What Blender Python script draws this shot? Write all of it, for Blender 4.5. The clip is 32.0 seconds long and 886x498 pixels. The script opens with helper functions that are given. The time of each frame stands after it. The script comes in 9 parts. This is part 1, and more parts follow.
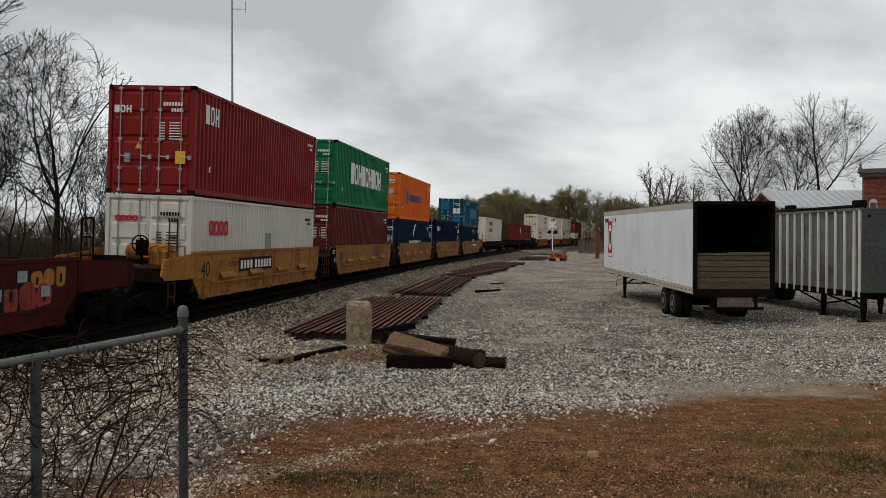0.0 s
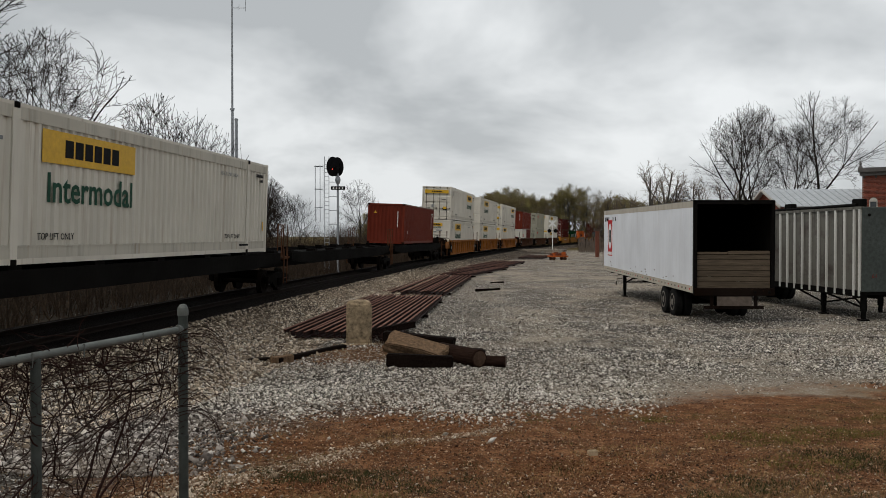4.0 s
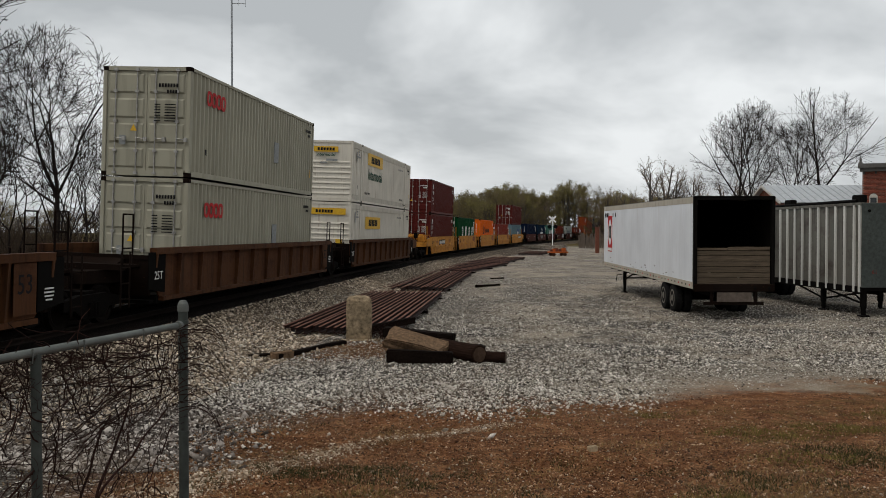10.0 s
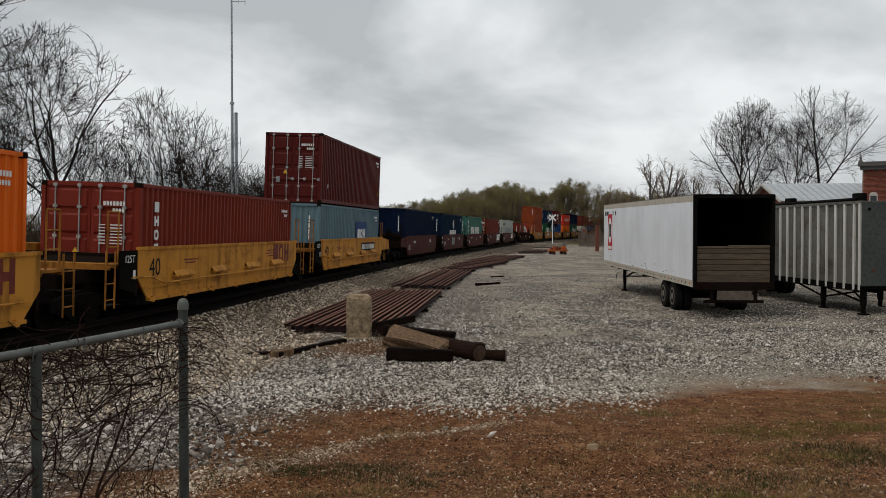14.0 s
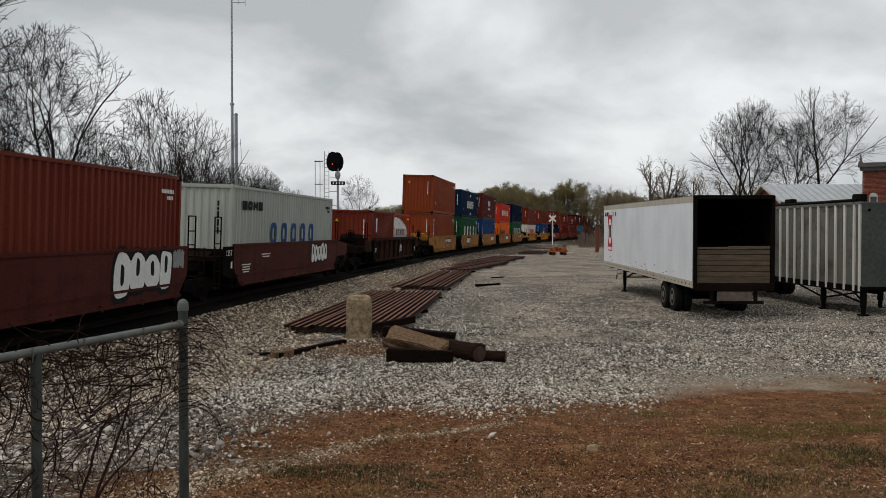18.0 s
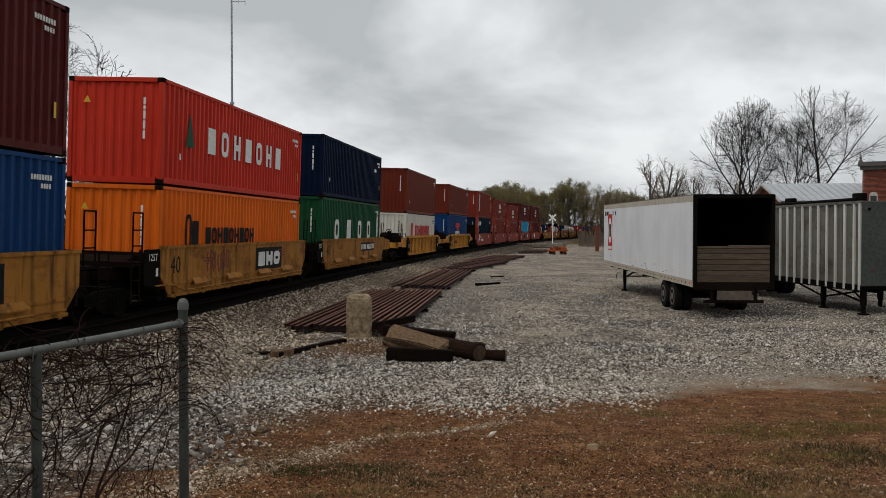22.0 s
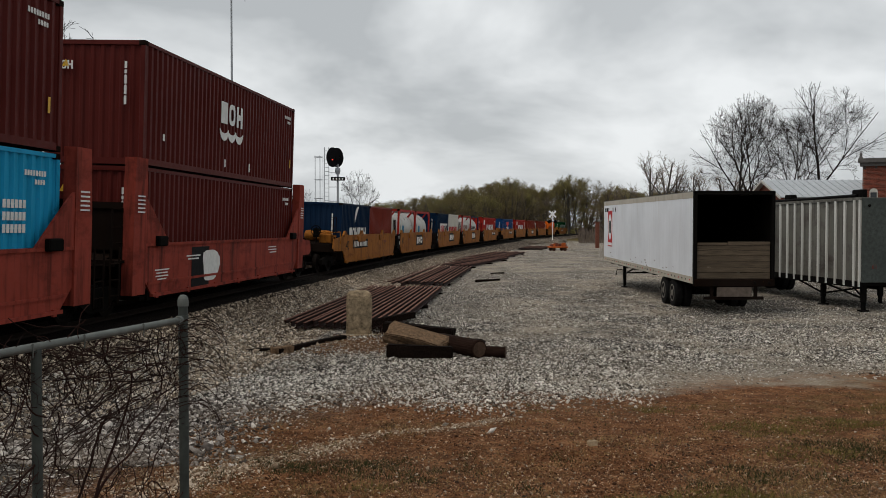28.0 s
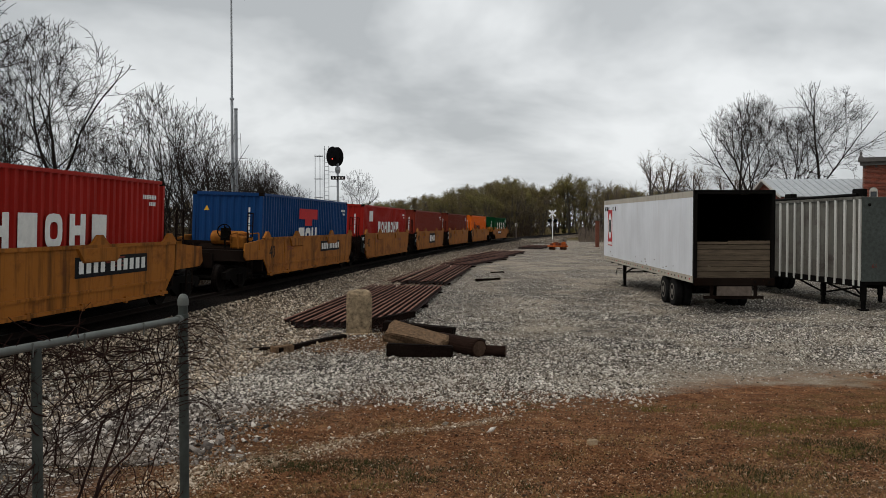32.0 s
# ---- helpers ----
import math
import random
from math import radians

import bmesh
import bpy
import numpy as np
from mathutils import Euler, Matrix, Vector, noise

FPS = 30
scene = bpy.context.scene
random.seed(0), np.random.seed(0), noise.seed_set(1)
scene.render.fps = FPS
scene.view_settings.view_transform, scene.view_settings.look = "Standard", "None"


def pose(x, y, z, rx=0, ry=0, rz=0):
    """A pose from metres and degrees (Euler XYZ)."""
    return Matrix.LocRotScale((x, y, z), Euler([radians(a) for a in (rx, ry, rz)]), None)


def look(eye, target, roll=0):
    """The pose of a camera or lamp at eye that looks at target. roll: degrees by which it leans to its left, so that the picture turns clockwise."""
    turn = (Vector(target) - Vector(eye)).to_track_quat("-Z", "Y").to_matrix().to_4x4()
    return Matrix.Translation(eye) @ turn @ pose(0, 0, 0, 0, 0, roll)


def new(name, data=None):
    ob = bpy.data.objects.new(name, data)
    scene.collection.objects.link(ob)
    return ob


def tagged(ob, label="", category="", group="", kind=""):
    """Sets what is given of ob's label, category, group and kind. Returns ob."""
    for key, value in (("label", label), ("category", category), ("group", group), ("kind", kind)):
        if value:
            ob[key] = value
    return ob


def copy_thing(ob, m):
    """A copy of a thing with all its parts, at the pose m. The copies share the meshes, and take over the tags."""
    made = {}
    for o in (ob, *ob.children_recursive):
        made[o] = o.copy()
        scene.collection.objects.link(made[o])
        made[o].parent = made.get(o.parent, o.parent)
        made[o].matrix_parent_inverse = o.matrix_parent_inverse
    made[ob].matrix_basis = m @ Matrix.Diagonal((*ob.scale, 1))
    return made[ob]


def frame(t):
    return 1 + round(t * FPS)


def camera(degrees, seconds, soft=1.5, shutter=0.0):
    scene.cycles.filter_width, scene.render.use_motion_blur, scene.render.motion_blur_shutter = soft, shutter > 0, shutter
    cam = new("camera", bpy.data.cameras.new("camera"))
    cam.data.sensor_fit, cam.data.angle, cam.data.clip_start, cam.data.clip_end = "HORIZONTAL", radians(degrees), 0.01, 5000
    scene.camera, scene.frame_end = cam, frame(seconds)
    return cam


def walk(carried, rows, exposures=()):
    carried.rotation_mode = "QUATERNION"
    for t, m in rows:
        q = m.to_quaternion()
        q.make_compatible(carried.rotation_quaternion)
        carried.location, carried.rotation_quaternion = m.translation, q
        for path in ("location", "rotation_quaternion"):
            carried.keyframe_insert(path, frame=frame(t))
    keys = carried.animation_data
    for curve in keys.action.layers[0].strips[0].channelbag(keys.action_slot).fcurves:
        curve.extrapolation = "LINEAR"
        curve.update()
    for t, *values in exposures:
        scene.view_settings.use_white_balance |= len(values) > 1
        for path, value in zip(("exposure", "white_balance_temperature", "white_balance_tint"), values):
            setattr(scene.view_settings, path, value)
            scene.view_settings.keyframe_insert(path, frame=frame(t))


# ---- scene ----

# Camera: it stands on a fixed spot and nods slightly.
EYE = (0.0, 0.0, 2.009)
cam = camera(53.53, 32.0, soft=0.7)


def aim(down):
    """The camera's pose when it looks down by so many degrees."""
    a = radians(down)
    return look(EYE, (0.0, 10.0 * math.cos(a), EYE[2] - 10.0 * math.sin(a)))


walk(cam, [
    (0, aim(0.781)), (0.5, aim(0.781)), (1, aim(0.896)), (1.5, aim(0.781)), (2, aim(0.667)),
    (2.5, aim(0.667)), (3, aim(0.667)), (3.5, aim(0.781)), (5.5, aim(0.951)), (6, aim(1.065)),
    (6.5, aim(1.065)), (7, aim(1.065)), (7.5, aim(0.951)), (8, aim(1.006)), (8.5, aim(1.006)),
    (9, aim(1.120)), (9.5, aim(1.120)), (10, aim(1.120)), (10.5, aim(1.065)), (11, aim(1.062)),
    (11.5, aim(1.176)), (12, aim(1.235)), (12.5, aim(1.176)), (13, aim(1.120)), (13.5, aim(1.120)),
    (14, aim(1.235)), (14.5, aim(1.235)), (16.5, aim(1.065)), (17, aim(1.176)), (17.5, aim(1.235)),
    (18, aim(1.176)), (18.5, aim(1.120)), (19, aim(1.065)), (19.5, aim(1.176)), (20, aim(1.176)),
    (20.5, aim(1.235)), (21, aim(1.176)), (21.5, aim(1.120)), (22, aim(1.235)), (22.5, aim(1.235)),
    (23, aim(1.235)), (23.5, aim(1.290)), (24, aim(1.176)), (24.5, aim(1.235)), (25, aim(1.345)),
    (25.5, aim(1.290)), (27.5, aim(1.459)), (28, aim(1.459)), (28.5, aim(1.400)), (29, aim(1.459)),
    (29.5, aim(1.515)), (30, aim(1.570)), (30.5, aim(1.515)), (31, aim(1.459)), (31.5, aim(1.459)),
    (32, aim(1.515)),
])

# World: a closed, broken overcast with one brighter patch of cloud.
world = bpy.data.worlds.new("overcast")
scene.world = world
world.use_nodes = True
wn, wl = world.node_tree.nodes, world.node_tree.links
wn.clear()


w_out, w_bg = wn.new("ShaderNodeOutputWorld"), wn.new("ShaderNodeBackground")
w_sky = wn.new("ShaderNodeTexSky")
w_sky.sky_type = "NISHITA"
w_sky.sun_disc = False
w_sky.sun_elevation, w_sky.sun_rotation = radians(58), radians(240)
w_sky.dust_density = 4.0
w_co = wn.new("ShaderNodeTexCoord")
w_sep = wn.new("ShaderNodeSeparateXYZ")
wl.new(w_co.outputs["Generated"], w_sep.inputs[0])


def wmath(op, a, b=None, c=None):
    n = wn.new("ShaderNodeMath")
    n.operation = op
    for i, v in enumerate((a, b, c)):
        if v is None:
            continue
        if isinstance(v, (int, float)):
            n.inputs[i].default_value = v
        else:
            wl.new(v, n.inputs[i])
    return n.outputs[0]


# cloud deck seen in perspective: direction over height
w_h = wmath("ADD", wmath("MAXIMUM", w_sep.outputs[2], 0.0), 0.40)
w_u, w_v = wmath("DIVIDE", w_sep.outputs[0], w_h), wmath("DIVIDE", w_sep.outputs[1], w_h)
w_comb = wn.new("ShaderNodeCombineXYZ")
w_comb.inputs[2].default_value = 2.6
wl.new(w_u, w_comb.inputs[0]), wl.new(w_v, w_comb.inputs[1])
w_noise = wn.new("ShaderNodeTexNoise")
w_noise.inputs["Scale"].default_value, w_noise.inputs["Detail"].default_value = 1.9, 5.0
w_noise.inputs["Roughness"].default_value, w_noise.inputs["Distortion"].default_value = 0.54, 0.25
wl.new(w_comb.outputs[0], w_noise.inputs["Vector"])
w_ramp = wn.new("ShaderNodeValToRGB")
w_ramp.color_ramp.elements[0].position, w_ramp.color_ramp.elements[0].color = 0.38, (0.49, 0.515, 0.53, 1)
w_ramp.color_ramp.elements[1].position, w_ramp.color_ramp.elements[1].color = 0.62, (0.83, 0.855, 0.865, 1)
wl.new(w_noise.outputs[0], w_ramp.inputs[0])
# brighter patch of cloud, placed to fit the camera's view
w_dot = wn.new("ShaderNodeVectorMath")
w_dot.operation = "DOT_PRODUCT"
wl.new(w_co.outputs["Generated"], w_dot.inputs[0])
w_dot.inputs[1].default_value = Vector((0.26, 0.93, 0.175)).normalized()
w_glow = wmath("POWER", wmath("MAXIMUM", w_dot.outputs["Value"], 0.0), 45.0)
w_add = wn.new("ShaderNodeMix")
w_add.data_type, w_add.blend_type = "RGBA", "ADD"
wl.new(wmath("MULTIPLY", w_glow, 0.07), w_add.inputs[0])
wl.new(w_ramp.outputs[0], w_add.inputs[6])
w_add.inputs[7].default_value = (1.0, 1.0, 1.0, 1)
w_mix = wn.new("ShaderNodeMix")
w_mix.data_type, w_mix.blend_type = "RGBA", "ADD"
w_mix.inputs[0].default_value = 0.006
wl.new(w_add.outputs[2], w_mix.inputs[6]), wl.new(w_sky.outputs[0], w_mix.inputs[7])
# the unseen sky overhead is dimmed, to cut the light from above
w_top = wmath("SUBTRACT", 1.0, wmath("MULTIPLY", wmath("SMOOTH_MIN", wmath("MAXIMUM", wmath("SUBTRACT", w_sep.outputs[2], 0.28), 0.0), 0.45, 0.1), 0.2))
w_dim = wn.new("ShaderNodeVectorMath")
w_dim.operation = "SCALE"
wl.new(w_mix.outputs[2], w_dim.inputs[0]), wl.new(w_top, w_dim.inputs["Scale"])
wl.new(w_dim.outputs[0], w_bg.inputs[0])
w_bg.inputs[1].default_value = 1.0
wl.new(w_bg.outputs[0], w_out.inputs[0])

sun_lamp = bpy.data.lights.new("sun", "SUN")
sun_lamp.energy, sun_lamp.angle, sun_lamp.color = 1.45, radians(35), (1.0, 0.94, 0.85)
new("sun", sun_lamp).matrix_basis = look((0, 0, 0), (0.46, 0.26, -0.85))
scene.view_settings.exposure = -0.1


# ---- materials ----
def shader(name, rough=0.6, metal=0.0):
    m = bpy.data.materials.new(name)
    m.use_nodes = True
    nt = m.node_tree
    b = nt.nodes["Principled BSDF"]
    b.inputs["Roughness"].default_value, b.inputs["Metallic"].default_value = rough, metal
    return m, nt, b


def noise_of(nt, vec, scale, detail=4.0, rough=0.55):
    n = nt.nodes.new("ShaderNodeTexNoise")
    n.inputs["Scale"].default_value, n.inputs["Detail"].default_value, n.inputs["Roughness"].default_value = scale, detail, rough
    if vec is not None:
        nt.links.new(vec, n.inputs["Vector"])
    return n.outputs[0]


def ramp_of(nt, fac, stops):
    r = nt.nodes.new("ShaderNodeValToRGB")
    els = r.color_ramp.elements
    while len(els) < len(stops):
        els.new(0.5)
    for e, (p, c) in zip(els, stops):
        e.position, e.color = p, (*c, 1) if len(c) == 3 else c
    nt.links.new(fac, r.inputs[0])
    return r.outputs[0]


def mixed(nt, fac, a, b, blend="MIX"):
    n = nt.nodes.new("ShaderNodeMix")
    n.data_type, n.blend_type = "RGBA", blend
    for sock, v in ((n.inputs[0], fac), (n.inputs[6], a), (n.inputs[7], b)):
        if isinstance(v, (int, float)):
            sock.default_value = v
        elif isinstance(v, (tuple, list)):
            sock.default_value = (*v, 1) if len(v) == 3 else v
        else:
            nt.links.new(v, sock)
    return n.outputs[2]


def calc(nt, op, a, b=0.0):
    n = nt.nodes.new("ShaderNodeMath")
    n.operation = op
    for i, v in enumerate((a, b)):
        if isinstance(v, (int, float)):
            n.inputs[i].default_value = v
        else:
            nt.links.new(v, n.inputs[i])
    return n.outputs[0]


def coords(nt, space="Object", stretch=None, shuffle=True):
    """Object coordinates in metres, shifted at random from object to object."""
    tc = nt.nodes.new("ShaderNodeTexCoord")
    out = tc.outputs[space]
    if shuffle:
        oi = nt.nodes.new("ShaderNodeObjectInfo")
        k = nt.nodes.new("ShaderNodeVectorMath")
        k.operation = "SCALE"
        k.inputs[0].default_value = (37.0, 53.0, 19.0)
        nt.links.new(oi.outputs["Random"], k.inputs["Scale"])
        a = nt.nodes.new("ShaderNodeVectorMath")
        a.operation = "ADD"
        nt.links.new(out, a.inputs[0]), nt.links.new(k.outputs[0], a.inputs[1])
        out = a.outputs[0]
    if stretch:
        s = nt.nodes.new("ShaderNodeVectorMath")
        s.operation = "MULTIPLY"
        s.inputs[1].default_value = stretch
        nt.links.new(out, s.inputs[0])
        out = s.outputs[0]
    return out


def bumped(nt, b, height, strength=0.3, distance=0.01):
    n = nt.nodes.new("ShaderNodeBump")
    n.inputs["Strength"].default_value, n.inputs["Distance"].default_value = strength, distance
    nt.links.new(height, n.inputs["Height"])
    nt.links.new(n.outputs[0], b.inputs["Normal"])


def paint(name, rgb, rough=0.55, wear=0.5, rust=(0.10, 0.045, 0.025), dirt=0.35, deep=0.62):
    """Weathered paint on steel: faded patches, grime runs down the wall, rust spots."""
    m, nt, b = shader(name, rough)
    co = coords(nt)
    streaks = noise_of(nt, coords(nt, stretch=(1.6, 1.6, 0.16)), 2.2, 5, 0.6)
    patch = noise_of(nt, co, 0.55, 3)
    fine = noise_of(nt, co, 9.0, 6, 0.7)
    dark = tuple(c * deep + 0.003 for c in rgb)
    faded = tuple(min(1.0, c * 1.15 + 0.004) for c in rgb)
    base = mixed(nt, ramp_of(nt, patch, [(0.35, (0, 0, 0)), (0.7, (1, 1, 1))]), rgb, faded)
    base = mixed(nt, calc(nt, "MULTIPLY", ramp_of(nt, streaks, [(0.5, (0, 0, 0)), (0.78, (1, 1, 1))]), dirt * 1.6), base, dark)
    base = mixed(nt, calc(nt, "MULTIPLY", ramp_of(nt, fine, [(0.70 - 0.08 * wear, (0, 0, 0)), (0.76, (1, 1, 1))]), wear), base, rust)
    if deep < 0.5:
        scab = noise_of(nt, coords(nt, stretch=(1, 0.6, 1.2)), 1.5, 7, 0.72)
        base = mixed(nt, calc(nt, "MULTIPLY", ramp_of(nt, scab, [(0.50, (0, 0, 0)), (0.68, (1, 1, 1))]), 0.75), base, (rgb[0] * 0.30 + 0.01, rgb[1] * 0.22 + 0.005, rgb[2] * 0.25 + 0.003))
    if min(rgb) > 0.3:
        runs = noise_of(nt, coords(nt, stretch=(2.6, 2.6, 0.10)), 3.1, 4, 0.6)
        base = mixed(nt, calc(nt, "MULTIPLY", ramp_of(nt, runs, [(0.58, (0, 0, 0)), (0.74, (1, 1, 1))]), 0.55 * min(1.0, dirt * 4)), base, (0.26, 0.17, 0.10))
    nt.links.new(base, b.inputs["Base Color"])
    b.inputs["Specular IOR Level"].default_value = 0.09 if max(rgb) > 0.05 else 0.02
    nt.links.new(ramp_of(nt, fine, [(0.2, (rough - 0.1,) * 3), (0.8, (rough + 0.18,) * 3)]), b.inputs["Roughness"])
    bumped(nt, b, patch, 0.12, 0.03)
    return m


def plain(name, rgb, rough=0.7, metal=0.0, scale=6.0, var=0.35, bump=0.25, dist=0.008, stretch=None, island=0.0):
    """A surface with two scales of variation."""
    m, nt, b = shader(name, rough, metal)
    co = coords(nt, stretch=stretch)
    n1, n2 = noise_of(nt, co, scale, 6, 0.65), noise_of(nt, co, scale * 0.13, 3)
    low, high = tuple(c * (1 - var) for c in rgb), tuple(min(1, c * (1 + var)) for c in rgb)
    base = ramp_of(nt, n1, [(0.3, low), (0.72, high)])
    base = mixed(nt, ramp_of(nt, n2, [(0.35, (0, 0, 0)), (0.7, (0.5, 0.5, 0.5))]), base, low)
    if island:
        g = nt.nodes.new("ShaderNodeNewGeometry")
        base = mixed(nt, 1.0, base, ramp_of(nt, g.outputs["Random Per Island"], [(0.0, (1 - island,) * 3), (1.0, (1 + island,) * 3)]), "MULTIPLY")
    nt.links.new(base, b.inputs["Base Color"])
    b.inputs["Specular IOR Level"].default_value = (0.12 if max(rgb) > 0.02 else 0.03) if rough > 0.55 else 0.4
    if bump:
        bumped(nt, b, n1, bump, dist)
    return m


M = {}
PAINTS = dict(
    red=(0.175, 0.013, 0.009), white=(0.52, 0.50, 0.44), green=(0.005, 0.125, 0.045), brown=(0.095, 0.013, 0.009), orange=(0.62, 0.115, 0.006),
    navy=(0.003, 0.008, 0.025), teal=(0.004, 0.058, 0.080), cream=(0.56, 0.525, 0.455), rustred=(0.118, 0.018, 0.008), grey=(0.305, 0.29, 0.225),
    maroon=(0.072, 0.0085, 0.006), dkgreen=(0.003, 0.045, 0.014), steelblue=(0.10, 0.16, 0.185), aqua=(0.040, 0.122, 0.096), palegrey=(0.33, 0.35, 0.315),
    vermilion=(0.19, 0.034, 0.009), deepgreen=(0.005, 0.054, 0.020), midblue=(0.004, 0.015, 0.038), brightred=(0.46, 0.028, 0.012), blue=(0.004, 0.036, 0.125), skyblue=(0.01, 0.25, 0.44),
    brick=(0.155, 0.020, 0.010), signalred=(0.27, 0.012, 0.007), blueblack=(0.003, 0.013, 0.030))
for key, rgb in PAINTS.items():
    light = min(rgb) > 0.3
    M[key] = paint("container paint " + key, rgb, 0.5, 0.22 if light else (0.9 if key in ("vermilion", "rustred") else 0.5), dirt=0.22 if light else 0.4)
M["base_grey"] = paint("stained grey rail paint", (0.45, 0.42, 0.355), 0.6, 0.5, dirt=0.6)
M["stain"] = plain("grime run", (0.17, 0.15, 0.12), 0.8, 0, 5, 0.5, 0)
M["scuff"] = plain("rusty scuff", (0.10, 0.06, 0.04), 0.8, 0, 9, 0.5, 0)
M["tank"] = paint("tank cladding", (0.40, 0.40, 0.37), 0.42, 0.2, dirt=0.5)
M["car_yellow"] = paint("railcar yellow", (0.30, 0.125, 0.020), 0.65, 0.9, dirt=0.95, deep=0.22)
M["car_amber"] = paint("railcar amber", (0.27, 0.096, 0.013), 0.65, 0.9, dirt=0.9, deep=0.3)
M["car_soot"] = paint("sooty railcar brown", (0.030, 0.013, 0.008), 0.75, 0.7, dirt=0.8, deep=0.3)
M["car_bright"] = paint("railcar fresh yellow", (0.46, 0.20, 0.028), 0.6, 0.7, dirt=0.7, deep=0.22)
M["car_rust"] = paint("railcar rusty brown", (0.25, 0.090, 0.016), 0.75, 0.8, dirt=0.8, deep=0.22)
M["car_dark"] = paint("railcar dark brown", (0.066, 0.026, 0.010), 0.75, 0.7, dirt=0.7, deep=0.22)
M["car_oxide"] = paint("railcar oxide red", (0.058, 0.011, 0.007), 0.7, 0.6, dirt=0.6, deep=0.22)
M["car_red"] = paint("railcar faded red", (0.23, 0.038, 0.024), 0.7, 0.8, dirt=0.85, deep=0.22)
M["car_grime"] = paint("grimy railcar end paint, also painted shade", (0.008, 0.0045, 0.003), 0.8, 0.7, dirt=0.8)
M["car_ochre"] = paint("railcar dull ochre", (0.27, 0.115, 0.022), 0.65, 0.7, dirt=0.8, deep=0.22)
M["car_maroon"] = paint("railcar dark red", (0.048, 0.008, 0.006), 0.7, 0.6, dirt=0.7, deep=0.22)
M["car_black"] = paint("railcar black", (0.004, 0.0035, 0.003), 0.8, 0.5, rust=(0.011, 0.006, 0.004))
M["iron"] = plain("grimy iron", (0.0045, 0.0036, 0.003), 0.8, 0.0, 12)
M["wheel"] = plain("wheel steel", (0.007, 0.005, 0.004), 0.7, 0.2, 14)
M["rod"] = plain("galvanised rod", (0.36, 0.35, 0.33), 0.5, 0.5, 14, 0.3)
M["mark_white"] = plain("white lettering paint", (0.68, 0.68, 0.65), 0.6, scale=7, var=0.14, bump=0)
M["mark_black"] = plain("black lettering paint", (0.014, 0.014, 0.015), 0.6, scale=9, var=0.3, bump=0)
M["mark_red"] = plain("red lettering paint", (0.44, 0.015, 0.018), 0.6, scale=9, var=0.2, bump=0)
M["mark_yellow"] = plain("yellow placard", (0.62, 0.36, 0.015), 0.55, scale=9, var=0.15, bump=0)
M["mark_green"] = plain("dark green lettering", (0.012, 0.06, 0.035), 0.6, scale=9, var=0.2, bump=0)
M["mark_blue"] = plain("blue lettering", (0.012, 0.05, 0.16), 0.6, scale=9, var=0.2, bump=0)
M["mark_brown"] = plain("faded maroon lettering", (0.15, 0.03, 0.02), 0.6, scale=9, var=0.3, bump=0)
M["mark_grey"] = plain("grey patch", (0.25, 0.26, 0.26), 0.6, scale=9, var=0.3, bump=0)
M["mark_teal"] = plain("repainted blue panel", (0.006, 0.125, 0.235), 0.6, scale=5, var=0.15, bump=0)
M["rail_rust"] = plain("rusted rail steel", (0.085, 0.042, 0.028), 0.85, 0.1, 10, 0.45, stretch=(1, 0.3, 1))
M["rail_top"] = plain("running rail steel", (0.014, 0.010, 0.008), 0.7, 0.1, 10, 0.3)
M["rubble"] = plain("pitted brown concrete", (0.155, 0.098, 0.058), 0.95, 0, 14, 0.6, 1.0, 0.03)
M["crib"] = plain("ballast with painted shade", (0.007, 0.005, 0.004), 0.95, 0, 22, 0.6, 1.0, 0.05)
M["tie"] = plain("creosoted timber", (0.010, 0.0065, 0.005), 0.9, 0, 9, 0.5, 0.6, 0.02, stretch=(3, 0.4, 3))
M["concrete"] = plain("weathered concrete", (0.33, 0.25, 0.16), 0.95, 0, 7, 0.75, 0.9, 0.03)
M["galv"] = plain("galvanised pipe", (0.135, 0.145, 0.135), 0.6, 0.2, 10, 0.25)
M["galv_dark"] = plain("weathered galvanised post", (0.070, 0.080, 0.074), 0.6, 0.4, 8, 0.35)
M["vine"] = plain("dry vine", (0.026, 0.011, 0.008), 0.9, 0, 9, 0.4, island=0.45)
M["bark"] = plain("grey bark", (0.020, 0.016, 0.014), 0.95, 0, 5, 0.4, 0.5, 0.03)
M["bark_pale"] = plain("pale bark", (0.085, 0.076, 0.066), 0.95, 0, 5, 0.35, 0.5, 0.03)
M["twig"] = plain("bare twigs", (0.020, 0.015, 0.012), 0.95, 0, 5, 0.3, 0)
M["twig_far"] = plain("far bare twigs", (0.17, 0.13, 0.09), 0.95, 0, 5, 0.3, 0)
M["bud"] = plain("spring buds", (0.150, 0.122, 0.046), 0.9, 0, 0.6, 0.45, 0, island=0.5)
M["bud_pale"] = plain("pale spring buds", (0.195, 0.168, 0.062), 0.9, 0, 0.6, 0.4, 0, island=0.5)
M["brush"] = plain("brown undergrowth", (0.050, 0.035, 0.024), 0.95, 0, 2, 0.4, 0, island=0.4)
M["trailer_white"] = paint("trailer white panel", (0.66, 0.685, 0.725), 0.35, 0.10, dirt=0.10)
M["trailer_grey"] = paint("trailer aluminium panel", (0.115, 0.110, 0.095), 0.45, 0.2, dirt=0.7, deep=0.4)
M["rail_beige"] = paint("faded beige trailer rail", (0.40, 0.37, 0.31), 0.6, 0.3, dirt=0.5)
M["verge"] = plain("verge soil with painted shade", (0.022, 0.016, 0.010), 0.95, 0, 3.0, 0.5, 0.8, 0.04)
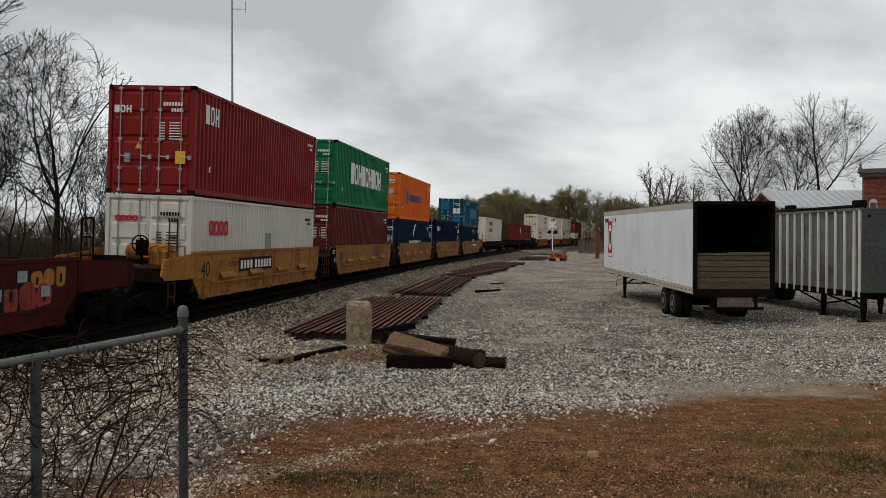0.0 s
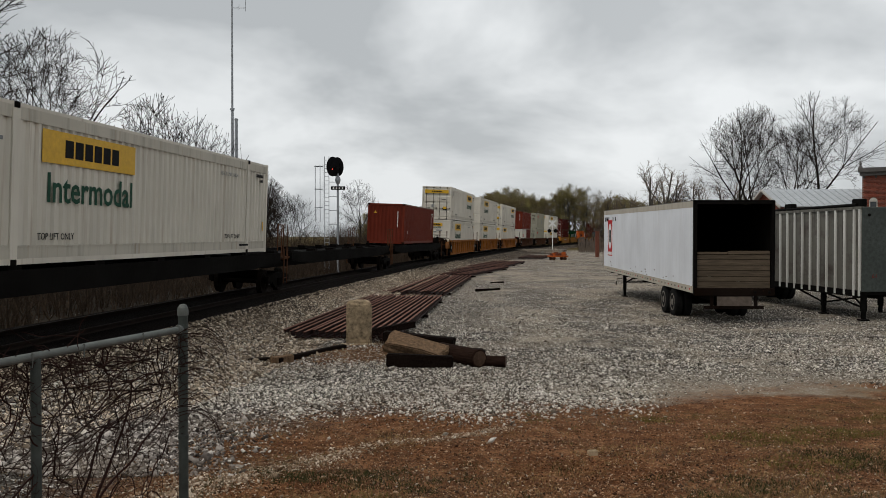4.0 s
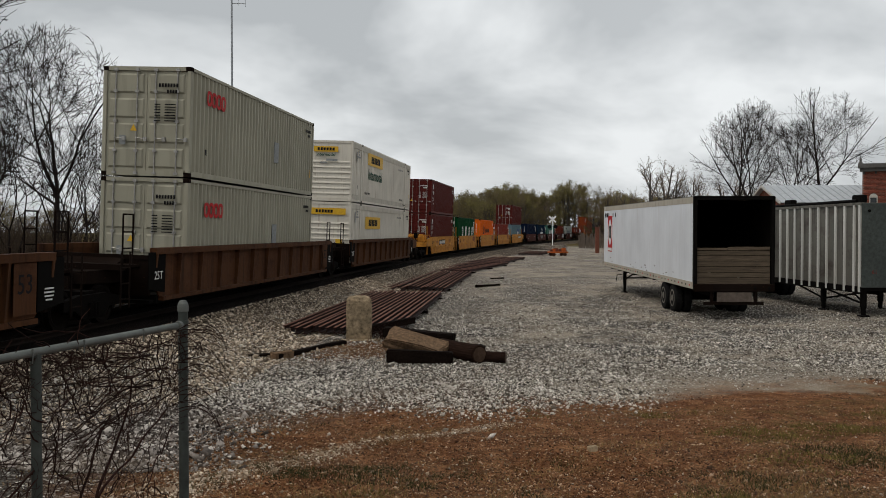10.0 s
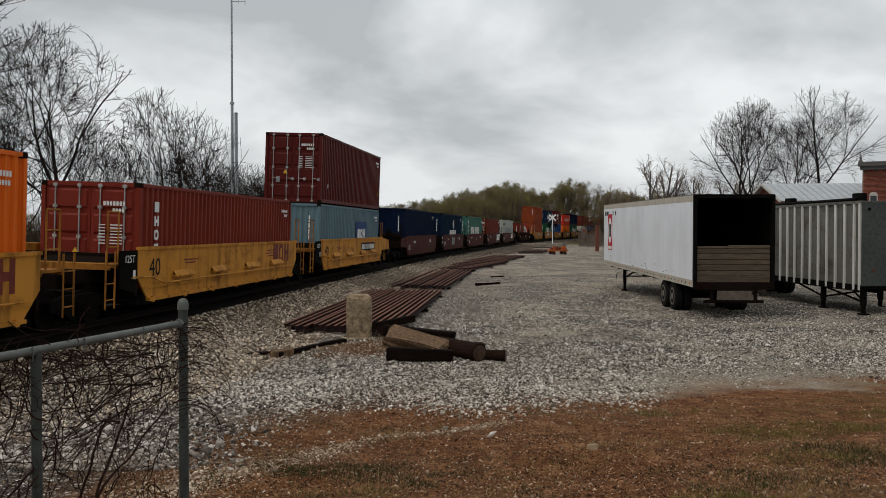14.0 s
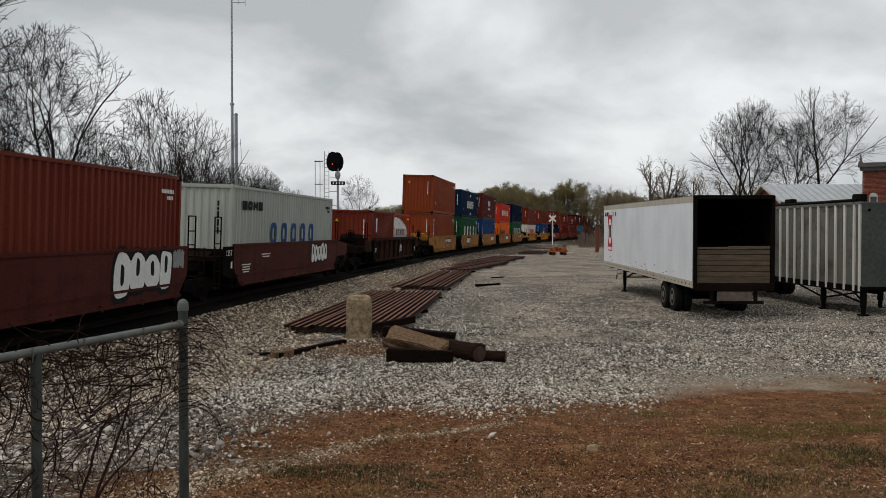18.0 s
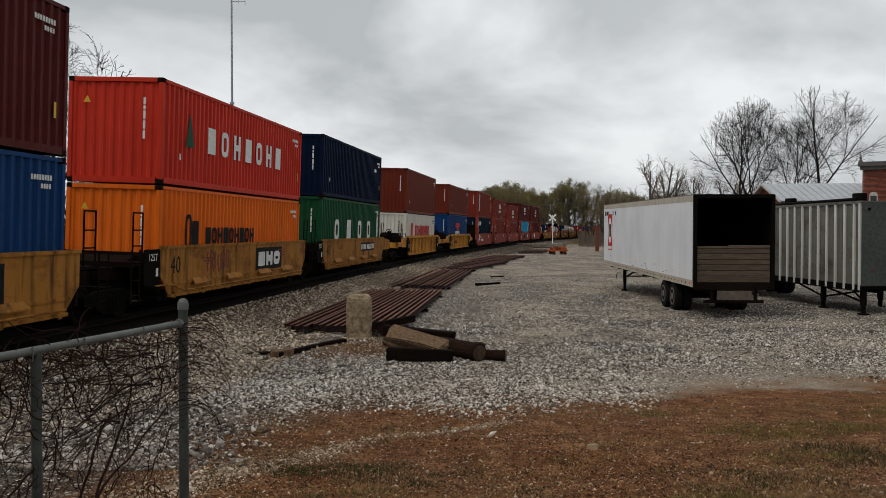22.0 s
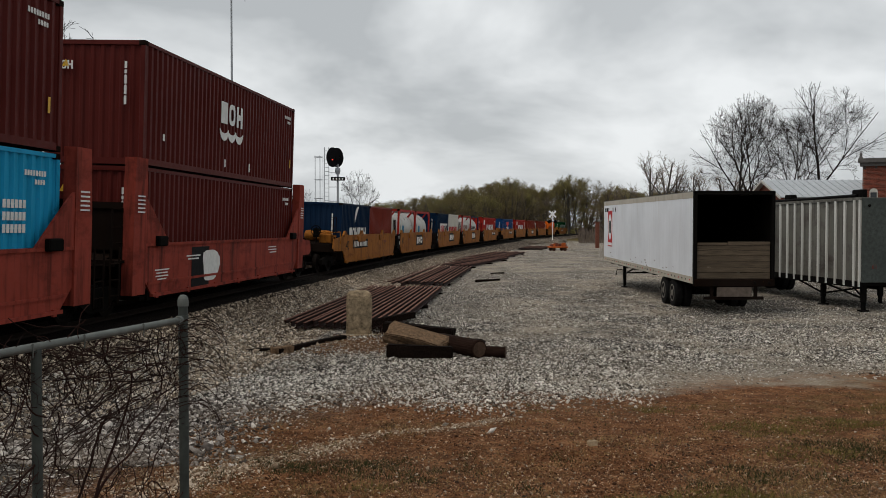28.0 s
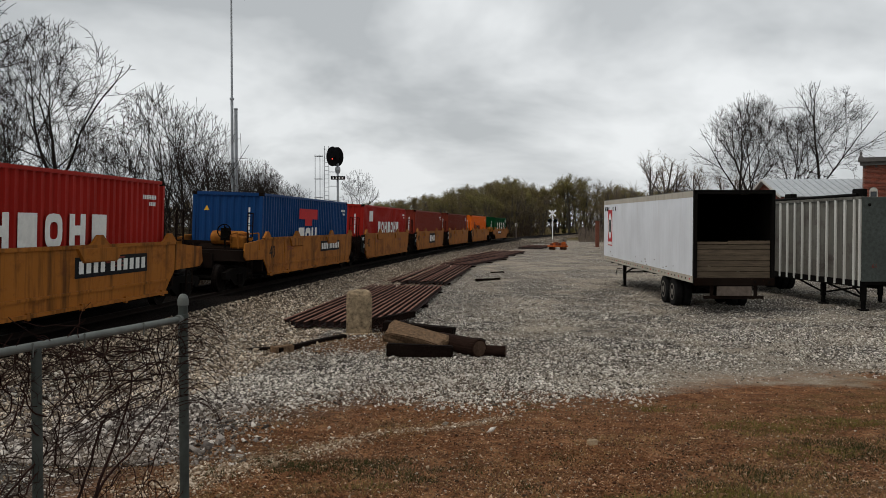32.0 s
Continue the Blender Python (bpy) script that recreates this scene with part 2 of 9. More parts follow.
M["trailer_rib"] = paint("trailer white post", (0.52, 0.515, 0.48), 0.5, 0.2, dirt=0.3)
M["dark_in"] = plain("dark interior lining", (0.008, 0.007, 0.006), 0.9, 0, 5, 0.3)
M["plank"] = plain("weathered boards", (0.105, 0.080, 0.056), 0.9, 0, 5, 0.5, 0.5, 0.012, stretch=(0.4, 3, 6))
M["rubber"] = plain("tyre rubber", (0.014, 0.014, 0.014), 0.85, 0, 12, 0.3)
M["rim"] = plain("wheel rim", (0.17, 0.155, 0.135), 0.6, 0.0, 10, 0.3)
M["log"] = plain("old round timber", (0.020, 0.011, 0.008), 0.95, 0, 9, 0.5, 0.6, 0.02, stretch=(0.4, 3, 3))
M["cut_wood"] = plain("sawn timber end", (0.075, 0.045, 0.03), 0.95, 0, 14, 0.5, 0.5, 0.01)
M["frame_black"] = plain("black chassis paint", (0.006, 0.0055, 0.005), 0.7, 0.1, 9, 0.4)
M["roof_metal"] = plain("seamed metal roof", (0.40, 0.42, 0.44), 0.45, 0.3, 3, 0.2, 0.1)
M["brickwork"] = plain("red brick", (0.19, 0.055, 0.036), 0.9, 0, 9, 0.35, island=0.3)
M["mortar"] = plain("mortar", (0.22, 0.16, 0.13), 0.95, 0, 9, 0.3)
M["trim_dark"] = plain("painted cornice", (0.10, 0.095, 0.09), 0.7, 0, 6, 0.3)
M["trim_pale"] = plain("pale sash paint", (0.45, 0.43, 0.39), 0.6, 0, 6, 0.2)
M["mast"] = plain("galvanised mast", (0.32, 0.34, 0.36), 0.5, 0.3, 5, 0.2)
M["signal"] = plain("signal black", (0.008, 0.008, 0.009), 0.6, 0, 9, 0.3)
M["sign_white"] = plain("reflective sign white", (0.75, 0.75, 0.73), 0.5, 0, 9, 0.1, 0)
M["orange_steel"] = plain("orange painted steel", (0.42, 0.10, 0.025), 0.7, 0, 5, 0.5)
M["fence_wood"] = plain("old fence timber", (0.12, 0.095, 0.078), 0.9, 0, 5, 0.4)
M["rust_sheet"] = plain("rusty sheet steel", (0.16, 0.06, 0.04), 0.85, 0, 5, 0.4)
M["grass"] = plain("dull spring grass", (0.135, 0.112, 0.032), 0.9, 0, 3, 0.4, 0, island=0.5)
M["grass_dark"] = plain("dark damp grass", (0.042, 0.046, 0.016), 0.9, 0, 3, 0.4, 0, island=0.5)
M["straw"] = plain("dead grass", (0.26, 0.17, 0.075), 0.9, 0, 3, 0.35, 0, island=0.4)

m, nt, b = shader("window glass", 0.08)
b.inputs["Base Color"].default_value = (0.02, 0.024, 0.028, 1)
M["glass"] = m
m, nt, b = shader("red signal aspect", 0.3)
b.inputs["Base Color"].default_value = (0.5, 0.02, 0.02, 1)
b.inputs["Emission Color"].default_value, b.inputs["Emission Strength"].default_value = (1.0, 0.10, 0.06, 1), 0.7
M["lens_red"] = m


def stone_mat(name, stops):
    """Loose stone, each piece with its own tone."""
    m, nt, b = shader(name, 0.9)
    b.inputs["Specular IOR Level"].default_value = 0.1
    g = nt.nodes.new("ShaderNodeNewGeometry")
    tc = nt.nodes.new("ShaderNodeTexCoord")
    tone = ramp_of(nt, g.outputs["Random Per Island"], stops)
    n = noise_of(nt, tc.outputs["Object"], 60, 3)
    big = noise_of(nt, tc.outputs["Object"], 0.45, 4)
    tone = mixed(nt, 1.0, tone, ramp_of(nt, n, [(0.3, (0.72,) * 3), (0.7, (1.2,) * 3)]), "MULTIPLY")
    tone = mixed(nt, ramp_of(nt, big, [(0.42, (0, 0, 0)), (0.75, (0.45,) * 3)]), tone, (0.20, 0.15, 0.105))
    nt.links.new(tone, b.inputs["Base Color"])
    return m


def rail_mat():
    """Rusted rail, foot and web darker than the head: painted shade between rails."""
    m, nt, b = shader("rusted rail steel", 0.85)
    b.inputs["Specular IOR Level"].default_value = 0.15
    tc = nt.nodes.new("ShaderNodeTexCoord")
    sep = nt.nodes.new("ShaderNodeSeparateXYZ")
    nt.links.new(tc.outputs["Object"], sep.inputs[0])
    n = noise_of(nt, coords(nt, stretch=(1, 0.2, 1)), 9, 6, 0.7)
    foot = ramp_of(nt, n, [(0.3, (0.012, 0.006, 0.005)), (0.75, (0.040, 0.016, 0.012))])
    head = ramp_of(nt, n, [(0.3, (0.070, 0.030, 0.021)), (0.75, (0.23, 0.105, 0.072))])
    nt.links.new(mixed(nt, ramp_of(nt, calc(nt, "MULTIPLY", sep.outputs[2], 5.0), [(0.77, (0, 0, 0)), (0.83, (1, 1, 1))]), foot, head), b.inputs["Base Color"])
    bumped(nt, b, n, 0.3, 0.006)
    return m


M["loose_rail"] = rail_mat()
M["stone"] = stone_mat("crushed limestone", [(0.0, (0.022, 0.018, 0.015)), (0.28, (0.165, 0.144, 0.12)), (0.62, (0.57, 0.52, 0.45)), (1.0, (0.90, 0.85, 0.78))])
M["stone_dirty"] = stone_mat("darker crushed stone", [(0.0, (0.014, 0.011, 0.010)), (0.35, (0.085, 0.072, 0.064)), (0.75, (0.27, 0.24, 0.215)), (1.0, (0.68, 0.63, 0.57))])
M["pebble"] = stone_mat("soil pebble", [(0.0, (0.07, 0.04, 0.022)), (0.5, (0.18, 0.115, 0.068)), (0.85, (0.36, 0.28, 0.20)), (1.0, (0.62, 0.55, 0.46))])
M["ballast_stone"] = stone_mat("ballast stone", [(0.0, (0.022, 0.016, 0.012)), (0.36, (0.17, 0.130, 0.094)), (0.74, (0.46, 0.375, 0.28)), (1.0, (0.90, 0.78, 0.63))])


M["pebble_pale"] = stone_mat("pale tan pebble", [(0.0, (0.12, 0.08, 0.05)), (0.5, (0.32, 0.23, 0.155)), (1.0, (0.70, 0.59, 0.46))])
M["litter"] = stone_mat("leaf litter", [(0.0, (0.06, 0.023, 0.009)), (0.5, (0.165, 0.075, 0.031)), (0.9, (0.24, 0.135, 0.066)), (1.0, (0.50, 0.40, 0.29))])
M["clod"] = stone_mat("soil clod", [(0.0, (0.022, 0.010, 0.006)), (0.45, (0.135, 0.058, 0.025)), (0.85, (0.31, 0.165, 0.083)), (1.0, (0.62, 0.45, 0.31))])


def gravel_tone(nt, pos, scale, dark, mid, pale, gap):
    """Packed stones as cells, earth and painted shade in the gaps, and their height."""
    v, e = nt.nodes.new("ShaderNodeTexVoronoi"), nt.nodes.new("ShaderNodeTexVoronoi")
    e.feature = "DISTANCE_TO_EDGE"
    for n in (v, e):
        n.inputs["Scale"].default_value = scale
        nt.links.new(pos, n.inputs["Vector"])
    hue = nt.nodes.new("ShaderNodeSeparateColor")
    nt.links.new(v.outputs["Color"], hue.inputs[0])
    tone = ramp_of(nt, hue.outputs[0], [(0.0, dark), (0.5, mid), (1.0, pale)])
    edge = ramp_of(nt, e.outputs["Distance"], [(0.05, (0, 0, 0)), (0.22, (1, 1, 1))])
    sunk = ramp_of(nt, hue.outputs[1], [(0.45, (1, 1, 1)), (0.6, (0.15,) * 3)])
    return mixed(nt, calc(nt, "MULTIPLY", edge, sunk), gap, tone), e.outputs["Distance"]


def ground_mat():
    m, nt, b = shader("yard ground", 0.95)
    b.inputs["Specular IOR Level"].default_value = 0.08
    g = nt.nodes.new("ShaderNodeNewGeometry")
    pos = g.outputs["Position"]
    sep = nt.nodes.new("ShaderNodeSeparateXYZ")
    nt.links.new(pos, sep.inputs[0])
    x, y = sep.outputs[0], sep.outputs[1]
    wob = noise_of(nt, pos, 0.35, 5, 0.6)
    wob2 = noise_of(nt, pos, 1.7, 6, 0.65)
    # Same stone size twice: painted gap shade near by, lighter tones farther off.
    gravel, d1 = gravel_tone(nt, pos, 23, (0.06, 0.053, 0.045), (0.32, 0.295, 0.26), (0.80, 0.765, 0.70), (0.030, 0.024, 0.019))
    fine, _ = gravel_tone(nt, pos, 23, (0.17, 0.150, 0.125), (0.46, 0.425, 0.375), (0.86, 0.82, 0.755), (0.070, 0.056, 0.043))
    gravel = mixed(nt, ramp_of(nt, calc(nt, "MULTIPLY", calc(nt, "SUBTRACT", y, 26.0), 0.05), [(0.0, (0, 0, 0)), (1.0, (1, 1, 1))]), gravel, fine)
    packed = ramp_of(nt, noise_of(nt, pos, 14, 6, 0.75), [(0.3, (0.23, 0.19, 0.145)), (0.7, (0.52, 0.445, 0.35))])
    worn = ramp_of(nt, calc(nt, "ADD", wob, calc(nt, "MULTIPLY", wob2, 0.35)), [(0.62, (0, 0, 0)), (0.80, (1, 1, 1))])
    worn = calc(nt, "MULTIPLY", worn, ramp_of(nt, calc(nt, "MULTIPLY", calc(nt, "ADD", x, 1.0), 0.25), [(0.0, (0, 0, 0)), (1.0, (1, 1, 1))]))
    dusty = calc(nt, "MULTIPLY", ramp_of(nt, calc(nt, "MULTIPLY", calc(nt, "SUBTRACT", x, 1.5), 0.3), [(0.0, (0, 0, 0)), (1.0, (1, 1, 1))]),
                 ramp_of(nt, calc(nt, "MULTIPLY", calc(nt, "SUBTRACT", 19.0, y), 0.3), [(0.0, (0, 0, 0)), (1.0, (1, 1, 1))]))
    worn = calc(nt, "MAXIMUM", worn, dusty)
    yard = mixed(nt, calc(nt, "MULTIPLY", worn, 0.7), gravel, packed)
    soil_n = noise_of(nt, pos, 3.2, 7, 0.7)
    soil = ramp_of(nt, soil_n, [(0.26, (0.042, 0.017, 0.008)), (0.5, (0.150, 0.062, 0.025)), (0.78, (0.35, 0.19, 0.095))])
    grit = ramp_of(nt, noise_of(nt, pos, 55, 3, 0.7), [(0.58, (0, 0, 0)), (0.72, (0.5,) * 3)])
    crumb = ramp_of(nt, noise_of(nt, pos, 26, 5, 0.8), [(0.36, (0.40,) * 3), (0.5, (0.95,) * 3), (0.66, (1.5,) * 3)])
    soil = mixed(nt, 1.0, mixed(nt, grit, soil, (0.30, 0.20, 0.115)), crumb, "MULTIPLY")
    turf = ramp_of(nt, noise_of(nt, pos, 8, 6, 0.75), [(0.3, (0.050, 0.040, 0.010)), (0.6, (0.105, 0.075, 0.024)), (0.8, (0.20, 0.13, 0.052))])
    turf = mixed(nt, 1.0, turf, ramp_of(nt, noise_of(nt, pos, 40, 4, 0.8), [(0.38, (0.45,) * 3), (0.64, (1.5,) * 3)]), "MULTIPLY")
    # soil in front, gravel behind, on a line that wanders
    edge = calc(nt, "ADD", y, calc(nt, "MULTIPLY", calc(nt, "SUBTRACT", wob, 0.5), 6.5))
    edge = calc(nt, "ADD", edge, calc(nt, "MULTIPLY", calc(nt, "SUBTRACT", wob2, 0.5), 4.0))
    edge = calc(nt, "SUBTRACT", edge, calc(nt, "MULTIPLY", x, 0.36))
    to_gravel = ramp_of(nt, calc(nt, "MULTIPLY", calc(nt, "SUBTRACT", edge, 12.2), 0.4), [(0.0, (0, 0, 0)), (1.0, (1, 1, 1))])
    left = ramp_of(nt, calc(nt, "MULTIPLY", calc(nt, "SUBTRACT", calc(nt, "ADD", calc(nt, "MULTIPLY", x, -1.0), calc(nt, "MULTIPLY", wob2, 1.4)), 3.1), 0.8),
                   [(0.0, (0, 0, 0)), (1.0, (1, 1, 1))])
    grassy = ramp_of(nt, calc(nt, "ADD", calc(nt, "ADD", wob2, calc(nt, "MULTIPLY", x, 0.022)), calc(nt, "MULTIPLY", wob, 0.5)), [(0.84, (0, 0, 0)), (1.02, (0.5,) * 3)])
    near = mixed(nt, grassy, soil, turf)
    tone = mixed(nt, calc(nt, "MAXIMUM", to_gravel, left), near, yard)
    # beyond the yard: rough grass
    far = ramp_of(nt, calc(nt, "MULTIPLY", calc(nt, "SUBTRACT", calc(nt, "ADD", y, calc(nt, "MULTIPLY", wob, 30.0)), 175.0), 0.05), [(0.0, (0, 0, 0)), (1.0, (1, 1, 1))])
    behind = ramp_of(nt, calc(nt, "MULTIPLY", calc(nt, "ADD", y, 3.0), -0.3), [(0.0, (0, 0, 0)), (1.0, (1, 1, 1))])
    beyond = ramp_of(nt, calc(nt, "MULTIPLY", calc(nt, "SUBTRACT", calc(nt, "MULTIPLY", x, -1.0), 13.0), 0.3), [(0.0, (0, 0, 0)), (1.0, (1, 1, 1))])
    tone = mixed(nt, calc(nt, "MAXIMUM", calc(nt, "MAXIMUM", far, behind), beyond), tone, turf)
    nt.links.new(tone, b.inputs["Base Color"])
    bumped(nt, b, calc(nt, "ADD", calc(nt, "MULTIPLY", d1, 1.5), soil_n), 0.8, 0.035)
    return m


def ballast_mat():
    m, nt, b = shader("ballast bed", 0.95)
    b.inputs["Specular IOR Level"].default_value = 0.08
    g = nt.nodes.new("ShaderNodeNewGeometry")
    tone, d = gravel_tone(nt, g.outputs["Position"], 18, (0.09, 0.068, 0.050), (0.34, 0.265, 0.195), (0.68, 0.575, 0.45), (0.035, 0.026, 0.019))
    big = noise_of(nt, g.outputs["Position"], 0.4, 4)
    tone = mixed(nt, ramp_of(nt, big, [(0.4, (0, 0, 0)), (0.7, (0.5,) * 3)]), tone, (0.11, 0.085, 0.066))
    nt.links.new(tone, b.inputs["Base Color"])
    bumped(nt, b, d, 1.0, 0.06)
    return m


M["ground"], M["ballast"] = ground_mat(), ballast_mat()


# ---- building blocks ----
class Shape:
    """A mesh put together from simple solids."""

    def __init__(self):
        self.v, self.f = [], []

    def add(self, verts, faces):
        n = len(self.v)
        self.v.extend(verts)
        self.f.extend([tuple(i + n for i in f) for f in faces])
        return self

    def box(self, x0, x1, y0, y1, z0, z1):
        v = [(x, y, z) for z in (z0, z1) for y in (y0, y1) for x in (x0, x1)]
        return self.add(v, [(0, 2, 3, 1), (4, 5, 7, 6), (0, 1, 5, 4), (2, 6, 7, 3), (0, 4, 6, 2), (1, 3, 7, 5)])

    def chamfered(self, x0, x1, y0, y1, z0, z1, c):
        """A box with bevelled edges."""
        def ring(z, i):
            return [(x0 + i + c, y0 + i, z), (x1 - i - c, y0 + i, z), (x1 - i, y0 + i + c, z), (x1 - i, y1 - i - c, z),
                    (x1 - i - c, y1 - i, z), (x0 + i + c, y1 - i, z), (x0 + i, y1 - i - c, z), (x0 + i, y0 + i + c, z)]
        v = ring(z0, c * 0.7) + ring(z0 + c, 0) + ring(z1 - c, 0) + ring(z1, c * 0.7)
        f = [tuple(range(7, -1, -1)), tuple(range(24, 32))]
        for k in range(3):
            for i in range(8):
                j = (i + 1) % 8
                f.append((k * 8 + i, k * 8 + j, k * 8 + 8 + j, k * 8 + 8 + i))
        return self.add(v, f)

    def tube(self, a, b, r0, r1=None, n=8, caps=True):
        a, b = Vector(a), Vector(b)
        r1 = r0 if r1 is None else r1
        d = (b - a).normalized()
        u = d.cross(Vector((0, 0, 1)) if abs(d.z) < 0.9 else Vector((1, 0, 0))).normalized()
        w = d.cross(u)
        ring = [u * math.cos(i * math.tau / n) + w * math.sin(i * math.tau / n) for i in range(n)]
        v = [tuple(a + p * r0) for p in ring] + [tuple(b + p * r1) for p in ring]
        f = [(i, (i + 1) % n, n + (i + 1) % n, n + i) for i in range(n)]
        if caps:
            f += [tuple(range(n - 1, -1, -1)), tuple(range(n, 2 * n))]
        return self.add(v, f)

    def lathe(self, profile, axis="z", n=20, at=(0, 0, 0)):
        """Rings of (radius, height) turned round an axis."""
        v, f = [], []
        for r, h in profile:
            for i in range(n):
                c, s = r * math.cos(i * math.tau / n), r * math.sin(i * math.tau / n)
                p = {"z": (c, s, h), "x": (h, c, s), "y": (s, h, c)}[axis]
                v.append((p[0] + at[0], p[1] + at[1], p[2] + at[2]))
        for k in range(len(profile) - 1):
            f += [(k * n + i, k * n + (i + 1) % n, k * n + n + (i + 1) % n, k * n + n + i) for i in range(n)]
        f += [tuple(range(n - 1, -1, -1)), tuple(range((len(profile) - 1) * n, len(profile) * n))]
        return self.add(v, f)

    def prism(self, outline, x0, x1):
        """An outline in (y, z), pushed from x0 to x1."""
        n = len(outline)
        v = [(x0, y, z) for y, z in outline] + [(x1, y, z) for y, z in outline]
        f = [tuple(range(n)), tuple(range(2 * n - 1, n - 1, -1))]
        f += [(i, n + i, n + (i + 1) % n, (i + 1) % n) for i in range(n)]
        return self.add(v, f)

    def moved(self, m):
        self.v = [tuple(m @ Vector(p)) for p in self.v]
        return self

    def mesh(self, name, smooth=False):
        me = bpy.data.meshes.new(name)
        me.from_pydata(self.v, [], self.f)
        if smooth:
            me.polygons.foreach_set("use_smooth", [True] * len(me.polygons))
        bm = bmesh.new()
        bm.from_mesh(me)
        bmesh.ops.recalc_face_normals(bm, faces=bm.faces)
        bm.to_mesh(me)
        bm.free()
        me.update()
        return me


def raw_mesh(name, verts, faces, smooth=False):
    """A large mesh straight from arrays; all faces have the same number of corners."""
    verts, faces = np.asarray(verts, np.float32), np.asarray(faces, np.int32)
    me = bpy.data.meshes.new(name)
    me.vertices.add(len(verts))
    me.vertices.foreach_set("co", verts.ravel())
    k = faces.shape[1]
    me.loops.add(faces.size)
    me.loops.foreach_set("vertex_index", faces.ravel())
    me.polygons.add(len(faces))
    me.polygons.foreach_set("loop_start", np.arange(0, faces.size, k, dtype=np.int32))
    me.polygons.foreach_set("loop_total", np.full(len(faces), k, np.int32))
    if smooth:
        me.polygons.foreach_set("use_smooth", np.ones(len(faces), bool))
    me.update(calc_edges=True)
    me.validate()
    return me


def clad(ob, material):
    """Give an object its material in a slot of its own, so that alike pieces can share a mesh."""
    if not ob.data.materials:
        ob.data.materials.append(None)
    ob.material_slots[0].link = "OBJECT"
    ob.material_slots[0].material = M[material] if isinstance(material, str) else material
    return ob


def part(name, me, material, parent, label="", at=None):
    ob = clad(new(name, me), material)
    ob.parent = parent
    if at is not None:
        ob.matrix_basis = at if isinstance(at, Matrix) else Matrix.Translation(at)
    return tagged(ob, label)


def thing(name, label, category, at=None, group="", kind=""):
    ob = tagged(new(name), label, category, group, kind)
    ob.empty_display_size = 0.3
    if at is not None:
        ob.matrix_basis = at
    return ob


def solid(name, me, material, label, category, at=None, group="", kind=""):
    ob = tagged(clad(new(name, me), material), label, category, group, kind)
    if at is not None:
        ob.matrix_basis = at
    return ob


KEPT = {}


def kept(key, make):
    """Build a mesh once and share it."""
    if key not in KEPT:
        KEPT[key] = make()
    return KEPT[key]


def words(text, height, depth=0.004, bold=0.0):
    """Raised lettering as a mesh in the plane y-z, facing +x, centred."""
    key = ("words", text, height, depth, bold)

    def make():
        cu = bpy.data.curves.new("lettering", "FONT")
        cu.body, cu.size, cu.align_x, cu.align_y, cu.extrude, cu.offset = text, height * 1.4, "CENTER", "CENTER", depth / 2, bold
        cu.resolution_u = 2
        ob = new("lettering", cu)
        me = bpy.data.meshes.new_from_object(ob.evaluated_get(bpy.context.evaluated_depsgraph_get()))
        bpy.data.objects.remove(ob)
        # text lies in x-y facing z: turn it to run along +y and face +x
        me.transform(Matrix(((0, 0, 1, 0), (1, 0, 0, 0), (0, 1, 0, 0), (0, 0, 0, 1))))
        me.materials.clear()
        return me
    return kept(key, make)


# ---- the way of the track ----
BEND_AT, BEND = (-30, 20, 60, 100, 150, 220, 320), (0.662, 0.685, 0.839, 0.774, 0.774, 0.774, 0.774)
WAY_S = np.arange(-900.0, 1000.0, 0.5)
_k = np.interp(WAY_S, BEND_AT, BEND) * 1e-3
_zero = int(np.argmin(abs(WAY_S)))
WAY_TURN = np.concatenate([[0], np.cumsum((_k[1:] + _k[:-1]) * 0.25)])
WAY_TURN += 0.112 - WAY_TURN[_zero]
WAY_X = np.concatenate([[0], np.cumsum((np.sin(WAY_TURN[1:]) + np.sin(WAY_TURN[:-1])) * 0.25)])
WAY_Y = np.concatenate([[0], np.cumsum((np.cos(WAY_TURN[1:]) + np.cos(WAY_TURN[:-1])) * 0.25)])
WAY_X += -8.394 - WAY_X[_zero]
WAY_Y += 20.0 - WAY_Y[_zero]
CANT = 2.02
SPEED_AT, SPEED = (0, 3, 6, 9, 12, 15, 18, 21, 24, 28, 32), (22.47, 22.88, 24.29, 24.36, 24.20, 23.69, 24.50, 24.16, 23.0, 23.31, 23.26)
RUN_T = np.arange(0, 32.001, 0.05)
_v = np.interp(RUN_T, SPEED_AT, SPEED)
RUN_S = np.concatenate([[0], np.cumsum((_v[1:] + _v[:-1]) * 0.025)])


def way(s):
    """Place and heading of the track's middle at s metres along it."""
    return float(np.interp(s, WAY_S, WAY_X)), float(np.interp(s, WAY_S, WAY_Y)), float(np.interp(s, WAY_S, WAY_TURN))


def beside(s, side, z):
    """A point beside the track: metres to the yard's side, and height over the rail."""
    x, y, a = way(s)
    return x + side * math.cos(a), y - side * math.sin(a), z


def riding(s, z=0.0, half=5.0):
    """The pose of a vehicle whose middle stands at s."""
    x0, y0, _ = way(s - half)
    x1, y1, _ = way(s + half)
    a, c = math.atan2(x1 - x0, y1 - y0), radians(CANT)
    x, y = (x0 + x1) / 2, (y0 + y1) / 2
    side = z * math.sin(c)
    return pose(x + side * math.cos(a), y - side * math.sin(a), z * math.cos(c), 0, CANT, -math.degrees(a))


TRAIN = []  # (thing, place along the train, height over the rail)


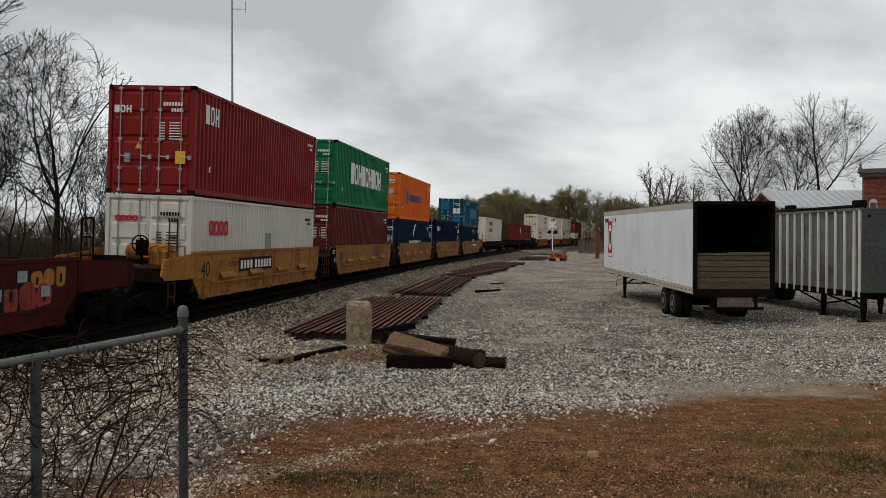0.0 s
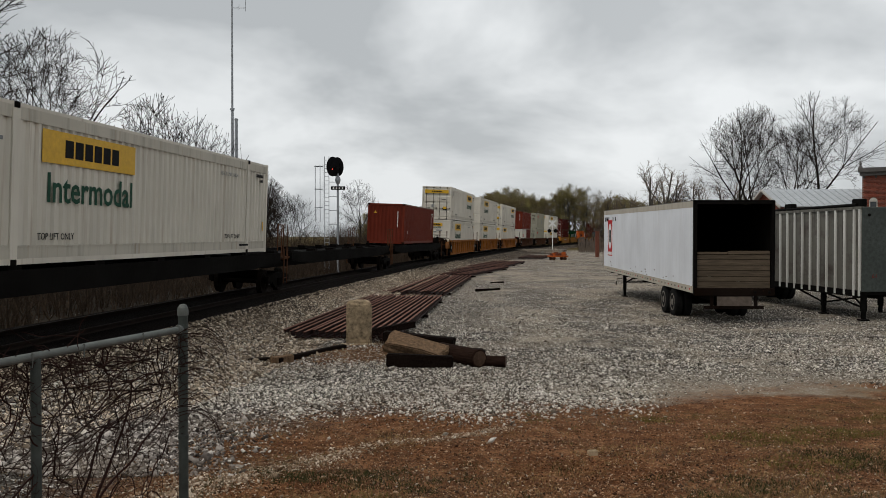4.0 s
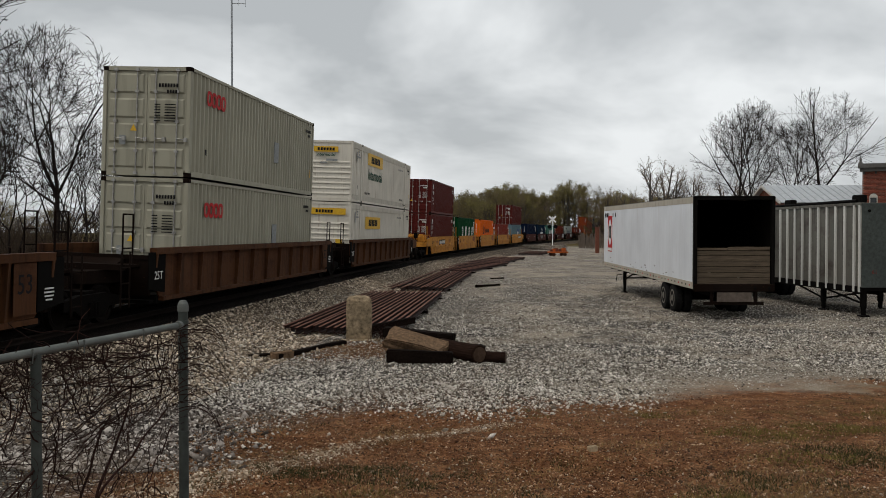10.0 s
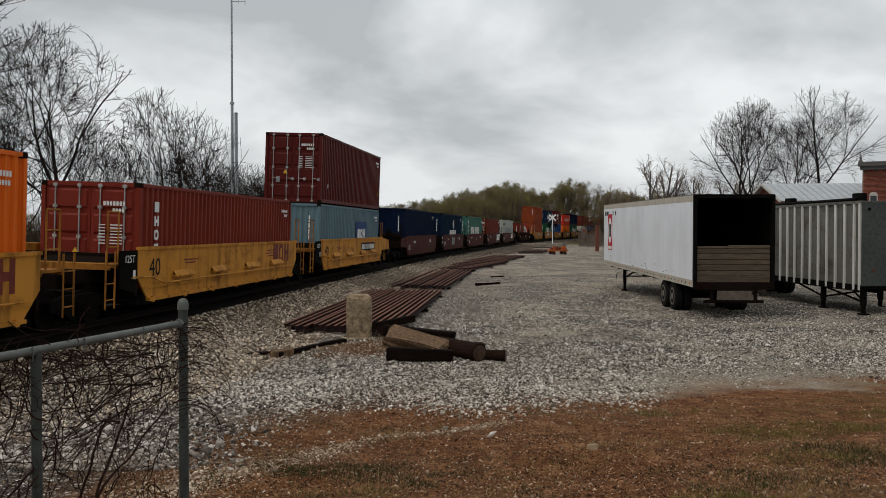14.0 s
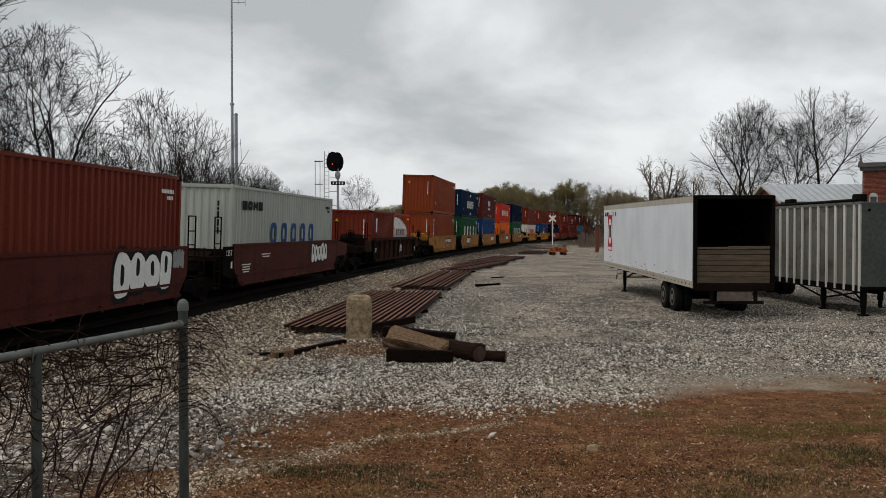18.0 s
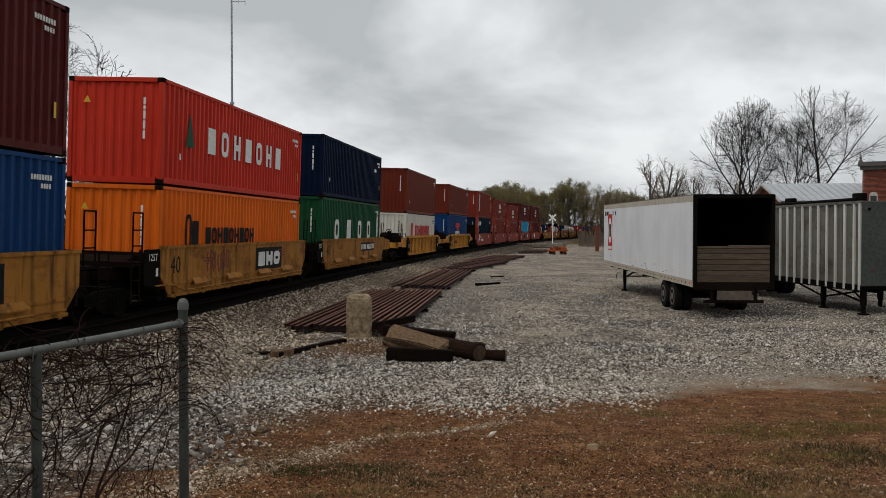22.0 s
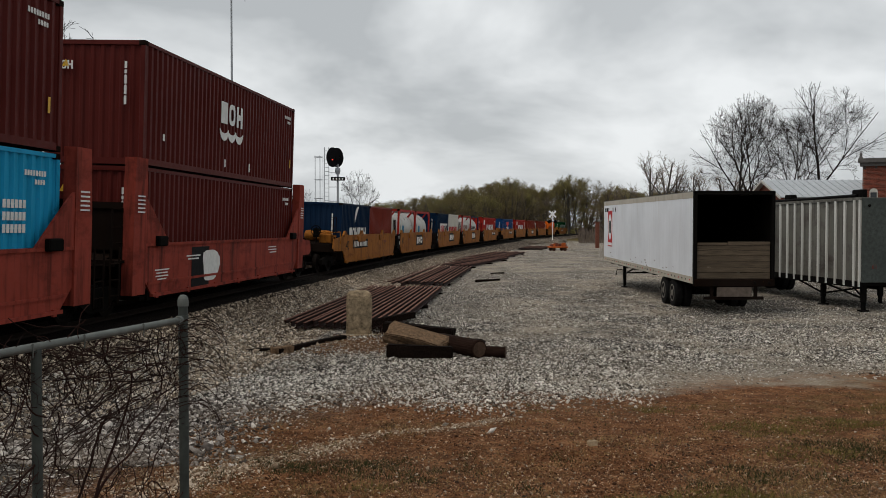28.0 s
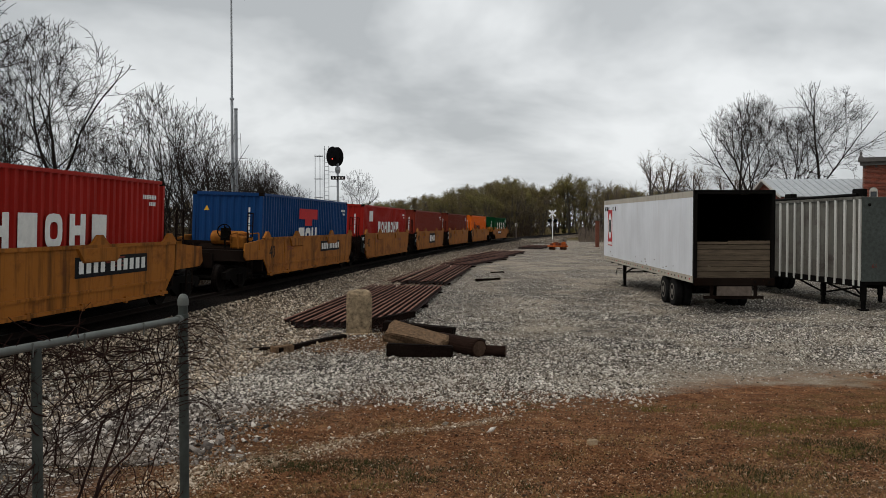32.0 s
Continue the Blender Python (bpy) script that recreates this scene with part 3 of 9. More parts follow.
def swept(name, outline, s0, s1, step, closed=False):
    """A profile of (side, height) points carried along the track."""
    ss = np.arange(s0, s1 + step / 2, step)
    v = [beside(s, a, z) for s in ss for a, z in outline]
    n, f = len(outline), []
    for k in range(len(ss) - 1):
        for i in range(n if closed else n - 1):
            j = (i + 1) % n
            f.append((k * n + i, k * n + j, k * n + n + j, k * n + n + i))
    return raw_mesh(name, v, f)


# ---- ground and track ----
YARD = -0.8


def ground_z(x, y):
    """Height of the ground: a low rise in front, the yard behind it."""
    t = np.clip((y - 5.0) / 12.0, 0, 1)
    t = t * t * (3 - 2 * t)
    z = -0.10 + (YARD + 0.10) * t
    return z - 0.02 * np.sin(x * 0.9 + y * 0.3) * (y < 60) * (y > 0)


def graded(lo, hi, near_lo, near_hi, fine, grow):
    """Grid lines, close together in the middle and wider outside."""
    mid = list(np.arange(near_lo, near_hi, fine))
    up, down, step = [], [], fine
    p = near_hi
    while p < hi:
        up.append(p)
        step *= grow
        p += step
    step, p = fine, near_lo - fine
    while p > lo:
        down.append(p)
        step *= grow
        p -= step
    return np.array([lo] + down[::-1] + mid + up + [hi])


gx, gy = graded(-2500, 2500, -14, 20, 0.25, 1.12), graded(-1500, 3000, 3, 42, 0.25, 1.12)
GX, GY = np.meshgrid(gx, gy)
GZ = ground_z(GX, GY)
bumps = np.array([noise.noise(Vector((x * 0.8, y * 0.8, 0.0))) * 0.05 + noise.noise(Vector((x * 2.6, y * 2.6, 3.0))) * 0.018
                  if 2 < y < 60 and -20 < x < 25 else 0.0 for x, y in zip(GX.ravel(), GY.ravel())]).reshape(GX.shape)
GZ = GZ + bumps


def lie(x, y):
    """Height of the uneven ground at points, read from its grid."""
    i, j = np.clip(np.searchsorted(gx, x) - 1, 0, len(gx) - 2), np.clip(np.searchsorted(gy, y) - 1, 0, len(gy) - 2)
    u, v = (x - gx[i]) / (gx[i + 1] - gx[i]), (y - gy[j]) / (gy[j + 1] - gy[j])
    return (GZ[j, i] * (1 - u) + GZ[j, i + 1] * u) * (1 - v) + (GZ[j + 1, i] * (1 - u) + GZ[j + 1, i + 1] * u) * v


nx = len(gx)
quads = [(j * nx + i, j * nx + i + 1, (j + 1) * nx + i + 1, (j + 1) * nx + i) for j in range(len(gy) - 1) for i in range(nx - 1)]
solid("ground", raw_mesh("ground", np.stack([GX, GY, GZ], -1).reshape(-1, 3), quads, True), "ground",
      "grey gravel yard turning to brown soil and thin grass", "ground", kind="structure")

solid("track_bed", swept("track_bed", [(-5.0, -0.95), (-3.0, -0.72), (-1.9, -0.17), (-1.2, -0.13), (0, -0.13), (1.2, -0.13), (1.9, -0.17), (3.2, -0.6), (5.2, -0.95)], -400, 620, 2.0),
      "ballast", "raised bed of brown-grey crushed ballast under the rails", "track bed", kind="structure")
# Ground strip whose dark colour carries the shade behind the train.
solid("verge", swept("verge", [(-60.0, -0.78), (-20.0, -0.76), (-8.0, -0.72), (-5.0, -0.74), (-3.4, -0.80), (-3.2, -0.95)], -60, 180, 2.0),
      "verge", "ground beyond the track, darkened with painted shade", "verge", kind="structure")
# Black strip on the bed paints in the shade below the cars.
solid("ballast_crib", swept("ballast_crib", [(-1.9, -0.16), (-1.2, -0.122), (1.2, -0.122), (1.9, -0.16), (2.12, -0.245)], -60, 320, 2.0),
      "crib", "ballast under the train, blackened with painted shade", "ballast", kind="structure")
HEAD = [(-0.036, 0), (0.036, 0), (0.036, -0.035), (0.012, -0.045), (0.012, -0.13), (0.07, -0.15), (0.07, -0.165), (-0.07, -0.165), (-0.07, -0.15), (-0.012, -0.13),
        (-0.012, -0.045), (-0.036, -0.035)]
for side in (-0.755, 0.755):
    solid("rail", swept("rail", [(side + a, z) for a, z in HEAD], -400, 620, 2.0, True), "rail_top", "worn steel running rail on the ballasted track", "rail",
          group="running rails", kind="structure")
sh = Shape()
for s in np.arange(-40, 320, 0.55):
    x, y, a = way(s)
    n = len(sh.v)
    sh.box(-1.3, 1.3, -0.115, 0.115, -0.30, -0.145)
    ca, sa = math.cos(a), math.sin(a)
    sh.v[n:] = [(x + p[0] * ca + p[1] * sa, y - p[0] * sa + p[1] * ca, p[2]) for p in sh.v[n:]]
solid("crosstie", raw_mesh("crosstie", sh.v, sh.f), "tie", "dark creosoted timber crossties under the rails", "crosstie", kind="stuff")


# ---- containers ----
def wave(length, height, depth, pitch, back=0.03):
    """Upright corrugated steel: runs along y, faces +x, base at z = 0."""
    n = max(2, round(length / pitch))
    p = length / n
    ys, xs = [-length / 2], [0.0]
    for i in range(n):
        o = -length / 2 + i * p
        ys += [o + p * 0.28, o + p * 0.46, o + p * 0.82]
        xs += [0.0, -depth, -depth]
        ys.append(o + p)
        xs.append(0.0)
    sh = Shape()
    v = [(x, y, z) for z in (0, height) for x, y in zip(xs, ys)] + [(-depth - back, y, z) for z in (0, height) for y in (-length / 2, length / 2)]
    k = len(ys)
    f = [(i, i + 1, k + i + 1, k + i) for i in range(k - 1)]
    b0 = 2 * k
    f += [(b0 + 1, b0, b0 + 2, b0 + 3), (0, k, b0 + 2, b0), (k - 1, b0 + 1, b0 + 3, 2 * k - 1)]
    f += [(b0, b0 + 1) + tuple(range(k - 1, -1, -1)), (b0 + 3, b0 + 2) + tuple(range(k, 2 * k))]
    return sh.add(v, f).mesh("corrugated_panel")


def roof_mesh(length, width):
    sh = Shape()
    sh.box(-width / 2, width / 2, -length / 2, length / 2, -0.05, -0.012)
    n = int(length / 0.56)
    for i in range(n):
        y = -length / 2 + (i + 0.5) * length / n
        sh.box(-width / 2 + 0.06, width / 2 - 0.06, y - 0.15, y + 0.15, -0.012, 0.004)
    return sh.mesh("roof")


def frame_mesh(length, width, height):
    """Top and bottom rails, headers and sills; the posts are parts of their own."""
    sh, w, l = Shape(), width / 2, length / 2
    for x in (-w, w - 0.06):
        sh.box(x, x + 0.06, -l + 0.16, l - 0.16, height - 0.09, height - 0.012)
        sh.box(x, x + 0.06, -l + 0.16, l - 0.16, 0.025, 0.17)
    for y in (-l, l - 0.08):
        sh.box(-w + 0.15, w - 0.15, y, y + 0.08, height - 0.11, height - 0.005)
        sh.box(-w + 0.15, w - 0.15, y, y + 0.08, 0.01, 0.16)
    sh.box(-w + 0.06, w - 0.06, -l + 0.1, l - 0.1, 0.08, 0.15)
    return sh.mesh("frame")


def door_mesh(w, h):
    """One door leaf facing -y: pressed panels between flat rails."""
    sh = Shape()
    sh.box(-w / 2, w / 2, 0.0, 0.05, 0, h)
    return sh.mesh("door")


def door_panel(w, h):
    """One pressed panel of a door leaf."""
    x0, x1, z0, z1 = -w / 2 + 0.06, w / 2 - 0.06, h * 0.025, h * 0.225
    v = [(x0, 0, z0), (x1, 0, z0), (x1, 0, z1), (x0, 0, z1), (x0 + 0.04, -0.034, z0 + 0.05), (x1 - 0.04, -0.034, z0 + 0.05), (x1 - 0.04, -0.034, z1 - 0.05), (x0 + 0.04, -0.034, z1 - 0.05)]
    return Shape().add(v, [(4, 5, 6, 7), (0, 1, 5, 4), (1, 2, 6, 5), (2, 3, 7, 6), (3, 0, 4, 7), (3, 2, 1, 0)]).mesh("door_panel")


def rod_mesh(h):
    """A locking rod with its brackets, cams and handle."""
    sh = Shape()
    sh.tube((0, 0, 0), (0, 0, h), 0.017, n=6)
    for z in (0.03, h * 0.22, h * 0.5, h * 0.78, h - 0.05):
        sh.box(-0.05, 0.05, -0.022, 0.03, z - 0.035, z + 0.035)
    sh.tube((0, -0.03, h * 0.34), (0.26, -0.03, h * 0.33), 0.012, n=5)
    sh.box(0.22, 0.30, -0.05, 0.02, h * 0.31, h * 0.35)
    return sh.mesh("locking_rod")


def nose_mesh(w, h):
    """A smooth nose wall facing -y, with raised level ribs over its lower part."""
    sh = Shape()
    sh.box(-w / 2, w / 2, 0, 0.05, 0, h)
    return sh.mesh("nose_wall")


def nose_rib(w):
    return Shape().prism([(0, 0), (-0.028, 0.02), (-0.028, 0.055), (0, 0.12)], -w / 2 + 0.02, w / 2 - 0.02).mesh("nose_rib")


def casting_mesh():
    return Shape().chamfered(-0.081, 0.081, -0.089, 0.089, -0.059, 0.059, 0.012).mesh("corner_casting")


def post_mesh(h):
    return Shape().chamfered(-0.055, 0.055, -0.06, 0.06, 0, h, 0.012).mesh("corner_post")


def slab(w, h):
    """A thin painted patch in the plane y-z that faces +x, its middle at the origin."""
    return kept(("slab", round(w, 3), round(h, 3)), lambda: Shape().box(0, 0.004, -w / 2, w / 2, -h / 2, h / 2).mesh("patch"))


def comb(spans, lo, hi, upright=False):
    """Bars joined by a hair-thin strip, one outline; spans run along y, or along z if upright."""
    mid, t = (lo + hi) / 2, 0.003
    top, low = [], []
    for i, (p, q) in enumerate(spans):
        top += [(p, mid + t), (p, hi), (q, hi), (q, mid + t)]
        low += [(p, mid - t), (p, lo), (q, lo), (q, mid - t)]
    top, low = top[1:-1], low[1:-1]
    outline = low + top[::-1]
    return [(b, a) for a, b in outline][::-1] if upright else outline


def bars_mesh(n, w, h, gap, style):
    """A row of n upright blocks, w by h each, in the plane y-z; a single block may be a ring or a forked shape."""
    def make():
        sh, y = Shape(), -(n * w + (n - 1) * gap) / 2
        if style == "ring":
            t, n4 = w * 0.27, 16
            turn = [i * math.tau / n4 for i in range(n4)]

            def oval(p, q):
                return [(p * math.copysign(abs(math.cos(k)) ** 0.6, math.cos(k)), q * math.copysign(abs(math.sin(k)) ** 0.6, math.sin(k))) for k in turn]
            v = [(x, p, z) for x in (0.0, 0.004) for p, z in oval(w / 2, h / 2) + oval(w / 2 - t, h / 2 - t)]
            f = []
            for i in range(n4):
                j = (i + 1) % n4
                f += [(i, n4 + i, n4 + j, j), (2 * n4 + i, 2 * n4 + j, 3 * n4 + j, 3 * n4 + i), (i, j, 2 * n4 + j, 2 * n4 + i), (n4 + i, 3 * n4 + i, 3 * n4 + j, n4 + j)]
            sh.add(v, f)
        elif style == "mixed":
            t, a, b = w * 0.32, w / 2, h / 2
            k = t / 2
            sh.prism([(-a, -b), (-a + t, -b), (-a + t, -k), (a - t, -k), (a - t, -b), (a, -b), (a, b), (a - t, b), (a - t, k), (-a + t, k), (-a + t, b), (-a, b)], 0, 0.004)
        elif n == 1:
            sh.box(0, 0.004, y, y + w, -h / 2, h / 2)
        else:
            sh.prism(comb([(y + i * (w + gap), y + i * (w + gap) + w) for i in range(n)], -h / 2, h / 2), 0, 0.004)
        return sh.mesh("bars")
    return kept(("bars", n, round(w, 3), round(h, 3), round(gap, 3), style), make)


def block_row(n, w, gap, style):
    """Middles and shapes of n blocks in a row."""
    for i in range(n):
        yield (i - (n - 1) / 2) * (w + gap), style if style != "mix" else ("bar", "ring", "mixed")[i % 3]


def front_row(n, w, h, gap, style, ink, x, z):
    """A maker's name on the leading end as n plain blocks, each a part."""
    return lambda b: [b.front("name_block", bars_mesh(1, w, h, 0, kind), ink, x + d, z, "plain painted block") for d, kind in block_row(n, w, gap, style)]


def side_row(n, w, h, gap, style, ink, y, z, lift=0.0):
    return lambda b: [b.side("name_block", bars_mesh(1, w, h, 0, kind), ink, y + d, z, "plain painted block", lift) for d, kind in block_row(n, w, gap, style)]


def triangle_mesh(w, h):
    return kept(("tri", w, h), lambda: Shape().prism([(-w / 2, -h / 2), (w / 2, -h / 2), (0, h / 2)], 0, 0.004).mesh("triangle"))


def arc_mesh(r, a0, a1, t):
    """A curved brush stroke in the plane y-z."""
    def make():
        n, outer, inner = 12, [], []
        for i in range(n + 1):
            a = radians(a0 + (a1 - a0) * i / n)
            k = t * math.sin(math.pi * (i + 0.6) / (n + 1.2)) / 2
            outer.append(((r + k) * math.cos(a), (r + k) * math.sin(a)))
            inner.append(((r - k) * math.cos(a), (r - k) * math.sin(a)))
        v = [(x, y, z) for x in (0.0, 0.004) for y, z in outer + inner]
        m, f = n + 1, []
        for i in range(n):
            q = (i, i + 1, m + i + 1, m + i)
            f += [q[::-1], tuple(2 * m + j for j in q), (i, 2 * m + i, 2 * m + i + 1, i + 1), (m + i, m + i + 1, 3 * m + i + 1, 3 * m + i)]
        f += [(0, m, 3 * m, 2 * m), (n, 2 * m + n, 3 * m + n, m + n)]
        return Shape().add(v, f).mesh("stroke")
    return kept(("arc", r, a0, a1, t), make)


FACE_END = pose(0, 0, 0, 0, 0, -90)  # turns a mark that faces +x so that it faces the leading end


class Box:
    """A container that is being fitted out."""

    def __init__(self, ob, length, width, height):
        self.ob, self.l, self.w, self.h = ob, length, width, height

    def side(self, name, me, material, y, z, label="", lift=0.0):
        """On the side wall: y metres from the leading end, z over the floor."""
        return part(name, me, material, self.ob, label, (self.w / 2 + 0.003 + lift, y - self.l / 2, z))

    def front(self, name, me, material, x, z, label="", lift=0.0):
        """On the leading end: x to the yard's side from its middle."""
        return part(name, me, material, self.ob, label, Matrix.Translation((x, -self.l / 2 - 0.046 - lift, z)) @ FACE_END)


COLOUR_WORDS = dict(red="red", white="white", green="bright green", brown="dark red-brown", orange="orange", navy="dark navy blue", teal="teal blue", cream="off-white",
                    rustred="rust red", grey="pale olive grey", maroon="maroon", dkgreen="dark green", steelblue="steel blue-grey", aqua="pale sea green",
                    palegrey="pale grey", vermilion="orange red", midblue="dark blue", brightred="bright red", blue="royal blue", skyblue="light blue",
                    deepgreen="deep green", brick="brick red", signalred="red", blueblack="blue-black")
SIZES = {20: 6.06, 40: 12.19, 53: 16.15}


def container(s, z, feet, height, colour, end="door", marks=None, wear=""):
    """One freight container; s is its middle along the train, z the height of its floor over the rail."""
    length, width = SIZES[feet], 2.6 if feet == 53 else 2.438
    what = {20: "short", 40: "long", 53: "extra-long"}[feet]
    finish = {"door": "corrugated steel container with closed bar doors", "front": "corrugated steel container with a ribbed end wall",
              "nose": "smooth-sided container with level ribs on its nose"}[end]
    ob = thing("container", f"{COLOUR_WORDS[colour]} {what} {finish}{wear}", "container", group="containers on the train")
    l, w, h = length / 2, width / 2, height
    k = (feet, height)
    depth, pitch = (0.050, 0.29) if feet == 53 else (0.056, 0.278)
    wall = kept(("wall", k), lambda: wave(length - 0.2, h - (0.43 if feet == 53 else 0.22), depth, pitch))
    foot = 0.36 if feet == 53 else 0.15
    part("side_panel", wall, colour, ob, at=(w - 0.012, 0, foot))
    part("side_panel", wall, colour, ob, at=pose(-w + 0.012, 0, foot, 0, 0, 180))
    if feet == 53:
        for sx in (-1, 1):
            part("base_rail", kept("baserail", lambda: Shape().box(-0.03, 0.014, -7.9, 7.9, 0.13, 0.365).box(-0.03, 0.024, -7.9, 7.9, 0.335, 0.365).mesh("base_rail")), "base_grey", ob, "stained grey base rail", (sx * (w - 0.01), 0, 0))
            part("top_band", kept("topband", lambda: Shape().box(-0.03, 0.012, -7.9, 7.9, -0.30, -0.075).mesh("top_band")), "base_grey" if end == "nose" else colour, ob, at=(sx * (w - 0.01), 0, h))
    part("roof", kept(("roof", k), lambda: roof_mesh(length - 0.16, width - 0.1)), colour, ob, at=(0, 0, h - 0.01))
    part("frame", kept(("frame", k), lambda: frame_mesh(length, width, h)), colour, ob)
    post = kept(("post", h), lambda: post_mesh(h - 0.22))
    cast = kept("cast", casting_mesh)
    for sx in (-1, 1):
        for sy in (-1, 1):
            part("corner_post", post, colour, ob, at=(sx * (w - 0.055), sy * (l - 0.06), 0.11))
            for zz in (0.059, h - 0.059):
                part("corner_casting", cast, colour if min(PAINTS[colour]) > 0.3 else "car_grime", ob, at=(sx * (w - 0.08), sy * (l - 0.087), zz))
    if feet == 53:
        for y in (-6.1, 6.1):
            part("lifting_post", kept(("lift", h), lambda: Shape().box(0, 0.022, -0.11, 0.11, 0.02, h - 0.01).mesh("lifting_post")), colour, ob, at=(w - 0.004, y, 0))
            for zz in (0.06, h - 0.06):
                part("corner_casting", cast, "iron", ob, at=(w - 0.05, y, zz))
    rear = kept(("rear", k), lambda: wave(width - 0.22, h - 0.26, 0.03, 0.26))
    part("end_wall", rear, colour, ob, at=pose(0, l - 0.03, 0.15, 0, 0, 90))
    if end == "front":
        part("end_wall", rear, colour, ob, at=pose(0, -l + 0.03, 0.15, 0, 0, -90))
    elif end == "nose":
        nose = part("nose_wall", kept(("nose", h), lambda: nose_mesh(width - 0.2, h - 0.24)), colour, ob, at=(0, -l + 0.03, 0.14))
        for i in range(7):
            part("nose_rib", kept(("rib", width), lambda: nose_rib(width - 0.2)), colour, nose, at=(0, -0.001, (h - 0.24) * (0.07 + 0.094 * i)))
    else:
        leaf_w, leaf_h = (width - 0.24) / 2, h - 0.27
        leaf = kept(("leaf", k), lambda: door_mesh(leaf_w, leaf_h))
        bar = kept(("bar", h), lambda: rod_mesh(h - 0.1))
        for sx in (-1, 1):
            door = part("door", leaf, colour, ob, at=(sx * (leaf_w / 2 + 0.006), -l + 0.04, 0.155))
            for i in range(4):
                part("door_panel", kept(("doorpanel", k), lambda: door_panel(leaf_w, leaf_h)), colour, door, at=(0, 0, leaf_h * i / 4))
            for r in (-0.24, 0.24):
                part("locking_rod", bar, "rod" if colour not in ("cream",) else "iron", door, at=(r * leaf_w * 1.9 * 0.5 * 2 * 0.5 + r * 0.2, -0.055, -0.1))
    box = Box(ob, length, width, h)
    small_marks(box, colour, end)
    if marks:
        marks(box)
    TRAIN.append((ob, s, z))
    return ob


def small_marks(box, colour, end):
    """The unreadable number rows and placards that every box has."""
    ink = "mark_black" if colour in ("white", "cream", "grey", "palegrey") else "mark_white"
    h = box.h
    if end == "door" and box.l > 13:
        box.front("stencil", bars_mesh(6, 0.05, 0.08, 0.02, "bar"), ink, 0.66, h - 1.12)
        box.front("placard", slab(0.30, 0.17), "mark_black", 0.76, h - 1.98)
        box.front("placard", slab(0.20, 0.26), "mark_grey", -0.34, h - 1.72)
    elif end == "door":
        box.front("stencil", bars_mesh(7, 0.055, 0.10, 0.025, "bar"), ink, 0.62, h - 0.50)
        box.front("stencil", bars_mesh(4, 0.05, 0.09, 0.025, "bar"), ink, 0.72, h - 0.66)
        for i in range(7):
            box.front("data_line", slab(0.30, 0.026), ink, 0.68, h - 1.0 - i * 0.072, lift=0.001)
            box.front("data_line", slab(0.16, 0.026), ink, 0.33, h - 1.0 - i * 0.072, lift=0.001)
        box.front("warning_triangle", triangle_mesh(0.19, 0.17), "mark_yellow", -0.32, h - 1.62)
        box.front("placard", slab(0.17, 0.25), "mark_grey", -0.62, h - 1.95)
    elif end == "front":
        box.front("number_column", kept("numcol", lambda: Shape().prism(comb([(-0.5, -0.3), (-0.26, -0.06), (-0.02, 0.18), (0.22, 0.30), (0.34, 0.5)], -0.03, 0.03, True), 0, 0.004).mesh("number_column")), ink, 0.78, h - 1.0)
        box.front("warning_triangle", triangle_mesh(0.19, 0.17), "mark_yellow", -0.70, h - 0.55)
    if box.l > 7:
        box.side("stencil", bars_mesh(8, 0.06, 0.10, 0.03, "bar"), ink, box.l - 0.85, h - 0.42)
        box.side("stencil", bars_mesh(4, 0.06, 0.09, 0.03, "bar"), ink, box.l - 0.70, h - 0.58)
        box.side("small_mark", slab(0.10, 0.16), ink, 1.1, 0.75)
        box.side("small_mark", slab(0.08, 0.30), "mark_yellow", box.l - 0.45, 0.85)


def span(a, b, z, n, h, ink, style="mix", fill=0.8):
    """A maker's name as n plain blocks between a and b metres from the leading end, each a part."""
    def go(box):
        p = (b - a) / n
        for i in range(n):
            kind = style if style != "mix" else ("bar", "ring", "mixed")[i % 3]
            box.side("name_block", bars_mesh(1, p * fill, h, 0, kind), ink, a + (i + 0.5) * p, z, "plain painted block")
    return go


def tall_name(y, z, n, w, h, ink="mark_white"):
    """A maker's name down the side as n plain blocks, each a part."""
    return lambda b: [b.side("name_block", bars_mesh(1, w, h, 0, ("bar", "mixed", "ring")[i % 3]), ink, y, z - i * h * 1.35, "plain painted block") for i in range(n)]


def several(*fs):
    def go(b):
        for f in fs:
            f(b)
    return go


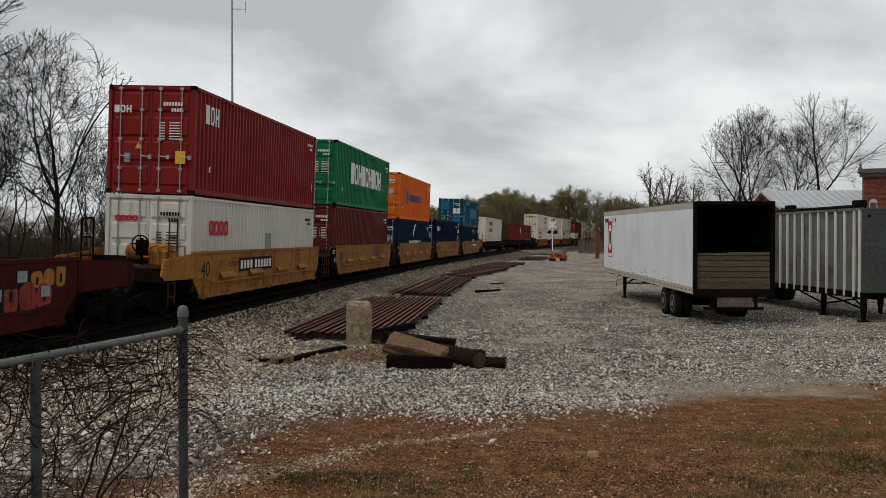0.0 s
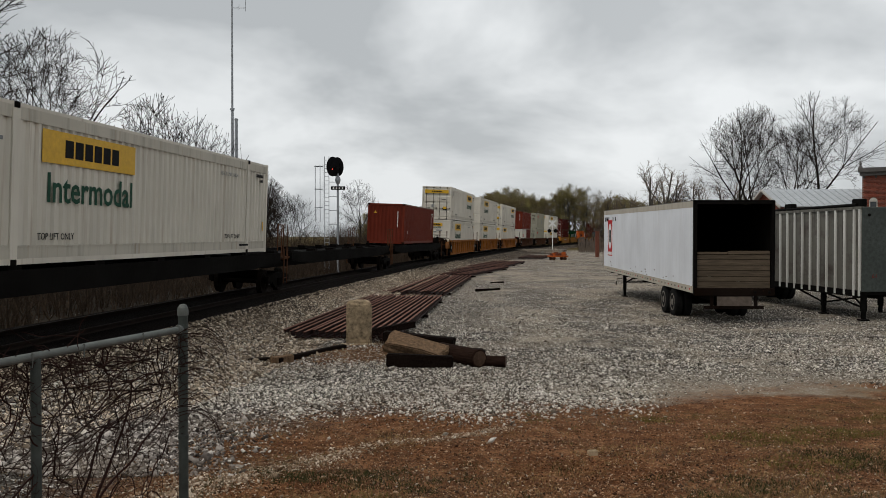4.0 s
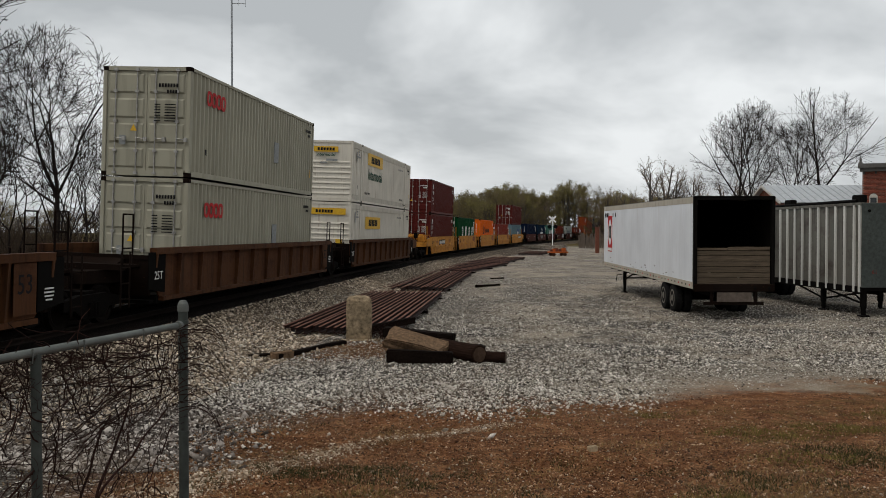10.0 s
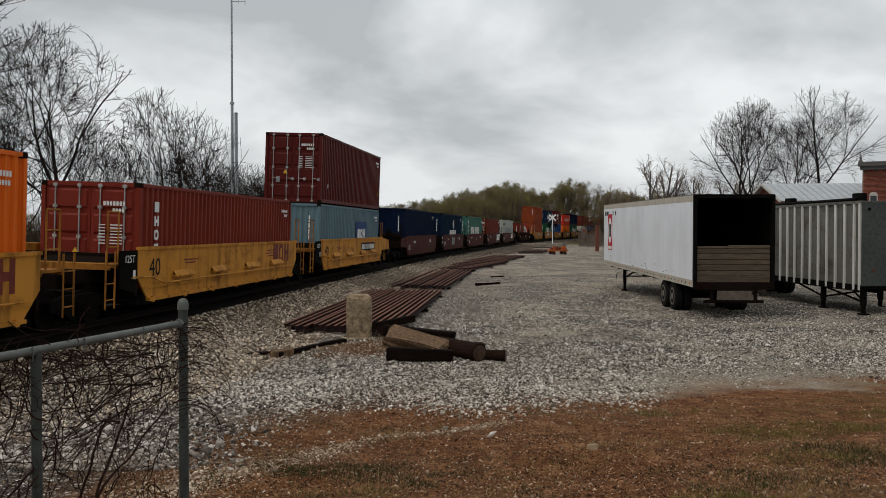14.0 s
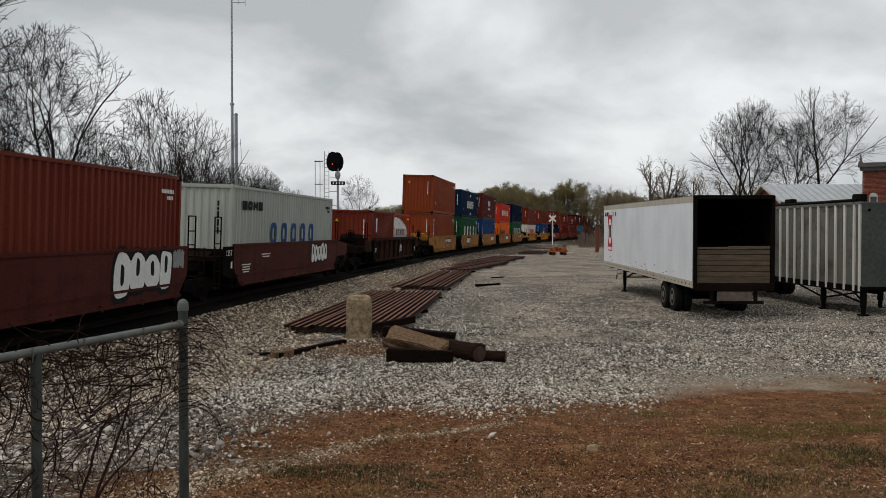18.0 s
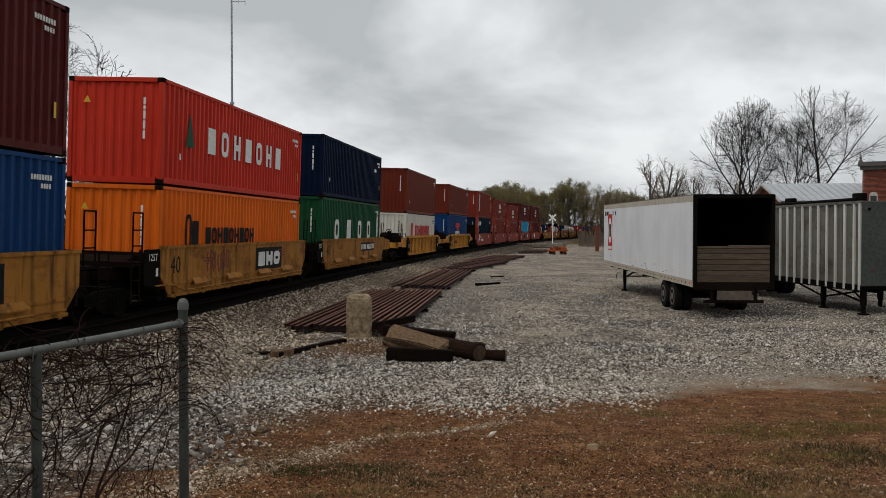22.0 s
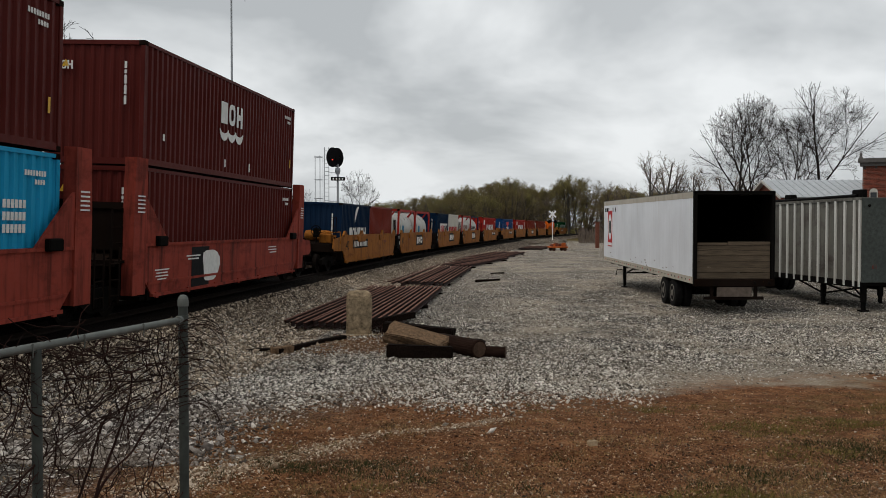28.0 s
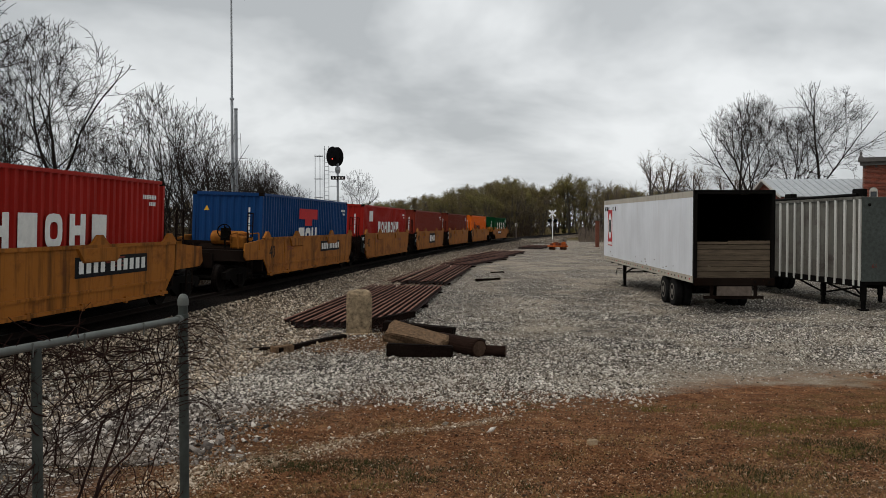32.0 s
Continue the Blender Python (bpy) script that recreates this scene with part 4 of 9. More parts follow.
def hunt(doors=True, y=5.0, drop=0.0, blank=False, word=True):
    """Yellow name plate and green word of the white extra-long boxes; y is the plate's middle from the leading end."""
    def go(b):
        if not blank:
            b.side("name_plate", slab(3.7, 0.62), "mark_yellow", y, b.h - 0.58 - drop, "yellow name plate")
            for i in range(6):
                b.side("name_block", bars_mesh(1, 0.30, 0.34, 0, "bar"), "mark_black", y - 0.92 + i * 0.37, b.h - 0.58 - drop, "plain dark block", lift=0.005)
            if word:
                b.side("lettering", words("Intermodal", 0.56, 0.004, 0.012), "mark_green", y + 0.05, b.h - 1.38 - drop, "dark green word on the side")
        for at in (3.35, b.l - 3.25):
            b.side("lettering", words("TOP LIFT ONLY", 0.13), "mark_black", at, 0.52, "small stencilled words")
        b.side("data_line", slab(0.8, 0.06), "mark_black", b.l * 0.86, 0.26, lift=0.014)
        b.side("lettering", words("STACK LIMIT 3 HIGH", 0.11), "mark_grey", b.l - 3.6, b.h - 0.55, "small stencilled words")
        for i in range(3):
            b.side("data_line", slab((0.26, 0.14, 0.52)[i], 0.07), "mark_grey", 1.35, b.h - 0.42 - 0.13 * i)
        b.side("data_line", slab(0.12, 0.5), "mark_grey", 0.9, b.h - 0.7)
        if doors:
            b.front("name_plate", slab(2.1, 0.30), "mark_yellow", 0, b.h - 0.45, "yellow name plate")
            b.front("placard", slab(0.30, 0.22), "mark_yellow", 0.75, 1.02, lift=0.004)
        else:
            b.front("name_plate", slab(1.2, 0.26), "mark_yellow", 0, b.h - 0.42, "yellow name plate")
            b.front("lettering", words("Intermodal", 0.15, 0.004, 0.004), "mark_green", 0, b.h - 0.68, "dark green word on the nose")
            b.front("data_line", slab(0.55, 0.10), "mark_grey", 0.3, b.h - 0.93)
            b.front("data_line", slab(0.35, 0.08), "mark_grey", -0.1, b.h - 1.06)
        for i in range(6):
            b.front("name_block", bars_mesh(1, 0.11, 0.14, 0, "bar"), "mark_black", -0.36 + i * 0.145, b.h - (0.45 if doors else 0.42), "plain dark block", lift=0.005)
    return go


def crescents(y, z, r, ink="mark_white"):
    return several(lambda b: b.side("emblem", arc_mesh(r, 70, 128, r * 0.2), ink, y, z), lambda b: b.side("emblem", arc_mesh(r, -110, -52, r * 0.2), ink, y, z))


def waves_badge(y, z):
    """White blocks over a wavy stripe."""
    def go(b):
        span(y - 0.95, y + 0.95, z + 0.22, 3, 0.62, "mark_white")(b)
        for i in range(3):
            b.side("emblem", arc_mesh(0.38, 205, 335, 0.22), "mark_white", y - 0.62 + i * 0.62, z - 0.10, "stroke of a white wavy stripe")
        b.side("small_mark", slab(0.09, 0.22), "mark_white", y - 0.5, 0.42)
        b.side("small_mark", slab(0.09, 0.26), "mark_white", y + 1.6, 0.42)
    return go


def gull(y, z):
    """Slanting white strokes over a row of blocks."""
    def go(b):
        for i in range(4):
            b.side("emblem", arc_mesh(1.5 - i * 0.22, 100, 140, 0.13), "mark_white", y + 0.9, z - 0.8 + i * 0.02)
        span(y - 1.9, y + 1.9, z - 0.45, 10, 0.40, "mark_white")(b)
    return go


def striped_flag(b):
    for i in range(3):
        b.side("emblem", slab(0.45, 0.10), "mark_red" if i % 2 else "mark_white", 0.55, b.h - 0.62 - i * 0.11)
    span(0.9, 2.0, b.h - 0.72, 3, 0.34, "mark_white")(b)


def swirl(y, z):
    """A white bird-like flourish."""
    def go(b):
        for i, a in enumerate((20, 60, 100, 140)):
            b.side("emblem", arc_mesh(0.55, a, a + 55, 0.10), "mark_white", y + 0.3 * math.cos(i), z + 0.12 * i - 0.2)
        side_row(4, 0.25, 0.22, 0.08, "bar", "mark_white", y, z - 0.62)(b)
    return go


def repaint(b):
    b.side("painted_panel", slab(5.0, 1.0), "mark_teal", b.l * 0.61, b.h * 0.50, "newer blue paint over the old name", lift=0.001)
    for y, z, w, h in ((3.2, b.h - 0.34, 2.7, 0.36), (1.0, b.h - 0.95, 0.9, 0.55), (0.75, 0.62, 1.2, 0.75), (5.6, 0.42, 0.9, 0.40), (10.6, b.h - 0.55, 0.4, 0.36)):
        b.side("painted_panel", slab(w, h), "mark_teal", y, z, "square of newer blue paint", lift=0.001)
    for x, z, w, h in ((0.62, 0.72, 0.62, 0.8), (-0.55, b.h - 0.7, 0.8, 0.8)):
        b.front("painted_panel", slab(w, h), "mark_teal", x, z, "square of newer blue paint")
    for x in (0.40, 0.80):
        b.front("placard", slab(0.28, 0.5), "mark_white", x, b.h - 1.18, lift=0.003)


def shield(b):
    b.side("emblem", slab(2.6, 0.40), "mark_red", b.l * 0.46, 1.95, "faded red shield")
    b.side("emblem", slab(1.0, 0.26), "mark_red", b.l * 0.46, 1.62)
    span(b.l * 0.46 - 1.4, b.l * 0.46 + 1.3, 0.95, 3, 0.95, "mark_white", fill=0.85)(b)


def leaf_badge(y, z):
    return lambda b: b.side("emblem", triangle_mesh(0.55, 0.9), "mark_green", y, z)


# place along the train, then what rides there, lowest first; a box is (feet, height, colour, end, marks)
STD, HIGH = 2.591, 2.896
FLOOR = 0.56


def four_wide(places, z, strip):
    """Four wide-spaced white blocks and a load strip."""
    def go(b):
        for i, y in enumerate(places):
            b.side("name_block", bars_mesh(1, 0.80, 0.95, 0, "bar" if i == 1 else "ring"), "mark_white", y, z, "large white block")
        b.side("load_strip", slab(0.34, 1.35), "mark_white", strip, z + 0.30)
        for i in range(4):
            b.side("load_mark", slab(0.10, 0.10), "mark_black", strip, z - 0.2 + i * 0.33, lift=0.005)
    return go


def lattice(a, c, z, ink="mark_blue"):
    """A tall two-block emblem and a row of lower blocks."""
    return several(lambda b: b.side("emblem", bars_mesh(1, 0.42, 1.0, 0, "ring"), ink, a + 0.25, z), lambda b: b.side("emblem", bars_mesh(1, 0.42, 0.8, 0, "bar"), ink, a + 0.72, z - 0.08),
                   span(c[0], c[1], z - 0.08, 9, 0.46, "mark_black" if ink == "mark_black" else ink))


RINGS = dict(n=4, h=0.42, ink="mark_red", style="ring", fill=0.95)
LOADS = [
    (9.7, [(40, STD, "white", "door", several(span(1.2, 2.7, 1.75, **RINGS), lambda b: b.side("patch", slab(0.55, 0.75), "mark_grey", 6.5, 1.25), front_row(4, 0.16, 0.15, 0.0, "ring", "mark_red", -0.6, 1.95))),
           (40, HIGH, "red", "door", several(span(0.7, 1.75, 2.25, 3, 0.52, "mark_white"), front_row(3, 0.14, 0.20, 0.03, "mix", "mark_white", -0.78, 2.25),
                                             lambda b: b.front("caution_plate", slab(0.28, 0.34), "mark_yellow", 0.86, 0.98)))]),
    (25.45, [(40, HIGH, "brown", "door", None), (40, HIGH, "green", "door", span(2.7, 9.8, 1.62, 9, 1.0, "mark_white", fill=0.88))]),
    (41.15, [(40, STD, "midblue", "door", several(span(3.9, 8.4, 0.95, 6, 0.62, "mark_white"), lambda b: b.side("emblem", arc_mesh(1.1, 100, 165, 0.30), "mark_white", 6.4, 1.25))),
             (40, HIGH, "orange", "door", lattice(2.1, (3.4, 7.8), 1.55))]),
    (56.85, [(40, HIGH, "navy", "door", striped_flag)]),
    (72.6, [(40, STD, "blueblack", "door", swirl(8.2, 1.75)), (40, STD, "teal", "door", repaint)]),
    (157.3, [(53, HIGH, "cream", "nose", hunt(False, 4.8)), (53, HIGH, "cream", "door", hunt(True, 12.0))]),
    (178.7, [(53, HIGH, "cream", "nose", hunt(False, 5.0)), (53, HIGH, "cream", "nose", hunt(False, 5.1))]),
    (199.9, [(53, HIGH, "cream", "nose", hunt(True, 3.8, 0.0, False, False)), (53, HIGH, "cream", "door", hunt(True, 12.5))]),
    (224.2, [(-20, STD, "white", "front", several(span(1.0, 2.4, 1.55, **RINGS), front_row(4, 0.20, 0.18, 0.02, "ring", "mark_red", 0.1, 1.25))),
             (20, STD, "brown", "front", None), (40, HIGH, "rustred", "front", None)]),
    (245.5, [(40, HIGH, "grey", "door", several(span(1.1, 2.5, 2.1, **RINGS), lambda b: b.side("patch", slab(0.5, 0.7), "mark_grey", 7.4, 1.4))),
             (40, HIGH, "grey", "door", several(span(1.1, 2.5, 2.25, **RINGS), lambda b: b.side("patch", slab(0.5, 0.7), "mark_grey", 7.4, 1.3)))]),
    (266.3, [(53, HIGH, "cream", "nose", hunt(True, 5.0, 0.35, False, False)), (53, HIGH, "cream", "nose", hunt(False, 5.2))]),
    (290.1, [(40, HIGH, "maroon", "door", several(tall_name(0.75, 2.3, 3, 0.24, 0.34), front_row(3, 0.14, 0.20, 0.03, "mix", "mark_white", -0.78, 2.2))),
             (40, STD, "maroon", "door", several(tall_name(0.75, 2.05, 3, 0.24, 0.34), front_row(3, 0.14, 0.20, 0.03, "mix", "mark_white", -0.78, 1.95)))]),
    (305.8, [(40, HIGH, "dkgreen", "door", four_wide((3.1, 5.4, 7.8, 10.1), 1.55, 11.05))]),
    (322.6, [(40, HIGH, "orange", "front", lattice(2.8, (4.2, 8.1), 1.72, "mark_black"))]),
    (339.3, [(40, STD, "brick", "door", tall_name(0.9, 2.05, 6, 0.24, 0.25))]),
    (355.6, [(40, STD, "steelblue", "front", several(lambda b: b.side("name_plate", slab(2.4, 1.0), "mark_blue", 7.9, 1.40), side_row(3, 0.5, 0.5, 0.1, "mix", "mark_white", 7.9, 1.30, 0.005))),
             (40, HIGH, "maroon", "door", None)]),
    (376.2, [(40, HIGH, "navy", "front", None)]),
    (392.6, [(40, HIGH, "blueblack", "front", gull(6.35, 1.75))]),
    (408.7, [(40, HIGH, "aqua", "front", several(tall_name(0.95, 2.35, 4, 0.34, 0.34), span(2.9, 5.6, 1.45, 5, 0.75, "mark_white"), span(6.1, 9.6, 1.45, 7, 0.75, "mark_white")))]),
    (425.5, [(40, HIGH, "rustred", "door", None)]),
    (441.5, [(40, HIGH, "palegrey", "front", several(span(3.4, 9.4, 1.40, 5, 0.78, "mark_blue", "ring", 0.56), span(0.8, 2.8, 2.30, 4, 0.28, "mark_black")))]),
    (462.1, [(-20, STD, "rustred", "front", lambda b: b.side("emblem", slab(0.30, 0.75), "mark_white", 1.2, 1.8)), ("tank", 3.05, "signalred", True)]),
    (483.6, [(40, HIGH, "vermilion", "front", tall_name(0.7, 2.3, 6, 0.24, 0.25)), (40, HIGH, "vermilion", "front", None)]),
    (500.4, [(40, HIGH, "deepgreen", "front", four_wide((2.7, 4.75, 6.75, 9.2), 1.50, 11.3)),
             (40, STD, "midblue", "front", several(span(3.8, 8.5, 1.25, 6, 0.74, "mark_white", fill=0.72), crescents(6.2, 1.25, 0.95)))]),
    (516.9, [(40, HIGH, "blue", "front", lambda b: b.side("number_column", slab(0.14, 1.1), "mark_white", 0.7, 1.7)), (40, HIGH, "maroon", "front", waves_badge(5.8, 1.65))]),
    (533.4, [(40, STD, "orange", "front", lattice(1.5, (2.9, 7.0), 1.42, "mark_black")),
             (40, STD, "brightred", "front", several(span(2.7, 9.8, 1.35, 7, 0.72, "mark_white", fill=0.55), leaf_badge(1.7, 1.5)))]),
    (548.9, [(40, HIGH, "deepgreen", "front", four_wide((2.6, 4.9, 7.2, 9.3), 1.50, 11.5)), (40, STD, "navy", "front", lambda b: b.side("patch", slab(0.5, 0.16), "mark_white", 10.6, 1.75))]),
    (569.4, [(40, STD, "white", "front", several(span(3.4, 9.6, 1.45, 8, 0.75, "mark_red"), lambda b: b.side("emblem", slab(0.6, 0.95), "mark_red", 2.3, 1.50),
                                                 lambda b: b.front("emblem", slab(0.28, 0.45), "mark_red", -0.65, 1.85))),
             (40, HIGH, "rustred", "front", None)]),
    (589.4, [(40, HIGH, "blue", "front", shield), (40, STD, "rustred", "front", None)]),
    (609.3, [(40, HIGH, "blueblack", "front", several(span(1.5, 3.6, 2.25, 5, 0.42, "mark_white"), lambda b: b.side("emblem", slab(0.5, 0.34), "mark_red", 1.1, 2.25))),
             (40, HIGH, "brick", "front", lambda b: b.side("load_strip", slab(0.35, 1.9), "mark_white", 1.6, 1.65))]),
    (624.9, [(40, HIGH, "brick", "front", None), (40, STD, "brick", "front", waves_badge(5.75, 1.45))]),
    (640.5, [(40, STD, "brick", "front", lambda b: b.side("patch", slab(0.7, 0.35), "mark_white", 1.0, 2.2)), (40, STD, "brick", "front", waves_badge(5.75, 1.30))]),
    (656.1, [(40, HIGH, "skyblue", "front", lambda b: [b.side("stencil", bars_mesh(6, 0.09, 0.15, 0.03, "bar"), "mark_white", 10.7, 1.9 - 0.22 * i) for i in range(3)]),
             (40, HIGH, "maroon", "front", waves_badge(5.65, 1.72))]),
    (671.8, [(40, HIGH, "maroon", "front", None), (40, HIGH, "maroon", "front", several(waves_badge(5.75, 1.65), front_row(3, 0.14, 0.2, 0.02, "mix", "mark_white", -0.75, 2.3)))]),
    (691.8, [(-20, STD, "midblue", "front", several(span(1.5, 5.2, 1.15, 6, 0.60, "mark_white"), lambda b: b.side("emblem", arc_mesh(1.0, 100, 165, 0.30), "mark_white", 3.6, 1.45))),
             (20, STD, "brick", "front", None)]),
    (706.4, [("tank", -3.06, "signalred", False), ("tank", 3.06, "signalred", False)]),
    (722.5, [(-20, STD, "midblue", "front", several(lambda b: b.side("patch", slab(3.9, 0.95), "mark_white", 3.45, 1.28, "white panel under the blocks"), lambda b: [b.side(
        "name_block", bars_mesh(1, 0.50, 0.68, 0, ("ring", "mixed", "bar")[i % 3]), "mark_red" if i < 3 else "mark_black", 1.95 + i * 0.6, 1.25, "plain painted block", 0.005) for i in range(6)])),
             (20, STD, "white", "front", span(0.5, 5.2, 1.20, 8, 0.60, "mark_red"))]),
    (737.8, [("tank", -3.06, "signalred", True), ("tank", 3.06, "midblue", False)]),
    (754.0, [(40, STD, "signalred", "front", several(span(3.3, 9.4, 1.40, 7, 0.66, "mark_white", fill=0.7), lambda b: b.side("patch", slab(0.9, 0.55), "mark_white", 1.2, 2.0)))]),
    (773.8, [(40, STD, "blue", "front", shield)]),
    (789.6, [(40, STD, "signalred", "front", several(span(3.5, 9.8, 1.40, 7, 0.66, "mark_white", fill=0.7), lambda b: b.side("patch", slab(0.9, 0.55), "mark_white", 1.8, 2.0)))]),
    (805.6, [(40, STD, "brick", "front", None)]),
    (821.6, [(40, STD, "rustred", "front", None)]),
    (837.6, [(40, STD, "orange", "front", lattice(2.2, (3.5, 7.0), 1.4, "mark_black"))]),
    (858.5, [(40, STD, "dkgreen", "front", four_wide((3.1, 5.2, 7.4, 9.5), 1.45, 11.2))]),
]


def tank_container(s, z, colour, named):
    """A tank in a short container frame."""
    ob = thing("tank_container", f"stained pale grey tank in a {COLOUR_WORDS[colour]} steel frame", "tank container", group="tank containers on the train")
    l, w, h = 3.03, 1.219, STD
    r = 1.10
    part("tank", kept("tank", lambda: Shape().lathe([(0.25, -2.86), (0.62, -2.80), (0.92, -2.66), (1.06, -2.46), (r, -2.25), (r, 2.25), (1.06, 2.46), (0.92, 2.66), (0.62, 2.80), (0.25, 2.86)],
                                                    "y", 32, (0, 0, 1.33)).mesh("tank", True)), "tank", ob, "pale grey insulated tank shell")
    post = kept(("post", h), lambda: post_mesh(h - 0.22))
    cast = kept("cast", casting_mesh)
    for sx in (-1, 1):
        for sy in (-1, 1):
            part("corner_post", post, colour, ob, at=(sx * (w - 0.055), sy * (l - 0.06), 0.11))
            for zz in (0.059, h - 0.059):
                part("corner_casting", cast, colour if min(PAINTS[colour]) > 0.3 else "car_grime", ob, at=(sx * (w - 0.08), sy * (l - 0.087), zz))
    rail = kept("tankrail", lambda: Shape().box(-0.05, 0.05, -l + 0.1, l - 0.1, -0.06, 0.06).mesh("side_rail"))
    cross = kept("tankcross", lambda: Shape().box(-w + 0.1, w - 0.1, -0.05, 0.05, -0.06, 0.06).mesh("cross_rail"))
    for sx in (-1, 1):
        for zz in (0.07, h - 0.07):
            part("side_rail", rail, colour, ob, at=(sx * (w - 0.06), 0, zz))
    brace = kept("tankbrace", lambda: Shape().tube((0.9, 0, 0.15), (0.15, 0.0, 1.15), 0.05, n=6).tube((0.9, 0, h - 0.15), (0.15, 0, 1.5), 0.05, n=6)
                 .tube((-0.9, 0, 0.15), (-0.15, 0, 1.15), 0.05, n=6).tube((-0.9, 0, h - 0.15), (-0.15, 0, 1.5), 0.05, n=6).mesh("end_brace"))
    for sy in (-1, 1):
        for zz in (0.07, h - 0.07):
            part("cross_rail", cross, colour, ob, at=(0, sy * (l - 0.06), zz))
        part("end_brace", brace, colour, ob, at=(0, sy * (l - 0.08), 0))
        part("gusset", kept("gusset", lambda: Shape().prism([(0, 2.05), (0.0, 2.46), (0.55, 2.46)], -0.03, 0.03).mesh("gusset")), colour, ob,
             at=pose(w - 0.06, sy * -(l - 0.12), 0, 0, 0, 0 if sy > 0 else 180))
    part("walkway", kept("tankwalk", lambda: Shape().box(-0.25, 0.25, -2.4, 2.4, 2.44, 2.47).box(-0.27, -0.25, -2.4, 2.4, 2.42, 2.50).box(0.25, 0.27, -2.4, 2.4, 2.42, 2.50).mesh("walkway")), "galv", ob)
    part("manhole", kept("manhole", lambda: Shape().lathe([(0.28, 2.40), (0.28, 2.50), (0.2, 2.54)], "z", 16).mesh("manhole")), "galv_dark", ob, at=(0.45, 0.4, -0.03))
    for i in range(4):
        part("data_line", slab(0.42, 0.06), "mark_grey", ob, at=(1.085, 2.0, 1.55 - i * 0.12))
    if named:
        for d, kind in block_row(5, 0.34, 0.26, "mix"):
            part("name_block", bars_mesh(1, 0.34, 0.42, 0, kind), "mark_brown", ob, "dull red block", (1.101, -0.1 + d, 1.42))
    elif colour == "midblue":
        part("emblem", bars_mesh(1, 0.42, 0.42, 0, "ring"), "mark_black", ob, "black square emblem", (1.101, -1.35, 1.40))
        for d, kind in block_row(7, 0.19, 0.09, "mix"):
            part("name_block", bars_mesh(1, 0.19, 0.28, 0, kind), "mark_black", ob, "dark blue-black block", (1.101, 0.05 + d, 1.38))
    else:
        part("name_plate", slab(0.62, 0.62), "mark_teal", ob, "blue and white panel", (1.10, -1.0, 1.25))
    def run_down(seed):
        """A grimy run that hugs the shell below the hatch."""
        rnd, n = random.Random(seed), 9
        wide = [0.16 + rnd.uniform(-0.05, 0.05) - 0.012 * i for i in range(n)]
        v = [((r + 0.003) * math.cos(radians(78 - i * 6)), y, 1.33 + (r + 0.003) * math.sin(radians(78 - i * 6))) for i in range(n) for y in (-wide[i] + rnd.uniform(-0.03, 0.03), wide[i])]
        return Shape().add(v, [(2 * i, 2 * i + 1, 2 * i + 3, 2 * i + 2) for i in range(n - 1)]).mesh("stain")
    for k, y in ((1, 0.45), (2, -0.9), (3, 1.7)):
        part("stain", kept(("stain", k), lambda: run_down(k)), "stain", ob, "brown grime run down from the hatches", (0, y, 0))
    part("strap", kept("strap", lambda: Shape().lathe([(r + 0.002, -0.03), (r + 0.012, -0.02), (r + 0.012, 0.02), (r + 0.002, 0.03)], "y", 40, (0, 0, 1.33)).mesh("strap")), "galv", ob, at=(0, -1.85, 0))
    TRAIN.append((ob, s, z))


for s, boxes in LOADS:
    z, floor2 = FLOOR, None
    for box in boxes:
        if box[0] == "tank":
            tank_container(s + box[1], FLOOR, box[2], box[3])
            continue
        feet, height, colour, end, marks = box
        if feet == -20:
            container(s - 3.06, z, 20, height, colour, end, marks)
            continue
        if feet == 20:
            container(s + 3.06, z, 20, height, colour, end, marks)
            z += height + 0.03
            continue
        container(s, z, feet, height, colour, end, marks)
        z += height + 0.03
# two boxes stand on the deck of the low flat cars
container(92.75, 1.52, 53, HIGH, "cream", "nose", hunt(False, 4.65, 0.10))
container(134.3, 1.52, 40, STD, "rustred", "front", lambda b: b.side("load_strip", slab(0.08, 1.0), "mark_white", 11.0, 1.5))


# ---- railcars ----
def truck_at(ob, y, n_key="truck"):
    """A two-axle truck: side frames, bolster, springs, and wheels of their own."""
    def frame_shape():
        sh = Shape()
        for x in (-1.02, 1.02):
            sh.prism([(-1.15, 0.42), (-1.15, 0.62), (-0.55, 0.72), (0.55, 0.72), (1.15, 0.62), (1.15, 0.42), (0.72, 0.42), (0.35, 0.20), (-0.35, 0.20), (-0.72, 0.42)], x - 0.07, x + 0.07)
            for yy in (-0.14, 0, 0.14):
                sh.tube((x + 0.09, yy, 0.28), (x + 0.09, yy, 0.55), 0.055, n=8)
        sh.box(-1.0, 1.0, -0.2, 0.2, 0.45, 0.78)
        return sh.mesh("truck_frame")
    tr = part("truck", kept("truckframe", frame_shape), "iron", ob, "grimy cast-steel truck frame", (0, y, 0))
    wheel = kept("wheel", lambda: Shape().lathe([(0.12, -0.08), (0.30, -0.05), (0.34, -0.065), (0.42, -0.065), (0.42, 0.05), (0.45, 0.06), (0.45, 0.085), (0.34, 0.08), (0.12, 0.06)], "x", 24).mesh("wheel"))
    for yy in (-0.87, 0.87):
        for sx in (-1, 1):
            part("wheel", wheel, "wheel", tr, at=pose(sx * 0.78, yy, 0.43, 0, 0, 0 if sx < 0 else 180))
        part("axle", kept("axle", lambda: Shape().tube((-1.1, 0, 0), (1.1, 0, 0), 0.075, n=10).mesh("axle")), "iron", tr, at=(0, yy, 0.43))


